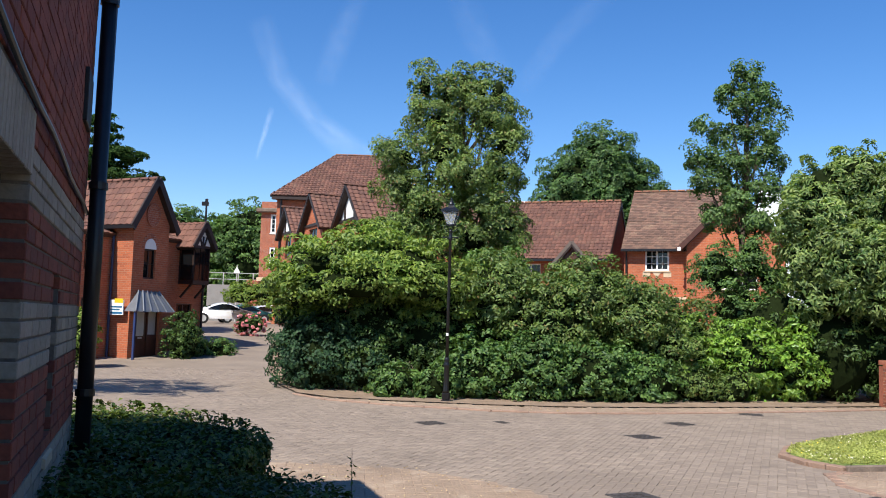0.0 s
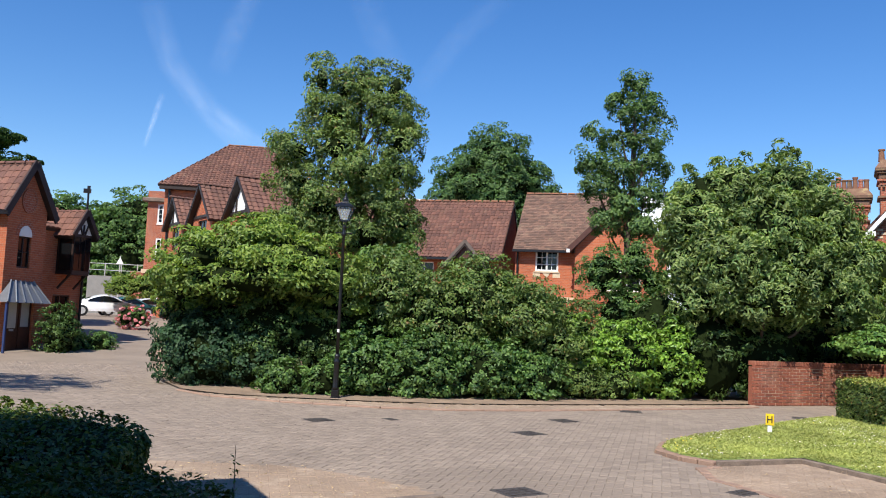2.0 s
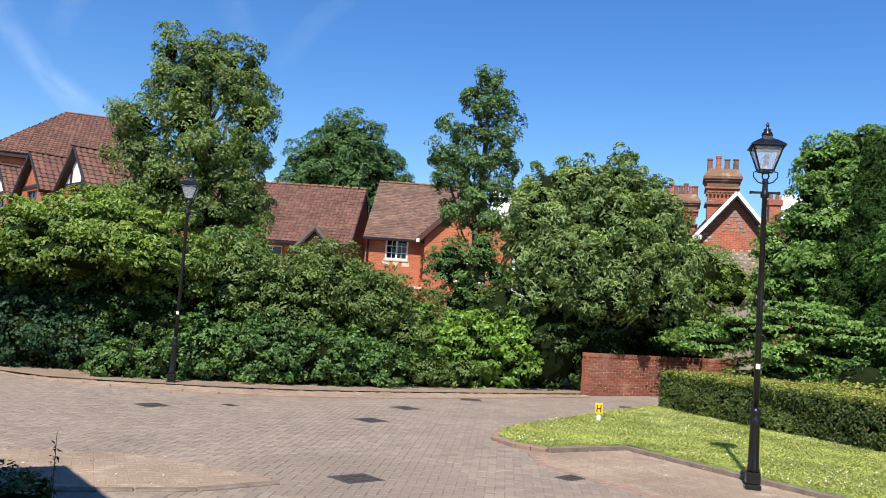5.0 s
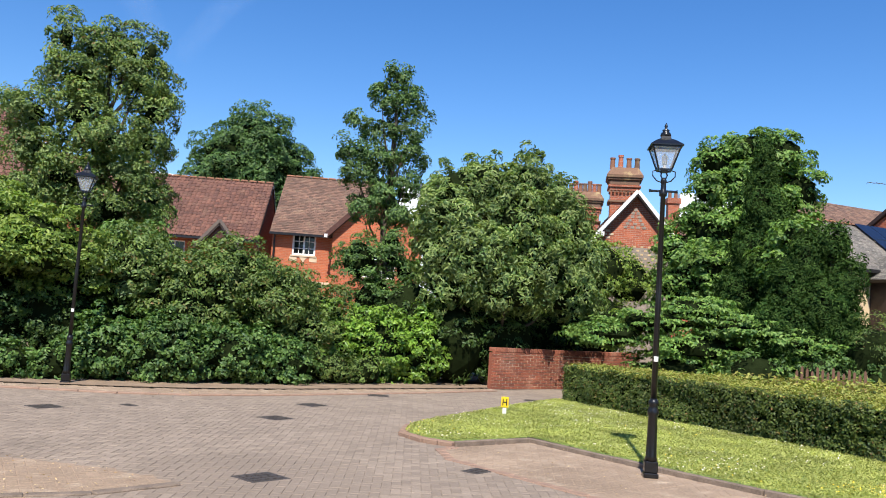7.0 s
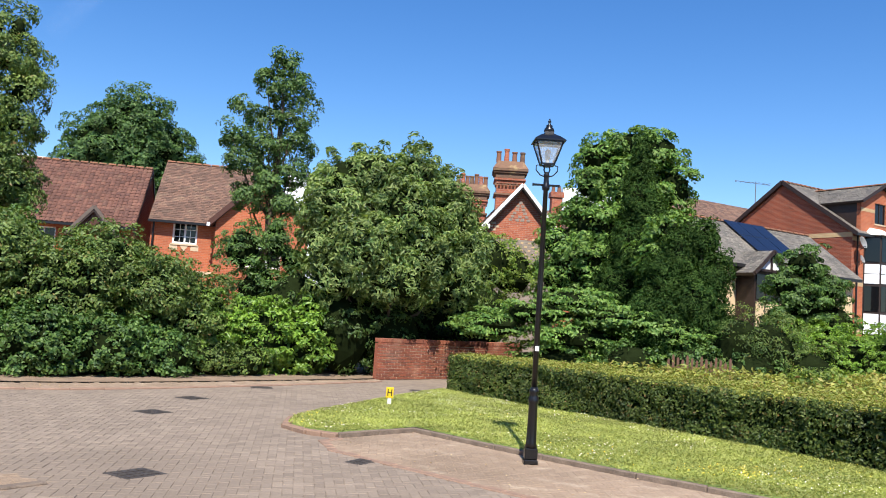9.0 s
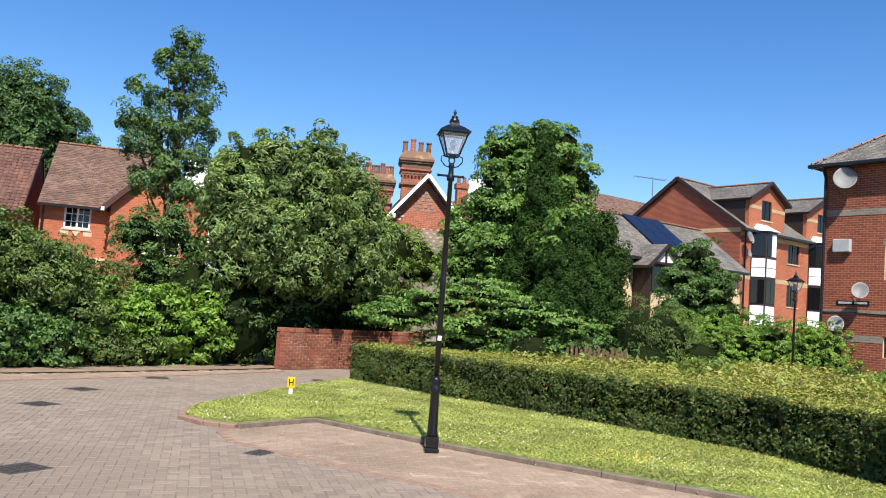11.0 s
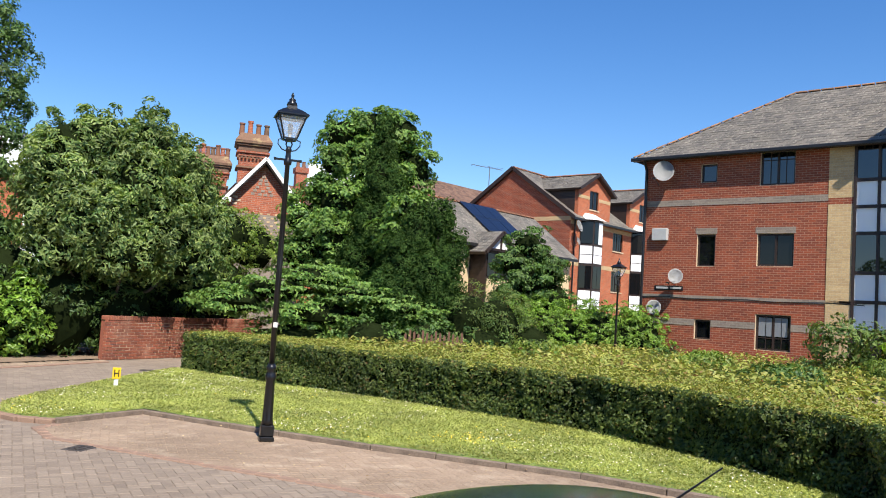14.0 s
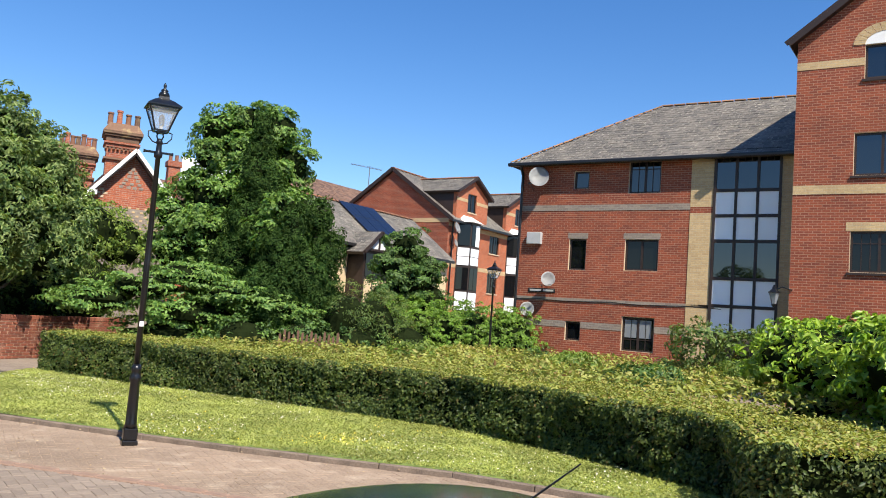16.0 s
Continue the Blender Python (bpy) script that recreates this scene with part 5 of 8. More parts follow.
    tiles("roof", h, [(-3.4, -0.4, 9.1), (11.4, -0.4, 9.1), (11.4, 3, 11.35), (-3.4, 3, 11.35)], TILE2, 0.3, 0.24, 0.006, 0.015)


terrace()


# ---- cream house with solar panels ----
def solar_house():
    Y, YR = 23.1, 25.6
    s = thing("solar_house", 0, Y, 0, 0, "cream rendered house with slate roof and solar panels", "house")
    ze, zr = 4.85, 6.85
    x0, x1 = 26.5, 36.2
    wall("wall", s, x0, x1, 0, ze, 0, 0.3, [(33.6, 34.9, 3.2, 4.5)], CREAM, "cream rendered front")
    window(s, 33.6, 34.9, 3.2, 4.5, 0, DARKWOOD, 2, sill=STONE)
    d = YR - Y
    tiles("roof", s, [(x0, -0.35, ze - 0.15), (x1 + 0.2, -0.35, ze - 0.15), (x1 + 0.2, d, zr), (x0, d, zr)], SLATE, 0.3, 0.24, 0.004, 0.012, "grey slate slope")
    tiles("roof", s, [(x1 + 0.2, 2 * d, ze), (x0, 2 * d, ze), (x0, d, zr), (x1 + 0.2, d, zr)], SLATE, 0.3, 0.24, 0.004, 0.012)
    ridge(s, (x0, d, zr + 0.03), (x1 + 0.2, d, zr + 0.03))
    bm = poly(bmesh.new(), [(x1 - 0.02, 0.305, 0), (x1 - 0.02, 2 * d - 0.3, 0), (x1 - 0.02, 2 * d - 0.3, ze), (x1 - 0.02, d, zr - 0.15), (x1 - 0.02, 0.305, ze)], (-0.28, 0, 0))
    part("gable_wall", bm, CREAM, s)
    part("gutter", boxes((x0, x1, -0.46, -0.35, ze - 0.28, ze - 0.16)), PIPE, s)
    cell = mat("solar_cell", (0.01, 0.014, 0.032), 0.22, spread=0.15, scale=3, spec=0.35, bump=0.0)
    sl = (zr - ze + 0.15) / (d + 0.35)
    for i in range(3):
        for j in range(2):
            xa, ya = 30.15 + i * 0.92, 0.55 + j * 0.96
            bm = bmesh.new()
            z = ze - 0.15 + (ya + 0.35) * sl + 0.1
            poly(bm, [(xa, ya, z), (xa + 0.88, ya, z), (xa + 0.88, ya + 0.92, z + 0.92 * sl), (xa, ya + 0.92, z + 0.92 * sl)], (0, 0, 0.035))
            p = part("solar_panel", bm, cell, s, "dark blue solar panel")
    # little bay with white timbered gable
    b0, b1 = 28.2, 29.9
    part("bay", boxes((b0, b1, -0.9, 0.0, 0.0, ze - 0.4)), DARKWOOD, s, "dark framed bay")
    for i in range(3):
        part("pane", boxes((b0 + 0.1 + i * 0.6, b0 + 0.6 + i * 0.6, -0.93, -0.9, 3.3, ze - 0.55)), GLASS, s)
        part("panel", boxes((b0 + 0.1 + i * 0.6, b0 + 0.6 + i * 0.6, -0.93, -0.9, 2.2, 3.2)), CREAM, s, "cream infill panel")
    bm = poly(bmesh.new(), [(b0 - 0.1, -1.0, ze - 0.4), (b1 + 0.1, -1.0, ze - 0.4), ((b0 + b1) / 2, -1.0, ze + 0.3)], (0, 0.1, 0))
    part("bay_gable", bm, WHITE, s, "white gable with dark timbers")
    bm = bmesh.new()
    m = (b0 + b1) / 2
    for a in (b0 - 0.3, b1 + 0.3):
        beam(bm, (a, -1.15, ze - 0.55), (m, -1.15, ze + 0.42), 0.06, 0.14)
    beam(bm, (m, -1.03, ze - 0.4), (m, -1.03, ze + 0.3), 0.08, 0.06)
    beam(bm, (b0 - 0.1, -1.03, ze - 0.38), (b1 + 0.1, -1.03, ze - 0.38), 0.06, 0.1)
    part("bargeboard", bm, DARKWOOD, s)
    for sg in (-1, 1):
        x = m + sg * 1.3
        lo, hi = (-1.15, 1.2) if sg > 0 else (1.2, -1.15)
        tiles("bay_roof", s, [(x, lo, ze - 0.55), (x, hi, ze - 0.55), (m, hi, ze + 0.45), (m, lo, ze + 0.45)], SLATE, 0.3, 0.24, 0.004, 0.012)


solar_house()


# ---- porch house by the drive ----
def porch_house():
    # local x runs along its front to the right (away), the front faces the drive
    b = 25.0
    x, y = at(-20.23, 30.0)
    h = thing("porch_house", x, y, 0.0, b - 90, "two-storey brick house with gabled porch tower and brown tile roof", "house")
    h.matrix_world = h.matrix_world @ Matrix.Diagonal((0.75, 1, 1, 1))
    W, D, ze = 2.17, 0.9, 4.85
    za = 6.15
    wall("porch_front", h, 0, W, 0, ze, 0, 0.25, [(0.67, 1.39, 2.8, 3.82), (0.4, 1.85, 0.0, 1.85)], ORANGE, "red brick porch tower")
    window(h, 0.67, 1.39, 2.8, 3.82, 0, DARKWOOD, 2, [("h", 0.5)])
    ang = [math.pi * i / 10 for i in range(11)]
    part("arch_panel", poly(bmesh.new(), [(1.03 + 0.36 * math.cos(t), -0.02, 3.82 + 0.36 * math.sin(t)) for t in ang], (0, 0.1, 0)), WHITE, h, "white lunette")
    bm = bmesh.new()
    for i in range(10):
        poly(bm, [(1.03 + r * math.cos(t), -0.012, 3.82 + r * math.sin(t)) for t, r in ((ang[i] + 0.02, 0.37), (ang[i + 1] - 0.02, 0.37), (ang[i + 1] - 0.02, 0.55), (ang[i] + 0.02, 0.55))], (0, 0.05, 0))
    part("arch_bricks", bm, OLDRED, h)
    part("roundel", lathe(bmesh.new(), [(0.42, 0), (0.42, 0.04), (0.34, 0.05), (0.32, 0.03), (0.1, 0.03)], 20), OLDRED, h).matrix_basis = pose(W / 2, 0.0, 5.0, 90, 0, 0)
    part("gable", poly(bmesh.new(), [(0, 0, ze), (W, 0, ze), (W / 2, 0, za - 0.1)], (0, 0.25, 0)), ORANGE, h)
    part("porch_side", boxes((0.001, 0.25, 0.252, D + 3, 0, ze)), ORANGE, h)
    part("porch_side", boxes((W - 0.25, W - 0.001, 0.252, D + 3, 0, ze)), ORANGE, h)
    for sg, xx in ((-1, -0.3), (1, W + 0.3)):
        lo, hi = (-0.18, D + 4) if sg > 0 else (D + 4, -0.18)
        tiles("porch_roof", h, [(xx, lo, ze - 0.3), (xx, hi, ze - 0.3), (W / 2, hi, za + 0.1), (W / 2, lo, za + 0.1)], TILE, 0.29, 0.3, 0.04, 0.03, "brown tile slope")
    ridge(h, (W / 2, -0.18, za + 0.13), (W / 2, D + 4, za + 0.13), TILE)
    bm = bmesh.new()
    for a in (-0.36, W + 0.36):
        beam(bm, (a, -0.19, ze - 0.4), (W / 2, -0.19, za + 0.1), 0.06, 0.26)
    part("bargeboard", bm, DARKWOOD, h, "dark bargeboards")
    part("gutter", boxes((-0.42, -0.28, -0.3, D + 3, ze - 0.42, ze - 0.3)), PIPE, h)
    # door under the lead canopy
    dr = part("door", boxes((0.46, 1.18, 0.12, 0.17, 0.02, 1.82)), BROWNWOOD, h, "brown front door")
    part("door_pane", boxes((0.6, 1.04, 0.1, 0.125, 0.85, 1.68)), BLIND, dr)
    part("letter_box", boxes((0.72, 0.95, 0.1, 0.12, 0.76, 0.82)), DISH, dr)
    part("side_light", boxes((1.22, 1.29, 0.1, 0.17, 0.02, 1.82), (1.78, 1.85, 0.1, 0.17, 0.02, 1.82), (1.29, 1.78, 0.1, 0.17, 0.02, 0.9)), BROWNWOOD, h)
    part("pane", boxes((1.29, 1.78, 0.13, 0.14, 0.9, 1.8)), BLIND, h)
    bm = bmesh.new()
    v = [bm.verts.new(p) for p in ((-0.32, -0.5, 1.68), (W - 0.1, -0.5, 1.68), (W - 0.1, 0, 1.68), (-0.32, 0, 1.68), (0.42, -0.02, 2.37), (W - 0.5, -0.02, 2.37))]
    for f in ((0, 1, 5, 4), (1, 2, 5), (0, 4, 3), (2, 3, 4, 5), (3, 2, 1, 0)):
        bm.faces.new([v[i] for i in f])
    cn = part("canopy", bm, LEAD, h, "grey lead porch canopy")
    bm = bmesh.new()
    for k in range(6):
        t = k / 5
        beam(bm, Vector((-0.32, -0.51, 1.69)).lerp(Vector((W - 0.1, -0.51, 1.69)), t), Vector((0.42, -0.03, 2.39)).lerp(Vector((W - 0.5, -0.03, 2.39)), t), 0.04, 0.05)
    part("canopy_roll", bm, LEAD, cn)
    part("canopy_post", boxes((-0.26, -0.19, -0.46, -0.39, 0, 1.68)), mat("blue_paint", (0.03, 0.05, 0.14), 0.4), h, "blue canopy post")
    # wings either side, set back
    M = D
    for nm, xa, xb, holes, hz in (("wing", -7.0, 0.0, [(-1.6, -0.6, 3.0, 4.2), (-1.6, -0.6, 0.9, 2.1)], 4.35), ("wing", W, 6.1, [(4.2, 5.3, 0.95, 2.02)], 4.45)):
        wall(nm, h, xa, xb, 0, hz, M, 0.28, holes, ORANGE, "red brick wing")
        for q in holes:
            window(h, *q, M, BROWNWOOD, 2, blind=0.5)
        tiles("roof", h, [(xa - 0.1, M - 0.12, hz - 0.1), (xb + 0.15, M - 0.12, hz - 0.1), (xb + 0.15, M + 3.4, hz + 1.85), (xa - 0.1, M + 3.4, hz + 1.85)], TILE, 0.29, 0.3, 0.04, 0.03, "brown tile slope")
        tiles("roof", h, [(xb + 0.15, M + 7, hz - 0.15), (xa - 0.1, M + 7, hz - 0.15), (xa - 0.1, M + 3.4, hz + 1.85), (xb + 0.15, M + 3.4, hz + 1.85)], TILE, 0.29, 0.3, 0.04, 0.03)
        ridge(h, (xa - 0.1, M + 3.4, hz + 1.9), (xb + 0.15, M + 3.4, hz + 1.9), TILE)
    part("end_wall", poly(bmesh.new(), [(6.1, M + 0.282, 0), (6.1, M + 6.5, 0), (6.1, M + 6.5, 4.45), (6.1, M + 3.4, 6.2), (6.1, M + 0.282, 4.45)], (-0.28, 0, 0)), ORANGE, h)
    part("end_wall", poly(bmesh.new(), [(-7, M + 0.282, 0), (-7, M + 6.5, 0), (-7, M + 6.5, 4.35), (-7, M + 3.4, 6.1), (-7, M + 0.282, 4.35)], (0.28, 0, 0)), ORANGE, h)
    # timbered oriel on the right wing
    o0, o1 = 4.25, 5.4
    bay = part("oriel", boxes((o0, o1, M - 0.7, M, 2.75, 4.2)), DARKWOOD, h, "dark timber oriel window")
    for i in range(3):
        part("pane", boxes((o0 + 0.05 + i * 0.36, o0 + 0.36 + i * 0.36, M - 0.72, M - 0.69, 2.9, 4.1)), GLASS, bay)
    part("pane", boxes((o0 - 0.02, o0 + 0.01, M - 0.62, M - 0.1, 2.9, 4.1)), GLASS, bay)
    om = (o0 + o1) / 2
    part("oriel_gable", poly(bmesh.new(), [(o0, M - 0.7, 4.2), (o1, M - 0.7, 4.2), (om, M - 0.7, 4.9)], (0, 0.1, 0)), WHITE, bay, "white panelled gable")
    bm = bmesh.new()
    for a in (o0 - 0.25, o1 + 0.25):
        beam(bm, (a, M - 0.85, 4.1), (om, M - 0.85, 5.05), 0.06, 0.2)
    part("bargeboard", bm, DARKWOOD, bay)
    for k in (-0.45, 0, 0.45):
        part("timber", bar((om + k * 0.2, M - 0.72, 4.2), (om + k * 0.6, M - 0.72, 4.55), 0.07, 0.05), DARKWOOD, bay)
    for q in (o0 + 0.05, o1 - 0.05):
        part("bracket", bar((q, M - 0.1, 2.25), (q, M - 0.6, 2.75), 0.07, 0.07), DARKWOOD, bay)
    for sg in (-1, 1):
        xx = om + sg * 0.85
        lo, hi = (M - 0.85, M + 2.5) if sg > 0 else (M + 2.5, M - 0.85)
        tiles("oriel_roof", h, [(xx, lo, 4.08), (xx, hi, 4.08), (om, hi, 5.08), (om, lo, 5.08)], TILE, 0.29, 0.3, 0.04, 0.03)
    part("downpipe", tube(bmesh.new(), [(5.95, M - 0.08, 4.1), (5.95, M - 0.08, 0)], 0.05), PIPE, h)
    part("downpipe", tube(bmesh.new(), [(-0.12, M - 0.08, 4.2), (-0.12, M - 0.08, 0)], 0.05), mat("blue_pipe", (0.03, 0.04, 0.09), 0.4), h)
    # notice board fixed to the porch side
    nx, ny = at(-20.93, 30.15)
    nb = thing("notice_board", nx, ny, 1.55, b, "white notice board with a yellow strip and blue lettering bars", "sign")
    part("board", boxes((-0.29, 0.29, -0.06, -0.02, 0, 0.5)), WHITE, nb)
    part("strip", boxes((-0.1, 0.28, -0.066, -0.05, 0.4, 0.54)), YELLOW, nb)
    part("lettering_bar", boxes((-0.26, 0.24, -0.066, -0.05, 0.24, 0.29), (-0.26, 0.14, -0.066, -0.05, 0.15, 0.2), (-0.26, 0.26, -0.066, -0.05, 0.03, 0.1)), mat("blue_ink", (0.02, 0.12, 0.25), 0.5), nb)


porch_house()


# ---- large gabled range beyond the drive ----
def gabled_range():
    m = thing("hipped_range", 0, 56.0, 0, 0, "tall brick range with a hipped brown tile roof", "building")
    x0, x1, ze, zr = -11.25, -3.0, 9.75, 13.5
    wall("wall", m, x0, x1, 0, ze, 0, 0.3, [], ORANGE, "orange brick front")
    part("end_wall", boxes((x0, x0 + 0.3, 0.3, 9, 0, ze), (x1 - 0.3, x1, 0.3, 9, 0, ze)), ORANGE, m)
    part("eaves_board", boxes((x0 - 0.3, x1 + 0.2, -0.4, -0.005, ze - 0.35, ze - 0.12)), DARKWOOD, m)
    part("downpipe", tube(bmesh.new(), [(x0 + 0.3, -0.1, ze - 0.3), (x0 + 0.3, -0.1, 0)], 0.07), PIPE, m)
    tiles("roof", m, [(x0 - 0.4, -0.45, ze - 0.1), (x1 + 0.2, -0.45, ze - 0.1), (-4.35, 5, zr), (-8.1, 5, zr)], TILE, 0.26, 0.3, 0.045, 0.04, "brown tile slope")
    tiles("roof", m, [(x0 - 0.4, 10, ze - 0.1), (x0 - 0.4, -0.45, ze - 0.1), (-8.1, 5, zr), (-8.1, 5.1, zr)], TILE, 0.33, 0.36, 0.045, 0.04)
    part("pale_gable", poly(bmesh.new(), [(x1 + 0.2, -0.4, ze), (-4.3, 5, zr - 0.05), (x1 + 0.4, 8, ze)], (0.1, 0, 0)), PANEL, m, "pale gable cladding")
    ridge(m, (-8.1, 5, zr + 0.05), (-4.3, 5, zr + 0.05))
    part("low_roof", poly(bmesh.new(), [(x0 - 0.2, 4, ze + 0.1), (-9, 4, ze + 0.1), (-9, 6, ze + 1.4), (x0 + 0.4, 6, ze + 1.4)], (0, 0, -0.1)), TILE, m)
    B = 64.0
    for k, (b, d, za, w) in enumerate(((-10.52, 50.0, 7.9, 2.9), (-8.88, 44.2, 7.95, 3.2), (-6.43, 40.6, 7.95, 3.3))):
        x, y = at(b, d)
        g = thing("gabled_bay_house", x, y, 0, B, "brick house front with a timbered gable and brown tile roof", "house", "gabled bays beyond the drive")
        h = w / 2
        ze = za - h * 0.95
        wall("wall", g, -h, h, 0, ze, 0, 0.28, [(-0.7, 0.7, ze - 1.5, ze - 0.2)], ORANGE, "red brick front")
        window(g, -0.7, 0.7, ze - 1.5, ze - 0.2, 0, DARKWOOD, 2)
        part("gable", poly(bmesh.new(), [(-h, 0, ze), (h, 0, ze), (0, 0, za - 0.15)], (0, 0.28, 0)), ORANGE if k == 1 else WHITE, g)
        part("side_wall", boxes((h - 0.28, h - 0.001, 0.281, 6, 0, ze)), ORANGE, g)
        part("side_wall", boxes((-h + 0.001, -h + 0.28, 0.281, 6, 0, ze)), ORANGE, g)
        bm = bmesh.new()
        for sg in (-1, 1):
            beam(bm, (sg * (h + 0.35), -0.3, ze - 0.33), (0, -0.3, za + 0.08), 0.05, 0.12)
            if k != 1:
                beam(bm, (sg * h * 0.4, -0.03, ze), (sg * h * 0.4, -0.03, ze + 0.7), 0.12, 0.06)
        beam(bm, (-h, -0.03, ze), (h, -0.03, ze), 0.06, 0.14)
        part("bargeboard", bm, DARKWOOD, g, "dark bargeboards")
        for sg in (-1, 1):
            xx = sg * (h + 0.3)
            lo, hi = (-0.3, 6) if sg > 0 else (6, -0.3)
            tiles("roof", g, [(xx, lo, ze - 0.3), (xx, hi, ze - 0.3), (0, hi, za + 0.1), (0, lo, za + 0.1)], TILE, 0.29, 0.3, 0.04, 0.035, "brown tile slope")
        ridge(g, (0, -0.5, za + 0.14), (0, 6, za + 0.14), TILE)
    lk = thing("linking_range", *at(-7.6, 43.8), 0, B, "low tiled roof linking the gabled bays", "house")
    part("wall", boxes((-7.0, 4.5, 1.4, 5, 0, 5.6)), ORANGE, lk)
    tiles("roof", lk, [(-7, 0.6, 5.5), (4.5, 0.6, 5.5), (4.5, 4, 7.2), (-7, 4, 7.2)], TILE, 0.29, 0.3, 0.04, 0.035)
    # older building with white windows, further along the drive
    o = thing("sash_window_building", 0, 66.0, 1.1, 0, "older orange brick building with white sash windows", "building")
    a, b = 66 * math.tan(radians(-13.2)), 66 * math.tan(radians(-10.6))
    n = 66 * math.tan(radians(-12.35))
    wins = [(n + 0.75, n + 1.55, 7.0, 8.5), (n + 0.75, n + 1.55, 4.3, 5.9), (n + 0.3, n + 2.0, 1.2, 3.0)]
    wall("wall", o, n, b, -1, 9.0, 0, 0.3, wins, OLDRED)
    for w in wins:
        window(o, *w, 0, WHITE, 2, [("h", 0.5), ("h", 0.25), ("h", 0.75)], wide=0.12, deep=0.03, sill=WHITE)
    part("cornice", boxes((n - 0.35, b, -0.35, 0.4, 8.65, 8.95), bevel=0.04), CONCRETE, o)
    part("parapet", boxes((n, b, -0.02, 0.3, 8.95, 9.5)), OLDRED, o)
    part("band", boxes((n - 0.1, b, -0.25, 0.1, 3.2, 3.5)), STONE, o)
    part("side_wall", boxes((n, n + 0.3, 0.3, 8, -1, 9.0)), OLDRED, o)
    part("lower_wing", boxes((a, n - 0.002, 0.5, 6, -1, 3.3)), OLDRED, o)


gabled_range()

# ---- street lamps ----
def street_lamp(x, y, bearing, label):
    l = thing("street_lamp", x, y, 0.0, bearing, label, "street lamp", "victorian street lamps")
    part("base_block", boxes((-0.088, 0.088, -0.088, 0.088, 0, 0.06), (-0.078, 0.078, -0.078, 0.078, 0.06, 0.2), bevel=0.012), BLACK, l)
    part("lower_shaft", lathe(bmesh.new(), [(0.078, 0.2), (0.064, 0.26), (0.054, 0.74), (0.066, 0.76), (0.07, 0.79), (0.058, 0.82), (0.05, 0.86), (0.06, 0.88), (0.06, 0.91), (0.037, 0.95)], 16), BLACK, l, smooth=True)
    part("column", lathe(bmesh.new(), [(0.037, 0.95), (0.035, 2.2), (0.029, 3.44), (0.046, 3.45), (0.05, 3.49), (0.036, 3.52), (0.03, 3.62), (0.04, 3.64), (0.024, 3.68)], 12), BLACK, l, smooth=True)
    part("label_disc", boxes((-0.024, 0.024, -0.05, -0.038, 1.4, 1.46)), WHITE, l, "small white label")
    bm = bmesh.new()
    tube(bm, [(-0.17, 0, 3.51), (-0.14, 0, 3.51), (0.14, 0, 3.51), (0.17, 0, 3.51)], [0.022, 0.015, 0.015, 0.022], 8)
    part("ladder_bar", bm, BLACK, l)
    for sg in (-1, 1):
        bm = bmesh.new()
        tube(bm, [(sg * 0.025, 0, 3.62), (sg * 0.085, 0, 3.64), (sg * 0.135, 0, 3.7), (sg * 0.135, 0, 3.76), (sg * 0.095, 0, 3.77)], 0.008, 6)
        tube(bm, [(sg * 0.02, 0.0, 3.66), (sg * 0.038, 0, 3.71), (sg * 0.02, 0, 3.78)], 0.009, 6)
        part("scroll", bm, BLACK, l)
    z0, z1, a, b = 3.775, 4.055, 0.078, 0.165
    bm = bmesh.new()
    box(bm, -0.045, 0.045, -0.045, 0.045, z0 - 0.03, z0)
    lan = part("lantern", bm, BLACK, l, "black lantern frame")
    for i, j in ((-1, -1), (1, -1), (1, 1), (-1, 1)):
        part("corner_bar", bar((i * a, j * a, z0), (i * b, j * b, z1), 0.016, 0.016), BLACK, lan)
    for i, j, k, m in ((-1, -1, 1, -1), (1, -1, 1, 1), (1, 1, -1, 1), (-1, 1, -1, -1)):
        part("lower_rail", bar((i * a, j * a, z0), (k * a, m * a, z0), 0.018, 0.022), BLACK, lan)
        part("upper_rail", bar((i * b, j * b, z1), (k * b, m * b, z1), 0.018, 0.022), BLACK, lan)
    gl = bpy.data.materials.get("lantern_glass") or lantern_glass()
    for k in range(4):
        bm = bmesh.new()
        c, s_ = math.cos(k * math.pi / 2), math.sin(k * math.pi / 2)
        pts = [(-a, -a, z0 + 0.015), (a, -a, z0 + 0.015), (b, -b, z1 - 0.015), (-b, -b, z1 - 0.015)]
        poly(bm, [(x_ * c - y_ * s_, x_ * s_ + y_ * c, z_) for x_, y_, z_ in pts], (0, 0, 0.004))
        p = part("pane", bm, gl, lan, "lantern glass")
        p.visible_shadow = False
    bm = bmesh.new()
    rr = [(0.195, 4.06), (0.195, 4.075), (0.12, 4.135), (0.06, 4.17), (0.055, 4.2)]
    rings = [[bm.verts.new((i * r, j * r, z)) for i, j in ((-1, -1), (1, -1), (1, 1), (-1, 1))] for r, z in rr]
    for p_, q_ in zip(rings, rings[1:]):
        for i in range(4):
            j = (i + 1) % 4
            bm.faces.new((p_[i], p_[j], q_[j], q_[i]))
    bm.faces.new(rings[0][::-1])
    bm.faces.new(rings[-1])
    part("cap", bm, BLACK, lan)
    l.scale = (1, 1, 0.98)
    part("finial", lathe(bmesh.new(), [(0.05, 4.19), (0.068, 4.21), (0.058, 4.245), (0.036, 4.265), (0.046, 4.28), (0.02, 4.3), (0.013, 4.315), (0.022, 4.335), (0.006, 4.375)], 12), BLACK, lan, smooth=True)
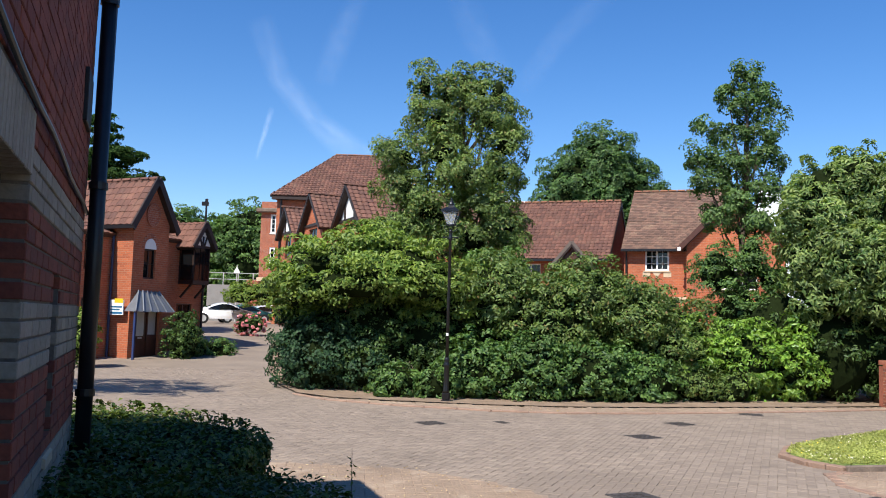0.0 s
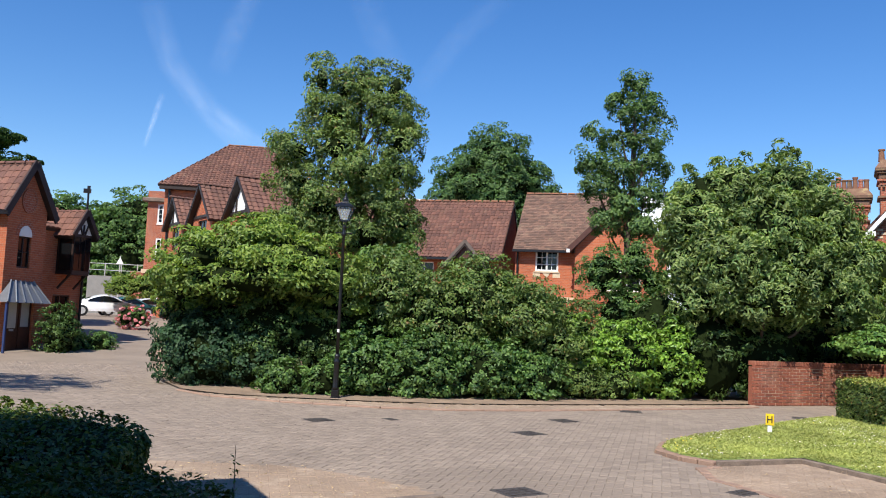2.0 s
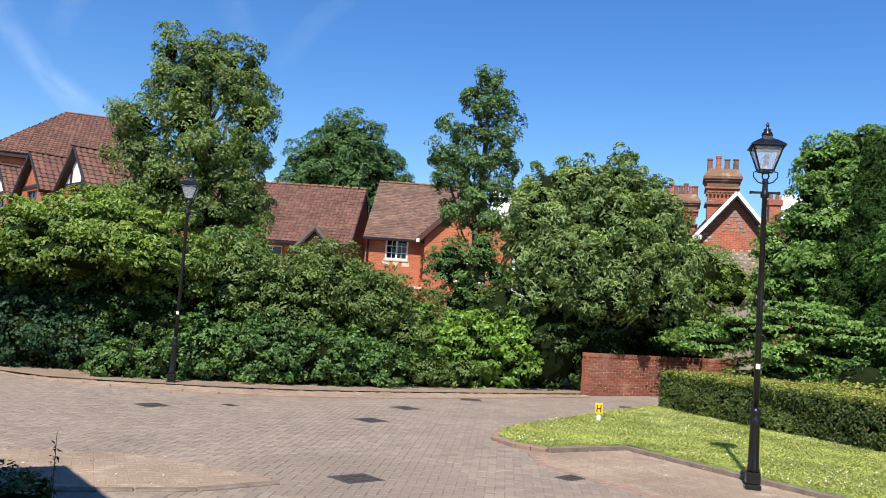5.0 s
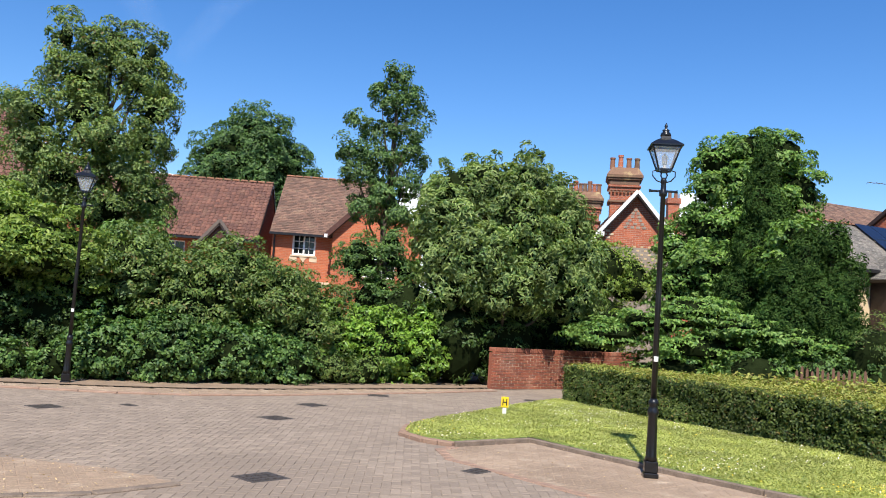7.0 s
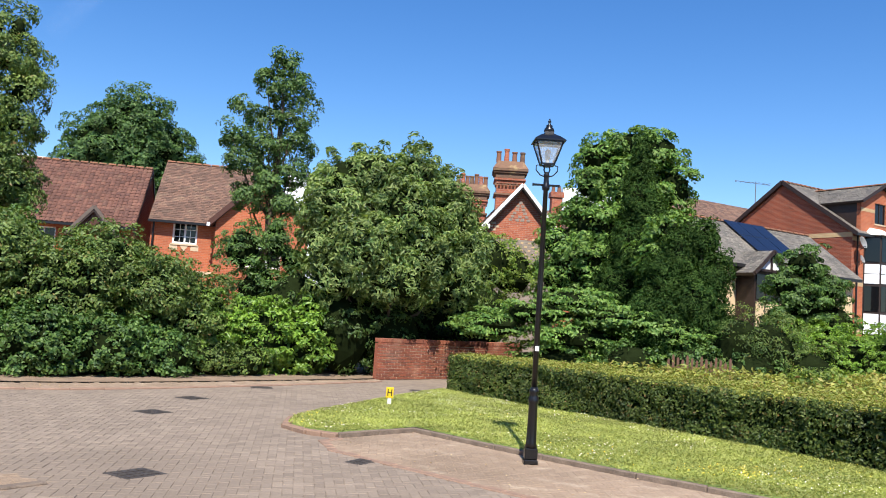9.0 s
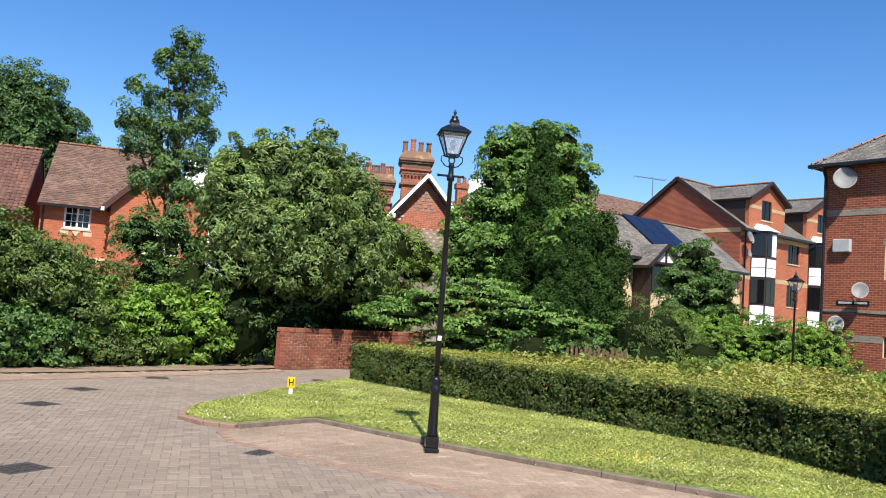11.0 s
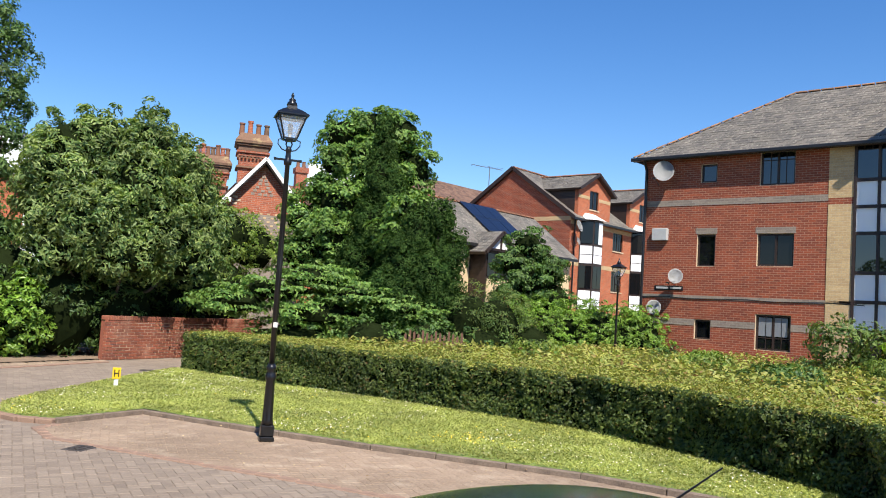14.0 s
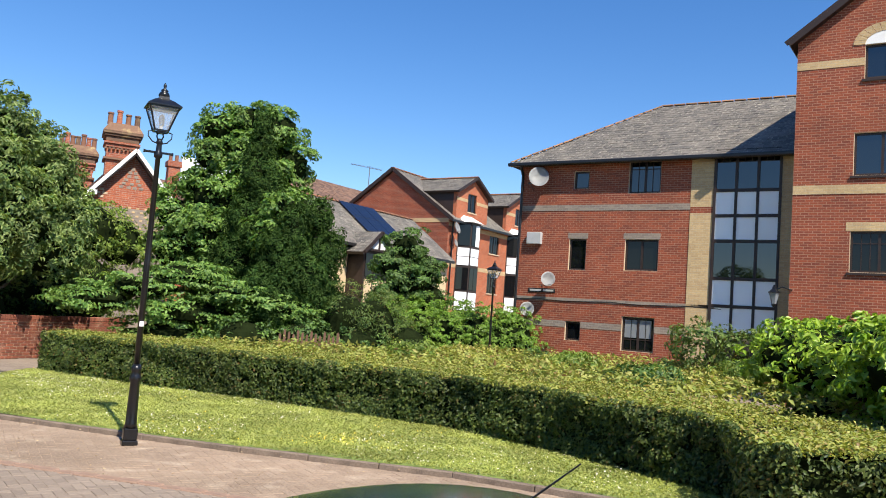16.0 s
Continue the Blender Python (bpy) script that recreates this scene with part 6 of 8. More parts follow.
    part("lamp_holder", lathe(bmesh.new(), [(0.02, 3.78), (0.02, 3.84), (0.03, 3.85), (0.034, 3.95), (0.012, 3.98)], 10), DISH, lan)
    return l


def lantern_glass():
    m = bpy.data.materials.new("lantern_glass")
    m.use_nodes = True
    t = m.node_tree
    g = t.nodes["Principled BSDF"]
    g.inputs["Base Color"].default_value = (0.75, 0.78, 0.8, 1)
    g.inputs["Roughness"].default_value = 0.25
    tr = t.nodes.new("ShaderNodeBsdfTransparent")
    mx = t.nodes.new("ShaderNodeMixShader")
    mx.inputs[0].default_value = 0.2
    t.links.new(tr.outputs[0], mx.inputs[1])
    t.links.new(g.outputs[0], mx.inputs[2])
    t.links.new(mx.outputs[0], t.nodes["Material Output"].inputs["Surface"])
    return m


street_lamp(6.55, 8.37, 30, "black cast iron street lamp with glazed lantern beside the lawn")
street_lamp(0.14, 17.75, 10, "black cast iron street lamp among the shrubs")


def far_lamp(b, d, z, H, label):
    l = copy_thing(LAMP, pose(*at(b, d), z))
    return tagged(l, label)


LAMP = bpy.data.objects["street_lamp"]
far_lamp(60.68, 27.3, -0.55, 4.3, "black cast iron street lamp before the far hedge")


# ---- hydrant post ----
def hydrant():
    h = thing("hydrant_post", 7.35, 13.55, 0.06, 28, "short white hydrant post with a yellow plate lettered H", "sign")
    part("post", boxes((-0.035, 0.035, -0.026, 0.026, -0.03, 0.2), bevel=0.01), WHITE, h)
    p = part("plate", boxes((-0.066, 0.066, -0.04, -0.028, 0.15, 0.34), bevel=0.004), YELLOW, h, "yellow plate with black H")
    part("letter_h", boxes((-0.042, -0.024, -0.046, -0.039, 0.185, 0.305), (0.024, 0.042, -0.046, -0.039, 0.185, 0.305), (-0.024, 0.024, -0.046, -0.039, 0.236, 0.254)), INK, p)


hydrant()


# ---- covers in the paving ----
def cover(x, y, w, l, turn, z=0.004):
    c = thing("inspection_cover", x, y, z, turn, "dark cast iron cover set in the paving", "manhole cover", "covers in the court")
    part("frame", boxes((-w / 2, w / 2, -l / 2, l / 2, -0.03, 0.0), bevel=0.004), IRON, c)
    n = max(2, int(w / 0.11))
    m = max(2, int(l / 0.11))
    bm = bmesh.new()
    for i in range(n):
        for j in range(m):
            x0, y0 = -w / 2 + 0.04 + i * (w - 0.08) / n, -l / 2 + 0.04 + j * (l - 0.08) / m
            box(bm, x0 + 0.01, x0 + (w - 0.08) / n - 0.01, y0 + 0.01, y0 + (l - 0.08) / m - 0.01, -0.002, 0.006)
    part("tread", bm, IRON, c, kind="stuff")


for x, y, w, l, r in ((3.16, 13.25, 0.44, 0.44, -30), (1.98, 8.68, 0.46, 0.39, -24), (-0.13, 14.18, 0.44, 0.42, -30), (4.25, 15.11, 0.44, 0.44, -28), (1.08, 14.56, 0.2, 0.3, -30), (4.5, 8.87, 0.34, 0.24, -30), (6.23, 17.1, 0.45, 0.4, 15), (9.9, 16.9, 0.4, 0.4, 30)):
    cover(x, y, w, l, r)


# ---- garden wall of the drive's end ----
def garden_wall():
    a, b = Vector((10.2, 19.48)), Vector((13.1, 20.35))
    d = b - a
    ang = math.degrees(math.atan2(d.y, d.x))
    w = thing("garden_wall", a.x, a.y, 0, -ang, "red brick garden wall with worn pale patches", "wall", kind="structure")
    L, H = d.length + 3.0, 1.02
    WALLB = piece_mat("garden_brick", (0.30, 0.098, 0.056), (0.185, 0.066, 0.042), island=False, spread=0.35, patch=0.6, patch_color=(0.38, 0.21, 0.14), patch_scale=1.6)
    part("mortar_bed", boxes((0.008, L, 0.008, 0.207, 0, H - 0.08)), STONE, w)
    me = {}
    for r in range(13):
        x = 0.0 if r % 2 == 0 else -0.1125
        while x < L:
            x0, x1 = max(x, 0), x + 0.215
            k = round(x1 - x0, 3)
            if k not in me:
                bm = boxes((0, k, 0, 0.1025, 0, 0.065), bevel=0.004)
                me[k] = bpy.data.meshes.new("brick")
                bm.to_mesh(me[k])
                bm.free()
                me[k].materials.append(WALLB)
            o = new("brick", me[k])
            o.parent = w
            o.matrix_basis = pose(x0, random.uniform(-0.003, 0.003), r * 0.075 + 0.005)
            x += 0.225
    x = 0.0
    while x < L:
        o = part("coping_brick", boxes((x, x + 0.067, -0.012, 0.227, H - 0.055, H + 0.05), bevel=0.006), WALLB, w)
        x += 0.077
    part("end_face", boxes((0.0, 0.1, 0.104, 0.215, 0, H - 0.08)), WALLB, w)


garden_wall()


# ---- the near building's corner ----
def near_corner():
    # wall line runs from beside the camera to the corner downpipe
    c = Vector((-2.572, 6.1))
    bear = -19.5
    H = 4.2
    n = thing("near_building", c.x, c.y, 0, bear + 90 - 180 + 0, "shaded brick building corner with pale bands and a black downpipe", "building")
    # local x runs from the corner back towards the camera, outside is local +y
    n.matrix_world = Matrix.Translation((c.x, c.y, 0)) @ Matrix(((-math.sin(radians(bear)), math.cos(radians(bear)), 0, 0), (-math.cos(radians(bear)), -math.sin(radians(bear)), 0, 0), (0, 0, 1, 0), (0, 0, 0, 1)))
    NB = piece_mat("shaded_red_brick", (0.27, 0.075, 0.045), (0.17, 0.05, 0.035), island=False, spread=0.25)
    NP = piece_mat("pale_grey_brick", (0.36, 0.31, 0.24), (0.27, 0.23, 0.18), island=False, spread=0.2)
    # mortar body with the window openings; y = 0 is the outside face
    slit, win = (1.48, 1.83, 1.05, 1.88), (2.95, 5.2, 0.4, 2.2)
    holes = [slit, win]
    wide = [(q[0] - 0.006, q[1] + 0.006, q[2] - 0.006, q[3] + 0.006) for q in holes]
    wall("wall", n, 0.0, 7.5, 0, H, -0.28, 0.274, wide, mat("lime_mortar", (0.15, 0.125, 0.10), 0.95), "brick wall in shade")
    me, rest = {}, {True: bmesh.new(), False: bmesh.new()}
    singles = 0
    for r in range(int(H / 0.075)):
        z = r * 0.075
        x = 0.0 if r % 2 == 0 else -0.1125
        pale = (28 <= r <= 30) or (19 <= r <= 22) or (9 <= r <= 12)
        while x < 4.5:
            x0, x1 = max(x, 0.0), x + 0.215
            seg = [(x0, x1)]
            for a, b, c_, d_ in holes:
                if c_ - 0.03 < z + 0.03 < d_ + (0.26 if a == win[0] else 0.0):
                    seg = [q for g in seg for q in ((g[0], min(g[1], a)), (max(g[0], b), g[1])) if q[1] - q[0] > 0.02]
            for a, b in seg:
                k = (round(b - a, 2), pale)
                if 1.0 < z < 2.75 and x > 0.6 and singles < 300:
                    singles += 1
                    if k not in me:
                        bm = boxes((0, k[0], -0.215, 0.0, 0, 0.065), bevel=0.004)
                        me[k] = bpy.data.meshes.new("brick")
                        bm.to_mesh(me[k])
                        bm.free()
                        me[k].materials.append(NP if pale else NB)
                    o = new("brick", me[k])
                    o.parent = n
                    o.matrix_basis = pose(a, 0.004 + random.uniform(-0.002, 0.002), z + 0.005)
                else:
                    j = 0.004 + random.uniform(-0.002, 0.002)
                    box(rest[pale], a, b, -0.215, j, z + 0.005, z + 0.07)
            x += 0.225
    part("brickwork", rest[False], piece_mat("far_red_brick", (0.27, 0.075, 0.045), (0.17, 0.05, 0.035), spread=0.25), n, kind="stuff")
    part("brickwork", rest[True], piece_mat("far_pale_brick", (0.36, 0.31, 0.24), (0.27, 0.23, 0.18), spread=0.2), n, "pale band bricks", kind="stuff")
    for i in range(22):
        part("soldier_brick", boxes((win[0] + 0.005 + i * 0.077, win[0] + 0.072 + i * 0.077, -0.215, 0.008, win[3] + 0.004, win[3] + 0.245), bevel=0.004), NP, n)
    part("slit_sill", poly(bmesh.new(), [(slit[0], -0.12, slit[2] - 0.02), (slit[0], 0.02, slit[2] - 0.1), (slit[1], 0.02, slit[2] - 0.1), (slit[1], -0.12, slit[2] - 0.02)], (0, 0, -0.05)), STONE, n)
    part("window_frame", boxes((win[0], win[0] + 0.06, -0.17, -0.10, win[2], win[3]), (win[1] - 0.06, win[1], -0.17, -0.10, win[2], win[3]), (win[0], win[1], -0.17, -0.10, win[3] - 0.07, win[3]), (win[0], win[1], -0.17, -0.10, win[2], win[2] + 0.07), (3.6, 3.66, -0.174, -0.096, win[2], win[3])), DARKWOOD, n)
    part("pane", boxes((win[0] + 0.06, win[1] - 0.06, -0.14, -0.13, win[2] + 0.07, win[3] - 0.07)), GLASS, n)
    part("pane", boxes((slit[0], slit[1], -0.2, -0.19, slit[2], slit[3])), GLASS, n)
    part("cable", tube(bmesh.new(), [(0.1 + 0.5 * i, 0.025, 2.37 + 0.016 * i + 0.012 * math.sin(i * 1.7)) for i in range(10)], 0.012), PIPE, n, "black cable clipped along the wall")
    part("wall_plate", boxes((0.35, 0.75, 0.0, 0.03, 2.9, 3.25), bevel=0.005), INK, n, "small dark wall plate")
    part("downpipe", tube(bmesh.new(), [(0.07, 0.085, H - 0.1), (0.07, 0.085, 0.05)], 0.055, 14), PIPE, n, "black plastic downpipe", smooth=True)
    for z in (2.55, 1.1, 3.9):
        part("pipe_clip", lathe(bmesh.new(), [(0.066, z), (0.066, z + 0.05)], 14, 0.07, 0.085), PIPE, n)
    part("cable", tube(bmesh.new(), [(-0.02, 0.05, H - 0.1), (-0.015, 0.04, 2.4), (-0.02, 0.05, 0.1)], 0.01), PIPE, n)
    # the rest of the block, which closes the place behind the camera
    part("end_wall", boxes((0.0, 0.28, -9.0, -0.282, 0, H)), RED, n)
    part("rear_wall", boxes((7.2, 7.5, -9.0, -0.282, 0, H)), RED, n)
    part("roof_slab", boxes((-0.02, 7.6, -9.0, 0.0, H, H + 0.12)), TILE, n)


near_corner()


# ---- parked cars ----
def car(name, x, y, z, bearing, paint, label, hatch=True):
    c = thing(name, x, y, z, bearing, label, "car")
    P = mat(name + "_paint", paint, 0.18, metal=0.1, spread=0.04, bump=0.0, spec=0.6)
    # side outline from front (y+) to back, lofted over a few widths
    prof = [(-1.85, 0.3), (-1.9, 0.6), (-1.8, 0.82), (-1.15, 0.95), (-0.85, 1.06), (-0.55, 1.18), (-0.28, 1.25), (0.0, 1.28), (0.28, 1.255), (0.6, 1.16), (1.1, 0.88), (1.65, 0.78), (1.88, 0.62), (1.9, 0.3)]
    for _ in range(2):
        cut = [prof[0]]
        for (y0, z0), (y1, z1) in zip(prof, prof[1:]):
            cut += [(0.75 * y0 + 0.25 * y1, 0.75 * z0 + 0.25 * z1), (0.25 * y0 + 0.75 * y1, 0.25 * z0 + 0.75 * z1)]
        prof = cut + [prof[-1]]

    def skin(f, yy, zz, out=0.0):
        k = max(0.0, zz - 0.85) * 0.38
        round_end = 0.16 * max(0.0, abs(yy) - 1.3) ** 1.3
        return Vector((f * (0.86 - k - round_end) * (1 + out), yy * (1 + out), (zz - 0.05 * f * f * (zz > 0.6)) * (1 + out)))
    bm = bmesh.new()
    rows = [[bm.verts.new(skin(f, *p)) for p in prof] for f in (-1.0, -0.95, -0.8, -0.5, -0.2, 0.2, 0.5, 0.8, 0.95, 1.0)]
    for p_, q_ in zip(rows, rows[1:]):
        for i in range(len(prof) - 1):
            bm.faces.new((p_[i], p_[i + 1], q_[i + 1], q_[i]))
    bm.faces.new(rows[0][::-1])
    bm.faces.new(rows[-1])
    body = part("body", bm, P, c, smooth=True)
    for nm, lo, hi, sign in (("windscreen", 0.93, 1.17, 1), ("rear_window", 0.97, 1.12, -1)):
        pts = [p for p in prof if lo <= p[1] <= hi and p[0] * sign > 0]
        bm = bmesh.new()
        g = [[bm.verts.new(skin(f, *p, 0.006)) for p in pts] for f in (-0.84, -0.5, 0.0, 0.5, 0.84)]
        for p_, q_ in zip(g, g[1:]):
            for i in range(len(pts) - 1):
                bm.faces.new((p_[i], p_[i + 1], q_[i + 1], q_[i]))
        part(nm, bm, GLASS, body, smooth=True)
    for sg in (-1, 1):
        pts = [p for p in prof if p[1] > 1.0 and -0.95 < p[0] < 0.95]
        bm = bmesh.new()
        bm.faces.new([bm.verts.new(skin(sg, yy * 0.94, zz - 0.06, 0.006)) for yy, zz in pts] + [bm.verts.new(skin(sg, yy, 0.9, 0.006)) for yy in (0.95, -0.95)])
        part("side_window", bm, GLASS, body)
        for yy in (-1.2, 1.2):
            w = part("wheel", lathe(bmesh.new(), [(0.2, -0.1), (0.31, -0.1), (0.32, 0), (0.31, 0.1), (0.2, 0.1)], 20), INK, c)
            w.matrix_basis = pose(sg * 0.78, yy, 0.315, 0, 90, 0)
            r = part("rim", lathe(bmesh.new(), [(0.05, -0.11), (0.19, -0.108), (0.2, 0), (0.19, 0.108), (0.05, 0.11)], 12), DISH, w)
    return c


green = car("green_car", *at(59.0, 1.95), 0, 149, (0.012, 0.035, 0.035), "dark green car parked beside the court")
inv = green.matrix_world.inverted()
part("aerial", tube(bmesh.new(), [inv @ Vector(p) for p in ((1.87, 1.03, 1.2), (1.91, 0.955, 1.295), (1.955, 0.845, 1.395))], [0.004, 0.003, 0.002], 6), PIPE, green, "thin black roof aerial")
car("white_car", *at(-14.5, 52.0), 1.08, 70, (0.75, 0.75, 0.76), "white car parked along the drive")
car("teal_car", *at(-13.2, 57.5), 1.08, 65, (0.03, 0.10, 0.11), "dark teal car parked along the drive")
car("silver_car", *at(-12.0, 59.0), 1.08, 60, (0.55, 0.57, 0.6), "silver car parked along the drive")

# ---- shrubs and trees ----
plant("large_shrub", "large rounded shrub with light green leaves at the bed's corner", "shrub", -1.95, 20.6,
      [(-0.7, -0.3, 2.85, 1.6, 1.6, 0.85), (0.9, -0.5, 2.8, 1.8, 1.6, 0.85), (0.1, 0.2, 3.25, 1.5, 1.4, 0.75), (-1.4, 0.2, 2.3, 0.9, 1.4, 0.75), (2.0, -0.2, 2.3, 1.1, 1.3, 0.75), (0, -1.2, 2.45, 2.0, 0.8, 0.45), (-1.0, -0.9, 2.3, 0.9, 0.7, 0.4), (1.4, -1.1, 2.4, 0.9, 0.7, 0.45)],
      L_LIGHT, 860, 64, 0.25, 0.105, 21, shrink=0.78, up=1.1, flat=0.5)
# the crown's own shade is painted here with a darker leaf
plant("shaded_undergrowth", "twiggy growth under the large shrub, shade put into its dark leaves", "shrub", -1.7, 20.2,
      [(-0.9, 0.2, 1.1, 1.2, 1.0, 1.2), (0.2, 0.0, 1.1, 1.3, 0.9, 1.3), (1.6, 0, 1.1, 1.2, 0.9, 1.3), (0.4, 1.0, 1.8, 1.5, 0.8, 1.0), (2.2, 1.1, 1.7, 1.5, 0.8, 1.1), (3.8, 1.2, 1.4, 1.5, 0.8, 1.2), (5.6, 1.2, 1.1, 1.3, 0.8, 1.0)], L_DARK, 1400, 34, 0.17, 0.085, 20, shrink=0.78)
plant("ivy_shrub", "ivy-covered lower shrub at the drive's corner, shade in its leaf colour", "shrub", -2.65, 20.0,
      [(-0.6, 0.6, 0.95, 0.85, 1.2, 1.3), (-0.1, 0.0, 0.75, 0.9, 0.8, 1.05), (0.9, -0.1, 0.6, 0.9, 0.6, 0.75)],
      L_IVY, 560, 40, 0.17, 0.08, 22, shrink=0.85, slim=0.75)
plant("low_shrub", "low bright green shrub at the lamp's foot", "shrub", -0.6, 18.5,
      [(-0.4, 0, 0.3, 0.7, 0.4, 0.45), (0.5, 0, 0.3, 0.6, 0.4, 0.45)], L_MID, 140, 30, 0.12, 0.09, 19, shrink=0.8)
plant("mixed_shrub", "broad mid-green shrub behind the street lamp", "shrub", 2.9, 20.3,
      [(-1.6, 0, 2.3, 1.2, 1.2, 1.1), (-0.4, -0.4, 1.7, 1.3, 1.1, 1.1), (0.6, 0.1, 2.35, 1.2, 1.2, 1.0), (1.6, -0.1, 1.8, 1.1, 1.1, 1.1), (2.3, -0.1, 1.1, 0.9, 1.0, 1.0), (0.3, -0.7, 2.3, 1.0, 0.6, 0.4), (1.5, -0.8, 1.8, 0.9, 0.5, 0.4), (2.9, 0.3, 1.3, 0.9, 0.9, 1.2)],
      L_OLIVE, 1050, 62, 0.24, 0.09, 23, shrink=0.78, up=0.9, flat=0.6)
plant("elder_bush", "light green elder between the lamp and the tree", "shrub", 1.2, 21.5,
      [(0, 0, 2.9, 0.9, 0.8, 0.8), (0.6, -0.2, 2.5, 0.8, 0.7, 0.7)], L_MID, 130, 46, 0.22, 0.13, 18, shrink=0.75, up=1.0, flat=0.5)
plant("low_shrub", "low clipped green shrub along the kerb", "shrub", 2.2, 18.8,
      [(-1.4, 0, 0.6, 0.9, 0.6, 0.8), (-0.2, -0.1, 0.65, 1.1, 0.65, 0.8), (1.2, 0.1, 0.6, 1.0, 0.65, 0.75), (2.4, 0.4, 0.45, 0.9, 0.7, 0.6)],
      L_MID, 800, 40, 0.15, 0.09, 24, shrink=0.85, slim=0.6, up=0.8)
plant("laurel_shrub", "bright light green laurel shrub in the bed", "shrub", 7.2, 20.5,
      [(-1.3, 0, 0.9, 1.0, 0.8, 1.2), (0.1, -0.1, 0.85, 1.1, 0.8, 1.1), (1.25, 0.0, 0.8, 0.9, 0.8, 1.15)],
      L_LAUREL, 520, 42, 0.18, 0.125, 25, shrink=0.78, slim=0.42, up=0.9, flat=0.6)
plant("brown_shrub", "small dry olive shrub at the bed's edge", "shrub", 5.9, 19.6,
      [(0, 0, 0.35, 0.7, 0.5, 0.5), (0.9, 0.1, 0.3, 0.5, 0.5, 0.45)], L_OLIVE, 130, 30, 0.13, 0.07, 17, shrink=0.8)
plant("ash_tree", "tall broad ash tree rising from the shrubs", "tree", 0.3, 23.4,
      [(-0.95, 0, 8.25, 0.36, 0.5, 0.72), (-0.3, 0, 7.95, 0.34, 0.5, 0.62), (0.15, 0, 8.3, 0.33, 0.5, 0.62), (0.62, 0, 8.2, 0.36, 0.5, 0.72), (1.1, 0, 8.15, 0.38, 0.5, 0.72), (0.95, 0, 7.35, 0.74, 0.9, 0.6), (-0.6, 0.1, 7.2, 0.8, 0.9, 0.62), (1.35, 0, 6.6, 0.6, 0.8, 0.5),
       (-1.55, 0, 6.2, 0.7, 0.9, 0.5), (-0.5, -0.3, 6.3, 0.74, 0.8, 0.62), (1.1, 0, 5.8, 0.76, 0.9, 0.55), (0.2, -0.3, 5.7, 0.9, 1, 0.6), (-1.5, 0.1, 5.3, 0.82, 0.9, 0.55), (0.81, 0, 4.9, 0.9, 1, 0.55), (-0.63, -0.2, 4.6, 0.9, 1, 0.6), (0.27, 0, 3.9, 1.39, 1.1, 0.75), (1.44, 0.2, 4.2, 0.66, 0.9, 0.55), (-1.44, 0, 4.1, 0.82, 0.9, 0.6)],
      L_ASH, 820, 88, 0.23, 0.1, 26, trunk_r=0.17, shrink=0.5, inner=0.45, slim=0.45, limbs=17, up=0.7, flat=0.9)
plant("narrow_ash_tree", "tall narrow ash tree with ivy on its trunk", "tree", 8.7, 24.4,
      [(0.03, 0, 9.1, 0.3, 0.35, 0.42), (-0.45, 0, 8.5, 0.36, 0.4, 0.32), (0.5, 0, 8.5, 0.42, 0.45, 0.34), (0.95, 0, 8.05, 0.3, 0.35, 0.24), (0.05, 0, 8.1, 0.5, 0.5, 0.4), (-1.05, 0, 7.55, 0.42, 0.45, 0.32), (0.5, 0, 7.4, 0.5, 0.55, 0.36), (-0.35, 0, 7.3, 0.5, 0.55, 0.4),
       (-1.35, 0, 6.55, 0.48, 0.5, 0.36), (0.72, 0, 6.6, 0.5, 0.5, 0.34), (-0.4, 0, 6.4, 0.55, 0.6, 0.4), (-1.0, 0, 5.8, 0.5, 0.55, 0.36), (0.6, 0, 5.75, 0.48, 0.5, 0.34), (-0.2, 0, 5.4, 0.5, 0.55, 0.4), (-0.75, 0, 4.9, 0.5, 0.5, 0.4), (0.35, 0, 4.8, 0.5, 0.5, 0.4)],
      L_ASH2, 330, 66, 0.22, 0.11, 27, trunk_r=0.12, dense=False, inner=0.35, slim=0.48, limbs=15, up=0.7, flat=0.85)
plant("ivy_elder", "dense ivy and elder round the ash trunk", "shrub", 8.6, 24.0,
      [(-0.8, 0, 3.3, 0.75, 0.7, 0.85), (0.2, 0, 3.7, 0.4, 0.5, 0.8), (0.75, 0, 3.1, 0.45, 0.6, 0.6), (-0.2, 0, 2.1, 0.95, 0.8, 1.0)], L_MID, 240, 44, 0.2, 0.1, 28, shrink=0.75, up=0.8)
plant("bay_willow_tree", "wide pale-leaved willow-like tree over the garden wall", "tree", 10.6, 20.5,
      [(-0.5, 0, 5.35, 0.9, 0.9, 1.0), (0.75, 0, 5.4, 1, 1, 1.1), (-1.35, 0, 5.2, 0.62, 0.8, 0.8), (1.6, 0, 5.2, 0.7, 0.8, 0.85), (-1.6, 0, 4.4, 0.85, 1, 0.94), (1.9, 0, 4.5, 0.95, 1, 1.0), (0.2, -0.4, 4.4, 1.3, 1.2, 1.08), (-1.7, 0, 3.5, 0.75, 1, 0.9), (2.5, 0, 3.6, 0.9, 1, 1.08), (-0.9, -0.6, 3.4, 1.2, 1.1, 0.94), (1, -0.6, 3.3, 1.3, 1.1, 0.94), (-1.5, -0.2, 2.6, 0.75, 0.9, 0.75), (0, -0.8, 2.6, 1.2, 1, 0.75), (2, -0.3, 2.7, 1.2, 1, 0.85)],
      L_WILLOW, 1500, 40, 0.19, 0.15, 29, trunk_r=0.16, shrink=0.75, slim=0.32, limbs=13, up=0.6, flat=1.0)
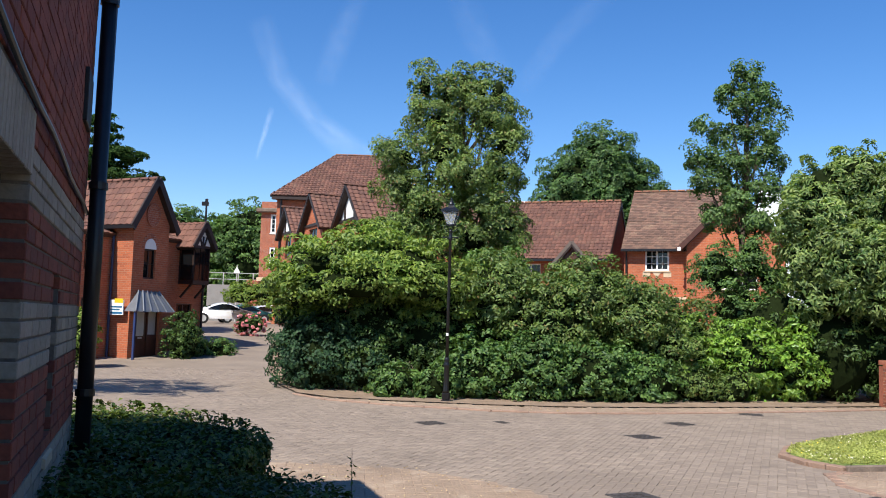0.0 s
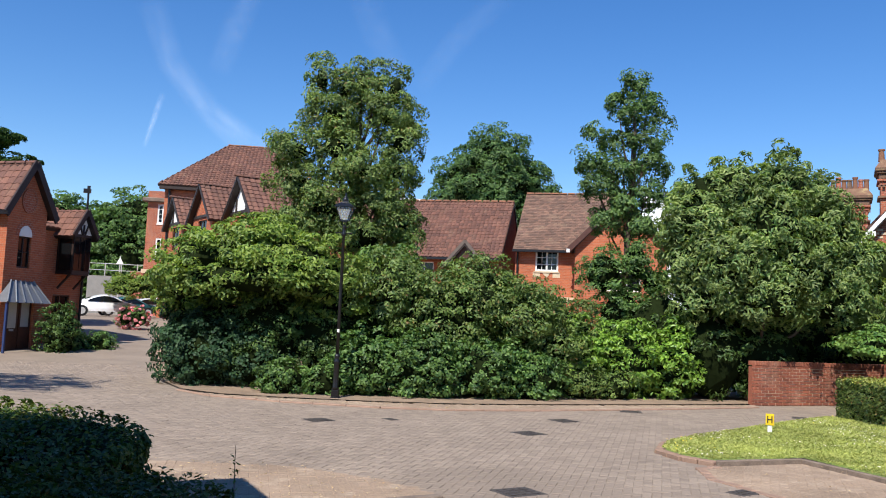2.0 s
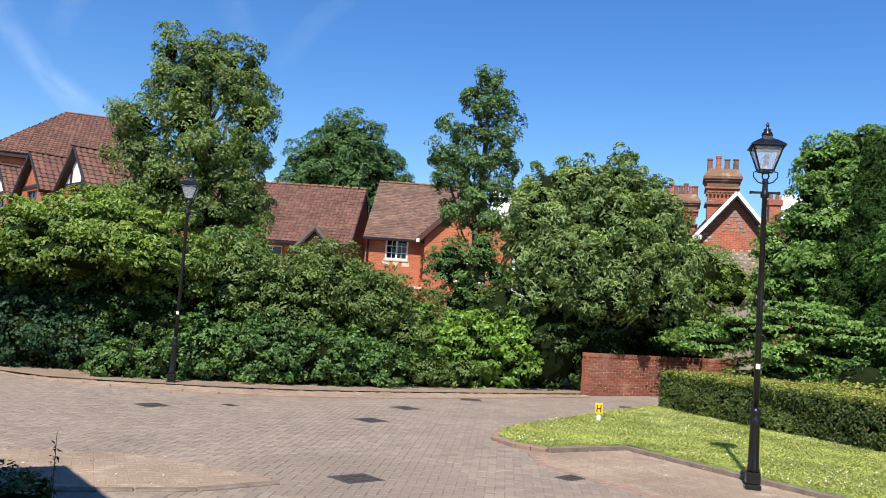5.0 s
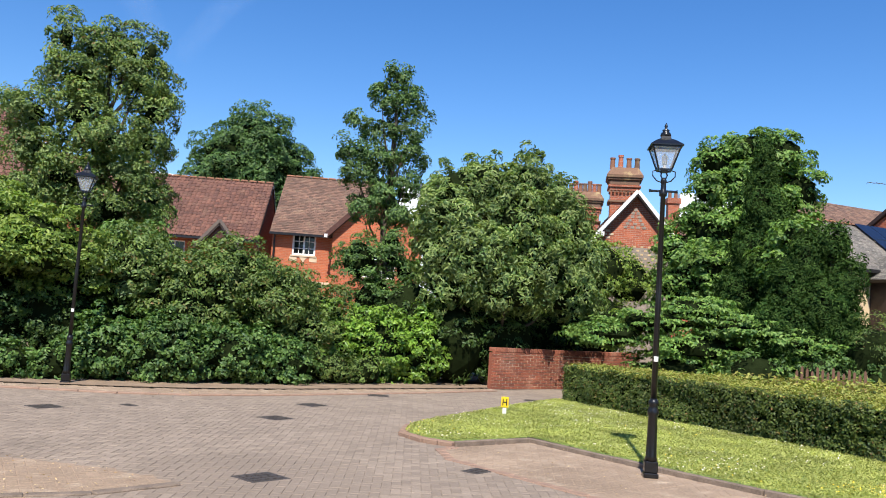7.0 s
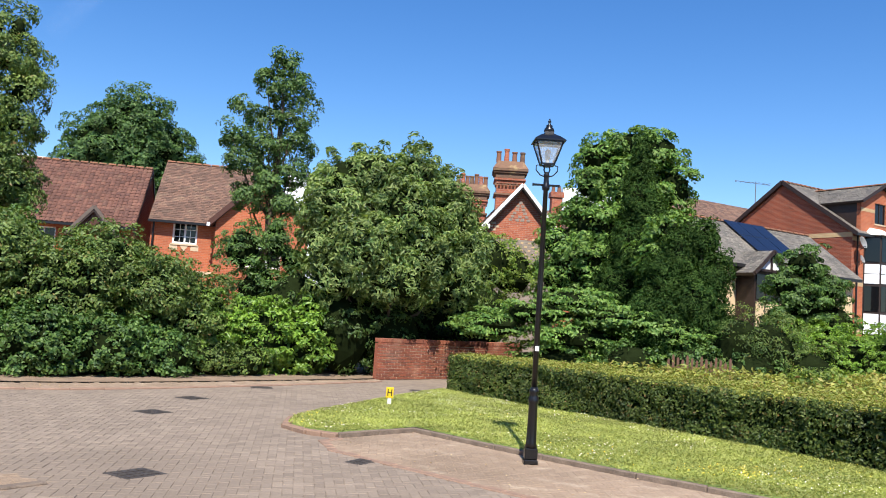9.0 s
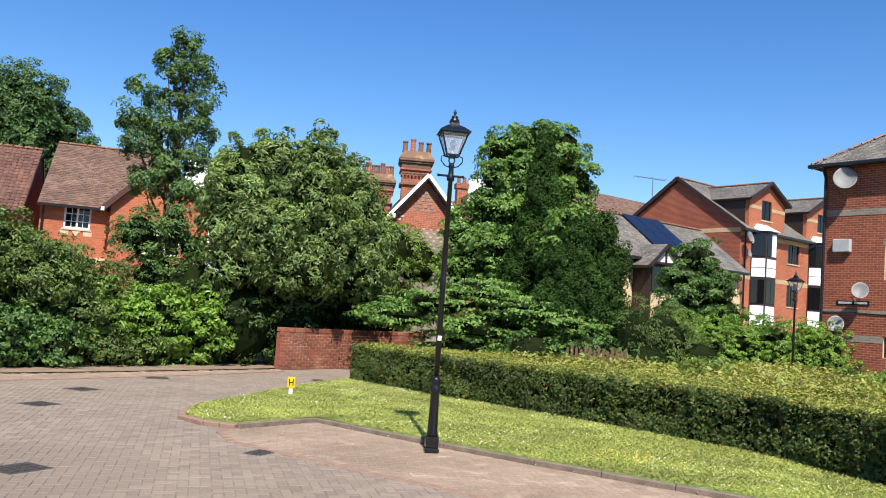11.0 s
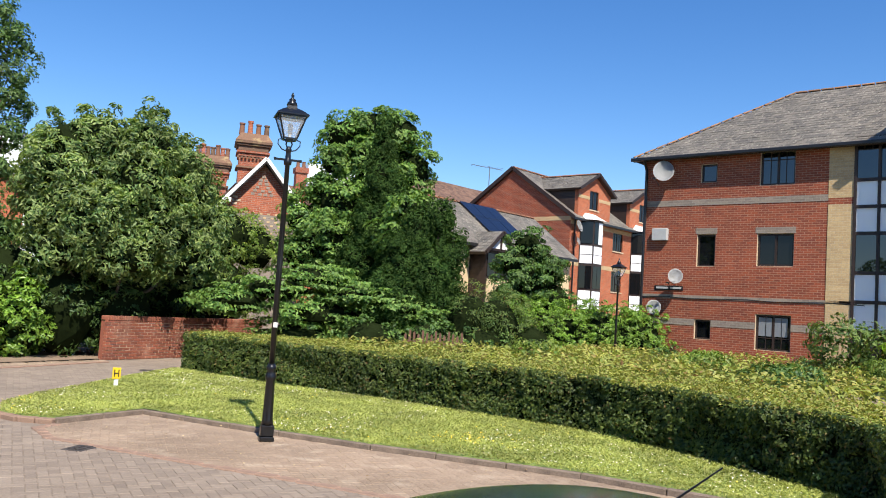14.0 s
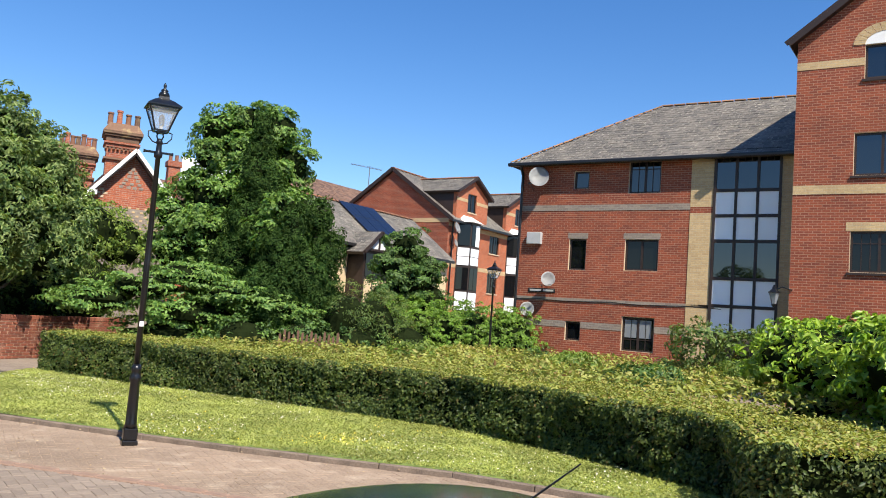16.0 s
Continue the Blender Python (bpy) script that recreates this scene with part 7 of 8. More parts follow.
# added shrub: its dark leaves stand in for shade under the crown
plant("shade_shrub", "dark-leaved shrub added as the shade under the wide tree", "shrub", 10.4, 21.5,
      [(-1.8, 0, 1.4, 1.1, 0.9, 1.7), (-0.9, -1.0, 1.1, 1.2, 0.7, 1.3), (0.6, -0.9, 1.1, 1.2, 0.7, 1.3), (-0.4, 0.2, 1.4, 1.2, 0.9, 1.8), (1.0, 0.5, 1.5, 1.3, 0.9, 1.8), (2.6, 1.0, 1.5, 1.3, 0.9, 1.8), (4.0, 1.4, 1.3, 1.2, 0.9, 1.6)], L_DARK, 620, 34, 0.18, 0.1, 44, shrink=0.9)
plant("hedgerow_shrub", "light green shrub behind the garden wall", "shrub", 15.4, 23.0,
      [(-1.4, 0, 3.5, 1.2, 1.2, 1.1), (0.2, 0, 3.7, 1.3, 1.2, 1.2), (-0.4, -0.4, 1.8, 2.0, 1.2, 1.7), (1.4, 0, 3.4, 1.0, 1.0, 1.1)], L_LIGHT, 330, 46, 0.22, 0.1, 30, shrink=0.8, up=0.8)
plant("layered_shrub", "wide layered light green shrub behind the hedge", "shrub", 15.3, 17.9,
      [(-2.0, 1.0, 1.6, 1.3, 1.0, 0.4), (-0.9, 0.5, 2.0, 1.3, 1.1, 0.4), (0.2, 0.2, 2.4, 1.3, 1.1, 0.4), (0.9, -0.7, 2.0, 1.3, 1.1, 0.35), (1.9, -1.6, 1.7, 1.2, 1.0, 0.3), (0.2, 0, 1.4, 1.8, 1.3, 0.5), (-0.3, 0.2, 0.7, 1.6, 1.2, 0.6), (1.3, -1.1, 1.0, 1.5, 1.1, 0.4)],
      L_CHEST, 560, 52, 0.3, 0.11, 31, shrink=0.8, flat=0.25, up=1.5)
plant("chestnut_tree", "large rounded tree with bright clumped leaves", "tree", 20.0, 21.0,
      [(u * 0.724 + v * 0.69, -u * 0.69 + v * 0.724, z, r, r, r * k) for u, v, z, r, k in (
          (-0.95, 0, 7.45, 0.95, 0.85), (0.85, 0, 7.65, 1.0, 0.9), (0.0, -0.2, 7.85, 0.8, 0.9), (-1.2, -0.3, 6.55, 0.75, 0.9), (1.45, 0, 6.5, 0.85, 0.95), (0.2, -0.4, 6.5, 1.25, 0.9), (-1.5, 0, 5.55, 0.75, 0.9), (-2.2, -0.1, 4.5, 0.85, 0.9),
          (-0.9, -0.5, 5.0, 1.1, 0.9), (1.5, -0.2, 4.9, 1.1, 1.0), (0.4, -0.6, 5.2, 1.1, 0.9), (-2.0, -0.3, 3.3, 1.1, 0.9), (0.8, -0.6, 3.4, 1.3, 1.0), (1.9, -0.4, 3.3, 1.2, 0.9), (-0.6, -0.6, 2.4, 1.5, 1.0), (0.4, 0, 1.3, 2.0, 0.7), (-1.2, -0.9, 3.9, 1.0, 0.9), (-0.3, -0.9, 3.2, 1.1, 0.9), (1.25, -4.3, 4.5, 0.65, 0.85), (0.95, -4.3, 3.7, 0.75, 0.85), (1.6, -4.2, 3.6, 0.6, 0.8))],
      L_CHEST, 1300, 66, 0.28, 0.14, 32, trunk_r=0.22, shrink=0.8, up=1.2, flat=0.65, limbs=18)
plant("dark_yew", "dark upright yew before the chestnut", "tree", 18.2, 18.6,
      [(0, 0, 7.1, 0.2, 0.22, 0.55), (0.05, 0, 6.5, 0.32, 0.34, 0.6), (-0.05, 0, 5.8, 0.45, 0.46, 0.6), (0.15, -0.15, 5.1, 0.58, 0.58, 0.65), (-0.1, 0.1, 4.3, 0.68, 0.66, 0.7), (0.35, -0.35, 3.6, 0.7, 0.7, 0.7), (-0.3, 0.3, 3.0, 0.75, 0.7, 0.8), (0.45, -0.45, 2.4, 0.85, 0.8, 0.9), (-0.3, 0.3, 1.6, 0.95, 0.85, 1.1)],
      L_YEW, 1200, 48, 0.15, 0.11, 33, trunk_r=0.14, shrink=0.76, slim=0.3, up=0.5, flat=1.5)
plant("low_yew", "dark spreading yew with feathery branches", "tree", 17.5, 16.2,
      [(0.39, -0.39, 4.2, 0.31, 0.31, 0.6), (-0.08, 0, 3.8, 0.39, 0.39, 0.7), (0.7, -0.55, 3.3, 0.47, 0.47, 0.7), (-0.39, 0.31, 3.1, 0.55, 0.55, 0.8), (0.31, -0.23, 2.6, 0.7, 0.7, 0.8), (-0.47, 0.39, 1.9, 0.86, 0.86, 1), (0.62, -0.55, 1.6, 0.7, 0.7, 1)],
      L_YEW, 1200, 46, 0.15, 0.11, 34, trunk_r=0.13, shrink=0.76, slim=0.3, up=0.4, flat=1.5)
plant("undergrowth_shrub", "low green undergrowth at the yew's foot", "shrub", 17.0, 15.2,
      [(-1.2, 1.0, 0.8, 1.0, 0.8, 0.7), (0, 0, 0.8, 1.0, 0.8, 0.75), (1.2, -0.9, 0.8, 1.0, 0.8, 0.7)], L_MID, 240, 36, 0.17, 0.09, 15, shrink=0.85)
plant("olive_shrub", "grey-green feathery shrub beside the yew", "shrub", 18.6, 14.4,
      [(-0.4, 0.4, 1.5, 0.9, 0.9, 1.15), (0.2, -0.1, 1.4, 1.0, 1.0, 1.2), (0.9, -0.7, 0.9, 1.0, 1.0, 0.9)], L_OLIVE, 220, 46, 0.2, 0.08, 35, shrink=0.72, slim=0.3)
plant("round_tree", "small dense round tree before the cream house", "tree", 24.2, 17.2,
      [(0, 0, 4.2, 0.68, 0.68, 0.6), (-0.36, 0.26, 3.5, 0.7, 0.7, 0.7), (0.59, -0.42, 3.5, 0.77, 0.77, 0.7), (0, -0.17, 3, 1.02, 0.94, 0.8), (-0.5, 0.35, 2.3, 0.8, 0.8, 0.8), (0.85, -0.59, 2.3, 0.85, 0.85, 0.8), (0.2, -0.15, 1.5, 1.2, 1.1, 1), (0.68, -0.51, 0.8, 1.19, 1.02, 0.8)],
      L_MID, 460, 50, 0.23, 0.12, 36, trunk_r=0.14, shrink=0.8, up=0.8, flat=0.55)
plant("tall_hedge", "tall clipped bright green hedge before the terrace", "hedge", 25.0, 14.9,
      [(-2.2, 1.5, 1.1, 1.3, 1.0, 1.3), (-1.4, 0.9, 1.15, 1.2, 1.0, 1.3), (-0.7, 0.4, 1.1, 1.2, 1.0, 1.3), (0.0, -0.1, 1.15, 1.2, 1.0, 1.3), (0.7, -0.6, 1.1, 1.2, 1.0, 1.3), (1.3, -1.1, 1.1, 1.2, 1.0, 1.3)], L_LAUREL, 1700, 40, 0.13, 0.085, 37, shrink=0.74, up=0.8)
plant("street_tree", "leafy tree whose shade falls across the drive", "tree", -9.8, 15.2,
      [(0, 0, 6.2, 1.8, 1.8, 1.0), (-1.2, 0.3, 5.3, 1.5, 1.4, 0.8), (1.2, -0.2, 5.4, 1.5, 1.4, 0.8)], L_MID, 260, 40, 0.3, 0.14, 16, trunk_r=0.15, dense=False, up=0.8)
FRONT_ROW = [(2.3, 1.95), (2.2, 1.3), (0.7, 0.75), (-0.9, 0.0), (-2.3, -0.75)]
plant("cherry_laurel", "glossy bright green laurel bush behind the hedge", "shrub", 12.6, 0.35,
      [(x, y, 1.5, 1.2, 1.2, 0.68) for x, y in FRONT_ROW] + [(x + 0.15, y - 0.3, 0.7, 0.92, 0.92, 0.8) for x, y in FRONT_ROW] + [(2.3, -0.6, 1.3, 1.4, 1.4, 0.9), (0.4, -1.5, 1.3, 1.5, 1.4, 0.9), (-1.6, -2.2, 1.3, 1.4, 1.3, 0.9)],
      L_BRIGHT, 2300, 24, 0.15, 0.135, 38, shrink=0.95, slim=0.42, up=0.9)
plant("far_lime_tree", "great dark round tree behind the houses", "tree", 12.6, 68.0,
      [(0, 0, 15.2, 3.0, 3.0, 2.6), (-2.2, 0, 13.4, 2.8, 2.8, 2.5), (2.2, 0, 13.4, 2.9, 2.8, 2.4), (0.5, 0, 12.4, 3.5, 3.2, 3.0), (-3.2, 0, 11.4, 2.4, 2.5, 2.3), (3.9, 0, 11.2, 2.2, 2.5, 2.0), (0, 0, 9.5, 4.5, 4, 2.5)],
      L_LIME, 1050, 70, 0.55, 0.25, 39, trunk_r=0.5, shrink=0.76, up=0.9, flat=0.8)
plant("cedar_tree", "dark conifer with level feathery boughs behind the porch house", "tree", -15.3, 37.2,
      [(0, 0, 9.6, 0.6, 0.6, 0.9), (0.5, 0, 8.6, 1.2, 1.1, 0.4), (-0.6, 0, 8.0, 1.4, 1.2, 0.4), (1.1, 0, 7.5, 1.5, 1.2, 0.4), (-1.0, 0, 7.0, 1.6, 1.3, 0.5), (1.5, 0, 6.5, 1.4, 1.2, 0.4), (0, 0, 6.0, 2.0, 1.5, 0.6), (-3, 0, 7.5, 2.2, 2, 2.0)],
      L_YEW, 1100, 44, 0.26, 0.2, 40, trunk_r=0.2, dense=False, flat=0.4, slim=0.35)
for k, (b, d, r, h) in enumerate(((-13.0, 92, 4.6, 12.8), (-15.2, 100, 3.6, 11.8), (-10.8, 98, 4.0, 12.6), (-17.5, 95, 4.0, 12.0))):
    x, y = at(b, d)
    plant("far_tree", "full green tree far along the drive", "tree", x, y, [(0, 0, h - r * 0.55, r * 0.75, r * 0.7, r * 0.55), (-r * 0.5, 0, h - r * 1.0, r * 0.6, r * 0.6, r * 0.6), (r * 0.5, 0, h - r * 0.95, r * 0.65, r * 0.6, r * 0.6), (0, 0, h - r * 1.6, r, r * 0.8, r * 0.9), (0, 0, h - r * 2.3, r, r * 0.8, r * 0.8)],
          L_MID, 620, 46, 0.7, 0.34, 41 + k, trunk_r=0.4, shrink=0.68, up=1.0, flat=0.5, group="far trees", z=1.0)


plant("pier_climber", "straggling climber before the flats' buff pier", "shrub", 22.0, 5.6,
      [(0, 0.6, 1.5, 0.6, 0.8, 0.6), (0, -0.6, 1.3, 0.6, 0.9, 0.6), (-0.4, -1.8, 1.3, 0.6, 0.9, 0.6)], L_OLIVE, 160, 30, 0.24, 0.12, 75, dense=False)
for k, (x, y, h) in enumerate(((21.5, 10.5, 0.95), (18.8, 8.2, 1.05), (16.5, 5.6, 1.05), (20.5, 4.5, 1.2), (23.0, 7.0, 0.95), (17.0, 11.5, 1.05))):
    plant("bed_shrub", "low light green shrub in the rough bed", "shrub", x, y, [(0, 0, h - 0.3, 0.7, 0.8, 0.38), (0.5, 0.6, h - 0.4, 0.6, 0.6, 0.35)], L_LIGHT if k % 2 else L_MID, 70, 40, 0.18, 0.09, 76 + k, dense=False, group="shrubs in the rough bed")
hyd = plant("hydrangea", "pink flowering hydrangea bush beside the drive", "shrub", *at(-12.75, 40.0), [(-0.25, 0, 0.5, 0.42, 0.5, 0.55), (0.3, 0, 0.48, 0.42, 0.5, 0.5)], L_MID, 90, 16, 0.1, 0.1, 45, shrink=0.85, z=0.72)
hp, hn = crown([(-0.25, 0, 0.52, 0.46, 0.52, 0.58), (0.3, 0, 0.5, 0.46, 0.52, 0.53)], 80, 22, 0.06, 46, inner=0.95)
leaf_mesh("blossom", hp, hn, 0.1, L_PINK, hyd, 0.9, "pink flower heads", "stuff", seed=47)
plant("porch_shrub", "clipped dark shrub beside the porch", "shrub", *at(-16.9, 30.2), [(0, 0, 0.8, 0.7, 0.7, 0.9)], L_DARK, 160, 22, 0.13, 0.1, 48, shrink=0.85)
plant("porch_shrub", "low green shrub along the house wall", "shrub", *at(-15.7, 31.0), [(-0.3, 0, 0.35, 0.6, 0.6, 0.5), (0.5, 0.5, 0.35, 0.6, 0.6, 0.5)], L_MID, 160, 22, 0.12, 0.09, 49, shrink=0.85)
plant("porch_shrub", "light green shrub before the house wing", "shrub", *at(-23.2, 27.2), [(0, 0, 0.9, 0.6, 0.6, 0.95)], L_LIGHT, 160, 22, 0.13, 0.1, 50, shrink=0.85)


def hedge(name, label, path, width, height, leaf, top, n, size, seed, jitter=0.05, round_top=0.0):
    """A clipped hedge along a line: leaves over both faces and the top, a core coloured as shade inside."""
    ob = tagged(new(name), label, "hedge")
    rg = np.random.default_rng(seed)
    pts = np.array(path, float)
    seg = np.diff(pts, axis=0)
    ln = np.linalg.norm(seg, axis=1)
    cum = np.concatenate([[0], np.cumsum(ln)])

    def place(s):
        i = np.clip(np.searchsorted(cum, s, side="right") - 1, 0, len(ln) - 1)
        t = (s - cum[i]) / ln[i]
        d = seg[i] / ln[i][:, None]
        return pts[i] + seg[i] * t[:, None], np.stack([d[:, 1], -d[:, 0]], 1)
    s = rg.uniform(0, cum[-1], n)
    p, out = place(s)
    if width < 0:
        out, width = -out, -width
        flip = True
    else:
        flip = False
    u = rg.random(n)
    face = u < 0.62
    # outer face to the right of the line, the top runs width to the left
    zz = rg.uniform(0.03, height, n)
    count = max(60, n // 45)
    tuft = rg.integers(0, count, n)
    ts, tz = rg.uniform(0, cum[-1], count), rg.uniform(0.04, height, count)
    tr = rg.uniform(0.05, 0.13, count) * (0.6 + jitter * 5)
    puff = rg.normal(size=(n, 3))
    puff[:, 1] = np.abs(puff[:, 1]) + 0.2
    puff[:, 2] += 0.5
    puff /= np.linalg.norm(puff, axis=1, keepdims=True)
    sf = np.clip(ts[tuft] + puff[:, 0] * tr[tuft], 0, cum[-1] - 1e-4)
    s = np.where(face, sf, s)
    p, out2 = place(s)
    out = -out2 if flip else out2
    zz = np.clip(tz[tuft] + puff[:, 2] * tr[tuft], 0.02, height + 0.05)
    wob = np.array([noise.noise(Vector((a * 0.9, b * 2.0, seed))) for a, b in zip(ts, tz)])[tuft] * jitter * 1.6
    pos = np.zeros((n, 3))
    pos[:, :2] = p + out * (wob + puff[:, 1] * tr[tuft] - 0.1)[:, None]
    pos[:, 2] = zz
    back = -width * rg.random(n)
    pos[~face, :2] = (p + out * back[:, None])[~face]
    hw = np.array([noise.noise(Vector((a[0] * 0.5, a[1] * 0.5, seed))) for a in pos])
    pos[~face, 2] = height + (hw * 0.05 + rg.normal(0, 0.03, n))[~face]
    nrm = np.zeros((n, 3))
    nrm[:, :2] = out * puff[:, 1:2] * 1.3 + np.stack([-out[:, 1], out[:, 0]], 1) * puff[:, 0:1]
    nrm[:, 2] = puff[:, 2] + 0.3
    nrm[~face] = (0, 0, 1)
    nrm += rg.normal(size=(n, 3)) * 0.4
    leaf_mesh("side_leaves", pos[face], nrm[face], size, leaf, ob, 0.55, seed=seed)
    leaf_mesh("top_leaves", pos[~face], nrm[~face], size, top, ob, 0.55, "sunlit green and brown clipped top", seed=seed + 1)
    ss = np.linspace(0, cum[-1], max(2, int(cum[-1] / 0.4)))
    q, o2 = place(np.minimum(ss, cum[-1] - 1e-4))
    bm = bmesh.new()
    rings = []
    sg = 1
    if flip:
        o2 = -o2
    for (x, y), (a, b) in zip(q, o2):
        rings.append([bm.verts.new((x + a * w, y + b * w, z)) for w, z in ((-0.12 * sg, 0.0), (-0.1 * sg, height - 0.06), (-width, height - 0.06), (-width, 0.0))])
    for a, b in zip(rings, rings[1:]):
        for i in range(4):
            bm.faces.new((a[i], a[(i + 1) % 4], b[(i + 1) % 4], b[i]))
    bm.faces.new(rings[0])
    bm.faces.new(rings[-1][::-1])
    part("dark_core", bm, CORE_FILL, ob)
    return ob


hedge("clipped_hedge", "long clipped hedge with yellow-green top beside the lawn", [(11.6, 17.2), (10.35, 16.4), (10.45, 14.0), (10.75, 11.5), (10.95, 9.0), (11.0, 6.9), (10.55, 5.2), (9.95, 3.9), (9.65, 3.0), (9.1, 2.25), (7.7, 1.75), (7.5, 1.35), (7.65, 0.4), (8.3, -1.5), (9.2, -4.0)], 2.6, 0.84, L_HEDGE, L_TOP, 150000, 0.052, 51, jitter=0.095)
rough = scatter([(12.6, 15.5), (13.2, 9.0), (13.2, 6.0), (12.4, 3.0), (12.3, -3), (24, -3), (25.5, 12), (23.5, 14.5), (17.0, 14.5)], 26000, 52)
rz = np.array([noise.noise(Vector((x * 0.5, y * 0.5, 2))) for x, y in rough])
pos = np.concatenate([rough, (0.82 + rz * 0.22)[:, None]], 1)
pos[:, 2] += np.random.default_rng(3).normal(0, 0.07, len(pos))
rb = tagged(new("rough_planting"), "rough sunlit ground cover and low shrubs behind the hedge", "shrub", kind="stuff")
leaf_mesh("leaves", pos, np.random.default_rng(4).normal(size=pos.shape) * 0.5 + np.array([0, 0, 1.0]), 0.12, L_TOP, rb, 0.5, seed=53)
hedge("border_hedge", "low clipped hedge in deep shade beside the court", [(-0.42, 4.6), (-0.8, 4.86), (-1.3, 4.92), (-2.2, 4.75)], 0.7, 0.79, L_HEDGE, L_HEDGE, 9000, 0.04, 57, jitter=0.03)
hedge("near_hedge", "low clipped hedge in the building's shade", [(-4.6, 9.2), (-2.9, 8.9), (-1.7, 7.9), (-1.25, 6.7), (-1.35, 5.7), (-2.0, 5.0)][::1], -2.0, 0.72, L_HEDGE, L_HEDGE, 16000, 0.05, 55)



# ---- far things along the drive ----
def railing(x, y, z, bearing, length, label):
    r = thing("railing", x, y, z, bearing, label, "railing")
    for i in range(int(length / 1.2) + 1):
        part("post", boxes((i * 1.2 - 0.03, i * 1.2 + 0.03, -0.03, 0.03, 0, 1.0)), DISH, r)
    for h in (0.45, 0.95):
        part("rail", tube(bmesh.new(), [(0, 0, h), (length, 0, h)], 0.025, 6), DISH, r)


rx, ry = at(-15.6, 70)
rw = tagged(new("retaining_wall"), "grey concrete retaining wall at the drive's far end", "wall", kind="structure")
rw2 = part("wall_face", boxes((rx, rx + 6.2, ry, ry + 0.4, 0.9, 4.0)), mat("grey_concrete", (0.22, 0.21, 0.195), 0.9, spread=0.25, scale=1.5), rw)
railing(rx, ry + 0.2, 4.0, 0, 6.0, "grey metal railing on the retaining wall")
cx, cy = at(-15.9, 44)
cm = thing("camera_mast", cx, cy, 0.95, 0, "thin dark mast with a camera head", "mast")
part("pole", lathe(bmesh.new(), [(0.07, 0), (0.06, 3), (0.05, 6.2)], 10), PIPE, cm)
part("head", boxes((-0.22, 0.1, -0.08, 0.08, 6.15, 6.35), (-0.06, 0.06, -0.06, 0.06, 6.35, 6.5)), PIPE, cm)
sx, sy = at(-13.75, 66)
sg_ = thing("road_sign", sx, sy, 1.1, 0, "white triangular road sign on a pole", "sign")
part("pole", lathe(bmesh.new(), [(0.04, 0), (0.04, 4.3)], 8), DISH, sg_)
part("plate", poly(bmesh.new(), [(-0.26, -0.06, 3.7), (0.26, -0.06, 3.7), (0, -0.06, 4.2)], (0, 0.02, 0)), WHITE, sg_)
plant("drive_hedge", "light green overgrown hedge along the drive", "hedge", *at(-12.2, 50),
      [(-1.0, 0, 1.7, 1.1, 0.8, 0.7), (0.4, 0, 1.9, 1.2, 0.8, 0.8), (1.7, 0, 1.9, 1.2, 0.8, 0.9)], L_LIGHT, 240, 34, 0.22, 0.14, 70, shrink=0.8, z=1.08)
pb = thing("pale_modern_block", *at(22.6, 85), 0, 20, "white modern block seen behind the trees", "building")
part("wall", boxes((-3.2, 6.5, 0, 8, 0, 15.0), bevel=0.05), PANEL, pb)
part("roof_edge", boxes((-3.3, 6.6, -0.1, 8, 15.0, 15.3)), LEAD, pb)
fr = thing("flat_roof_block", *at(4.5, 75), 0, 0, "grey flat-roofed block behind the tiled roof", "building")
part("wall", boxes((-2.2, 2.4, 0, 6, 0, 12.2)), CONCRETE, fr)
part("roof_edge", boxes((-2.4, 2.6, -0.2, 6, 12.2, 12.5)), PANEL, fr)


def picket_fence():
    f = thing("picket_fence", *at(46.6, 21.5), -0.1, 46, "low brown picket fence behind the hedge", "fence")
    for i in range(14):
        h = 1.2 + 0.05 * ((i * 5) % 3)
        bm = bmesh.new()
        poly(bm, [(i * 0.11, 0, 0), (i * 0.11 + 0.06, 0, 0), (i * 0.11 + 0.06, 0, h - 0.05), (i * 0.11 + 0.03, 0, h), (i * 0.11, 0, h - 0.05)], (0, 0.02, 0))
        part("picket", bm, mat("weathered_pine", (0.13, 0.07, 0.045), 0.9) if i == 0 else bpy.data.materials["weathered_pine"], f)
    for z in (0.35, 0.95):
        part("rail", boxes((-0.05, 1.55, 0.022, 0.06, z, z + 0.06)), bpy.data.materials["weathered_pine"], f)


picket_fence()


def weeds():
    """Tall thin weeds at the edge of the near hedge."""
    for k, (b, d, h) in enumerate(((-5.6, 6.6, 0.72), (-7.6, 6.4, 0.5), (-10.1, 6.2, 0.6), (-10.7, 6.0, 0.52))):
        w = thing("weed", *at(b, d), 0, 0, "spindly weed with small leaves in the court's edge", "weed", "weeds by the near hedge")
        rg = np.random.default_rng(80 + k)
        part("stem", tube(bmesh.new(), [(0, 0, 0), (0.01, 0, h * 0.5), (0.0, 0.01, h)], [0.006, 0.004, 0.002], 5), BARK, w)
        n = 26
        z = np.sort(rg.uniform(0.3, 1.0, n)) * h
        p = np.stack([rg.normal(0, 0.022, n), rg.normal(0, 0.022, n), z], 1)
        leaf_mesh("leaves", p, rg.normal(size=(n, 3)) + np.array([0, 0, 0.8]), 0.045, L_DARK, w, 0.45, seed=90 + k)


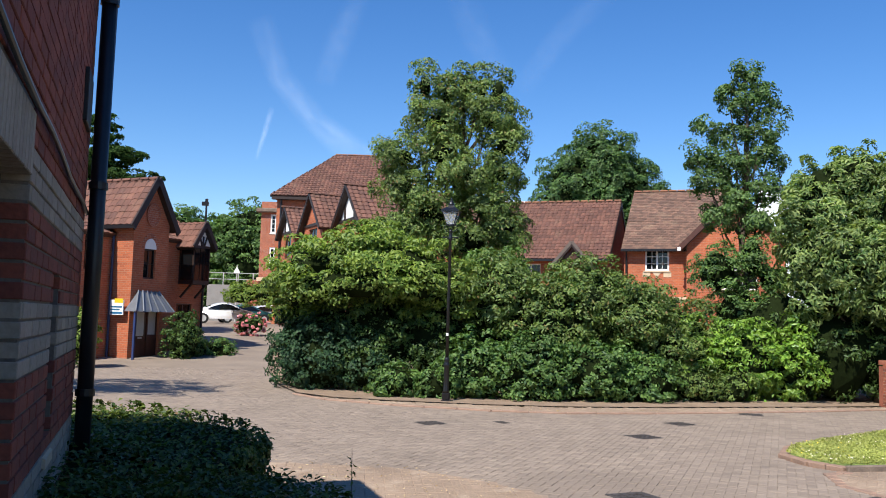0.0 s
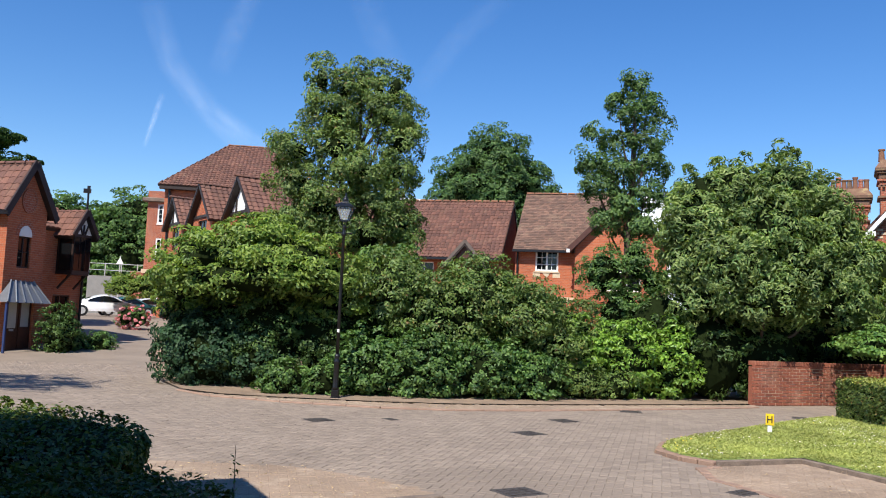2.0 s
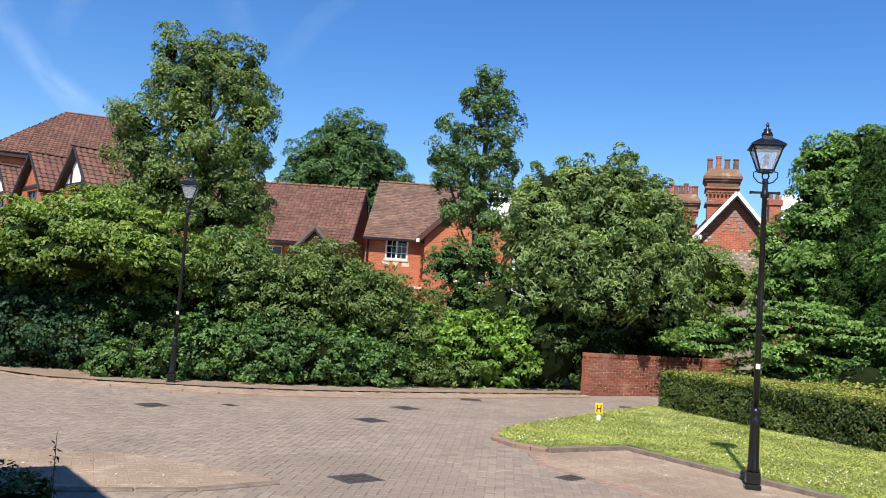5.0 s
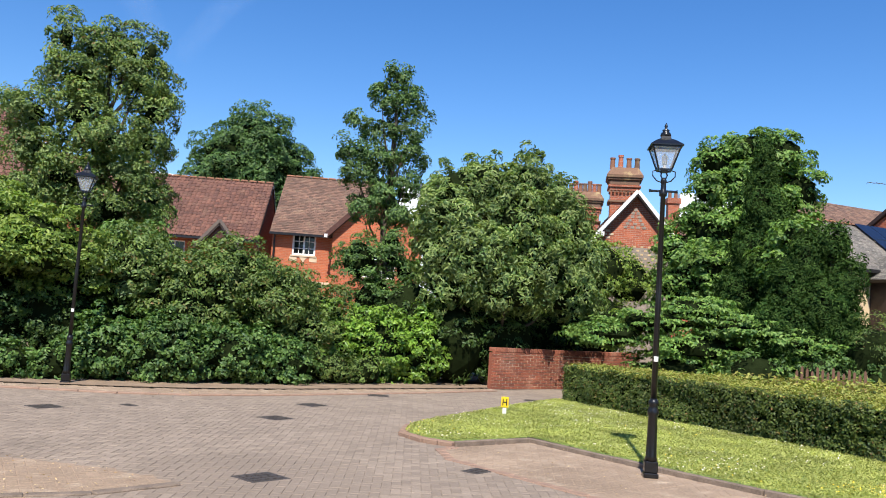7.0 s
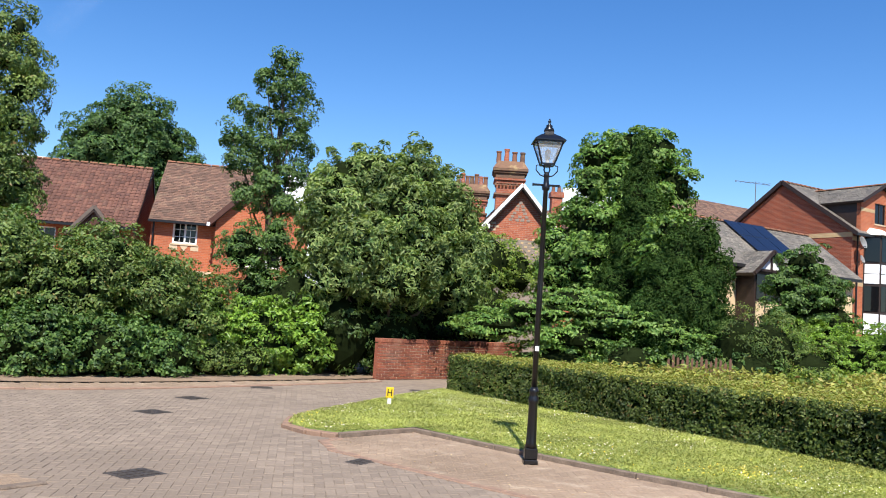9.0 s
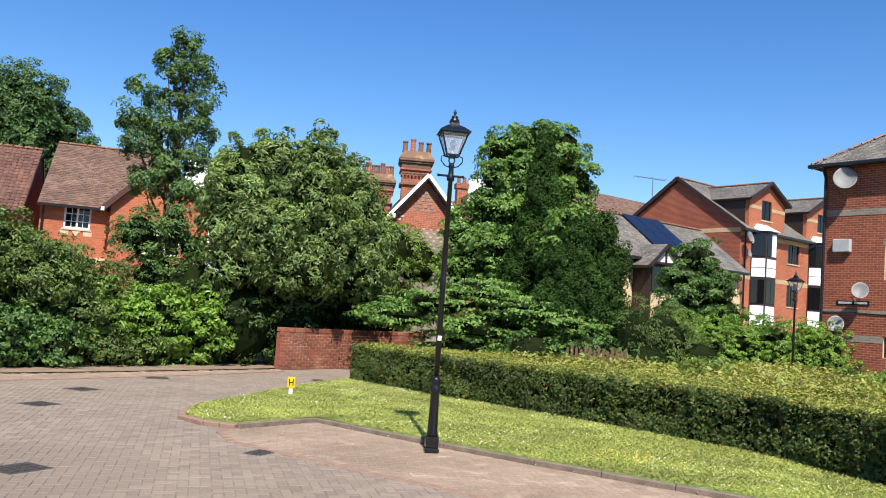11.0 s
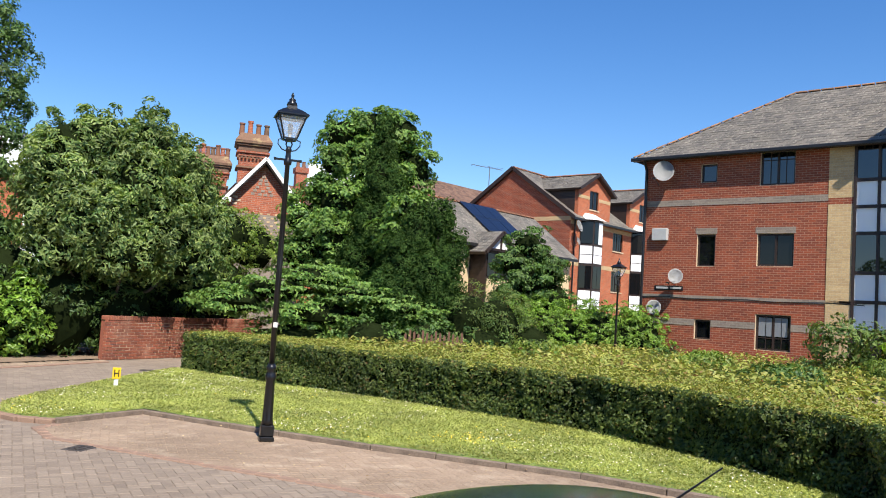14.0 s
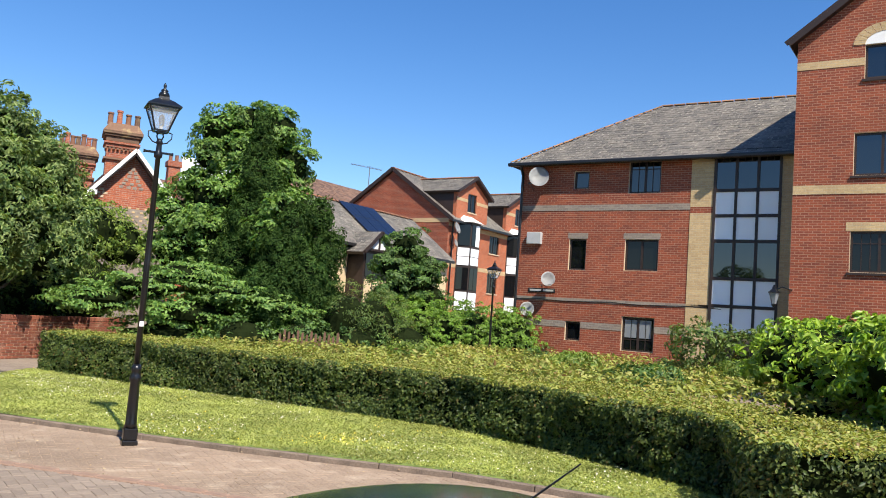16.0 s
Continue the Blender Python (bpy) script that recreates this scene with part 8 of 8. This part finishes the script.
weeds()
hedge("low_near_hedge", "low dark hedge at the building's foot", [(-2.2, 5.2), (-1.2, 5.5), (-0.55, 5.4), (-0.25, 5.0), (-0.6, 4.6)], -0.6, 0.5, L_HEDGE, L_HEDGE, 2500, 0.05, 95)
lit = scatter(APRON, 900, 71)
edge = np.concatenate([lit, scatter(FRONT, 400, 72), scatter(STRIP, 350, 73)])
lp = np.concatenate([edge, np.full((len(edge), 1), 0.028)], 1)
leaf_mesh("fallen_leaves", lp, np.random.default_rng(6).normal(size=lp.shape) * 0.25 + np.array([0, 0, 1.0]), 0.03, leaf_mat("dry_leaf", (0.30, 0.20, 0.10), (0.55, 0.45, 0.28), through=0.1), None, 0.5, "dry leaves scattered along the paving edges", "stuff", 74)["category"] = "leaves"


# ---- high thin cloud ----
def vapour(name, pts, widths, strength, seed):
    """A vapour trail: a ribbon of thin ice cloud high in the sky, (bearing, height angle) along its middle."""
    m = bpy.data.materials.new(name)
    m.use_nodes = True
    t = m.node_tree
    b = t.nodes["Principled BSDF"]
    b.inputs["Base Color"].default_value = (0.9, 0.92, 0.95, 1)
    b.inputs["Roughness"].default_value = 1.0
    # faint glow added: sunlight on the cloud is put in as emission
    b.inputs["Emission Color"].default_value = (0.8, 0.9, 1.0, 1)
    b.inputs["Emission Strength"].default_value = 0.55
    uv = t.nodes.new("ShaderNodeUVMap")
    sep = t.nodes.new("ShaderNodeSeparateXYZ")
    t.links.new(uv.outputs[0], sep.inputs[0])
    mp = t.nodes.new("ShaderNodeMapping")
    mp.inputs["Scale"].default_value = (9.0, 3.5, 1)
    mp.inputs["Location"].default_value = (seed * 3.1, seed, 0)
    t.links.new(uv.outputs[0], mp.inputs[0])
    nz = t.nodes.new("ShaderNodeTexNoise")
    nz.inputs["Scale"].default_value, nz.inputs["Detail"].default_value = 1.0, 6
    t.links.new(mp.outputs[0], nz.inputs["Vector"])

    def op(kind, a, c):
        n = t.nodes.new("ShaderNodeMath")
        n.operation = kind
        for k, v in enumerate((a, c)):
            if isinstance(v, (int, float)):
                n.inputs[k].default_value = v
            else:
                t.links.new(v, n.inputs[k])
        return n.outputs[0]
    side = op("MULTIPLY", op("MULTIPLY", sep.outputs[1], op("SUBTRACT", 1.0, sep.outputs[1])), 4.0)
    ends = op("MULTIPLY", op("MULTIPLY", sep.outputs[0], op("SUBTRACT", 1.0, sep.outputs[0])), 4.0)
    soft = op("MULTIPLY", op("POWER", side, 1.6), op("POWER", ends, 0.7))
    fac = op("MULTIPLY", op("MULTIPLY", soft, op("POWER", nz.outputs["Fac"], 1.3)), strength)
    t.links.new(fac, b.inputs["Alpha"])
    R = 2600.0
    verts, faces, uvs = [], [], []
    n = 24
    P = [Vector((R * math.sin(radians(q[0])) * math.cos(radians(q[1])), R * math.cos(radians(q[0])) * math.cos(radians(q[1])), R * math.sin(radians(q[1])))) for q in pts]
    for i in range(n + 1):
        f = i / n * (len(P) - 1)
        k = min(int(f), len(P) - 2)
        g = f - k
        g = g * g * (3 - 2 * g) * 0.4 + g * 0.6
        c = P[k].lerp(P[k + 1], g)
        w = widths[k] + (widths[k + 1] - widths[k]) * g
        d = (P[k + 1] - P[k]).normalized()
        s_ = d.cross(c.normalized()) * R * radians(w) / 2
        for v in (0, 1):
            verts.append(c + s_ * (2 * v - 1))
            uvs.append((i / n, v))
    for i in range(n):
        faces.append((2 * i, 2 * i + 1, 2 * i + 3, 2 * i + 2))
    ob = raw(name, verts, faces, m)
    lay = ob.data.uv_layers.new(name="UVMap")
    for l in ob.data.loops:
        lay.data[l.index].uv = uvs[l.vertex_index]
    ob.visible_shadow = False
    return tagged(ob, "thin white vapour trail high in the blue sky", "cloud", "vapour trails", "structure")


vapour("vapour_trail", [(-13.2, 19.5), (-11.6, 15.8), (-9.0, 13.0), (-5.5, 10.6), (-3.0, 9.5)], [2.2, 2.0, 2.0, 2.6, 3.2], 0.15, 1)
vapour("vapour_trail", [(-6.3, 21.5), (-7.7, 18.5), (-8.6, 15.5)], [1.6, 2.2, 1.8], 0.08, 2)
vapour("vapour_trail", [(-12.0, 13.8), (-12.4, 12.2), (-12.9, 10.3)], [0.5, 0.45, 0.35], 0.24, 3)
vapour("vapour_trail", [(0.5, 22), (2.0, 19), (4.0, 16)], [2.5, 2.5, 2.0], 0.05, 4)
vapour("vapour_trail", [(11.0, 22), (7.5, 19), (5.0, 15.5)], [2.0, 2.0, 1.8], 0.05, 5)


# ---- block paving ----
court = tagged(new("court_paving"), "grey-brown herringbone block paving of the court", "paving", kind="structure")
COURT = [(-9, 8), (-3.2, 6.0), (-1, 3.0), (1.0, 2.0), (6.2, -2.0), (6.2, 2.5), (5.9, 4.6), (5.35, 6.6), (4.95, 7.95), (4.5, 9.6), (4.62, 10.6), (4.55, 11.6), (5.0, 12.4), (6.65, 13.85), (9.6, 16.2), (12.5, 18.4), (12.5, 20.2), (10.0, 19.0), (8.2, 18.2), (6.05, 17.35), (4.2, 16.7), (2.4, 16.25), (1.0, 16.3), (-0.9, 16.85), (-2.3, 17.55), (-3.2, 18.6), (-4.0, 21.0), (-5.2, 26.0), (-9.2, 26.0), (-11, 20)]
bricks_on(COURT, [FRONT], 0.1, 0.2, -22, 0.0, PAVER, "paving_blocks", "", (2.0, 8.8), court, 61)
strip = tagged(new("red_paving_strip"), "red-buff block paving strip before the lawn kerb", "paving", kind="structure")
raw("bedding", [(x, y, -0.003) for x, y in STRIP], [tuple(range(len(STRIP)))], BEDDING, strip)
bricks_on(STRIP, [], 0.1, 0.2, -28, 0.0, PAVER_RED, "paving_blocks", "", (5.5, 8.0), strip, 62, limit=150)
front = tagged(new("red_paving_apron"), "red-buff block paving patch before the building", "paving", kind="structure")
raw("bedding", [(x, y, -0.003) for x, y in FRONT], [tuple(range(len(FRONT)))], BEDDING, front)
bricks_on(FRONT, [], 0.1, 0.2, 5, 0.0, PAVER_RED, "paving_blocks", "", (0.0, 8.8), front, 63, limit=150)
apron = tagged(new("bed_paving_edge"), "buff block paving margin along the shrub bed", "paving", kind="structure")
bricks_on(APRON, [], 0.1, 0.2, 12, 0.015, PAVER_RED, "paving_blocks", "", (2.0, 16.8), apron, 64, limit=60)
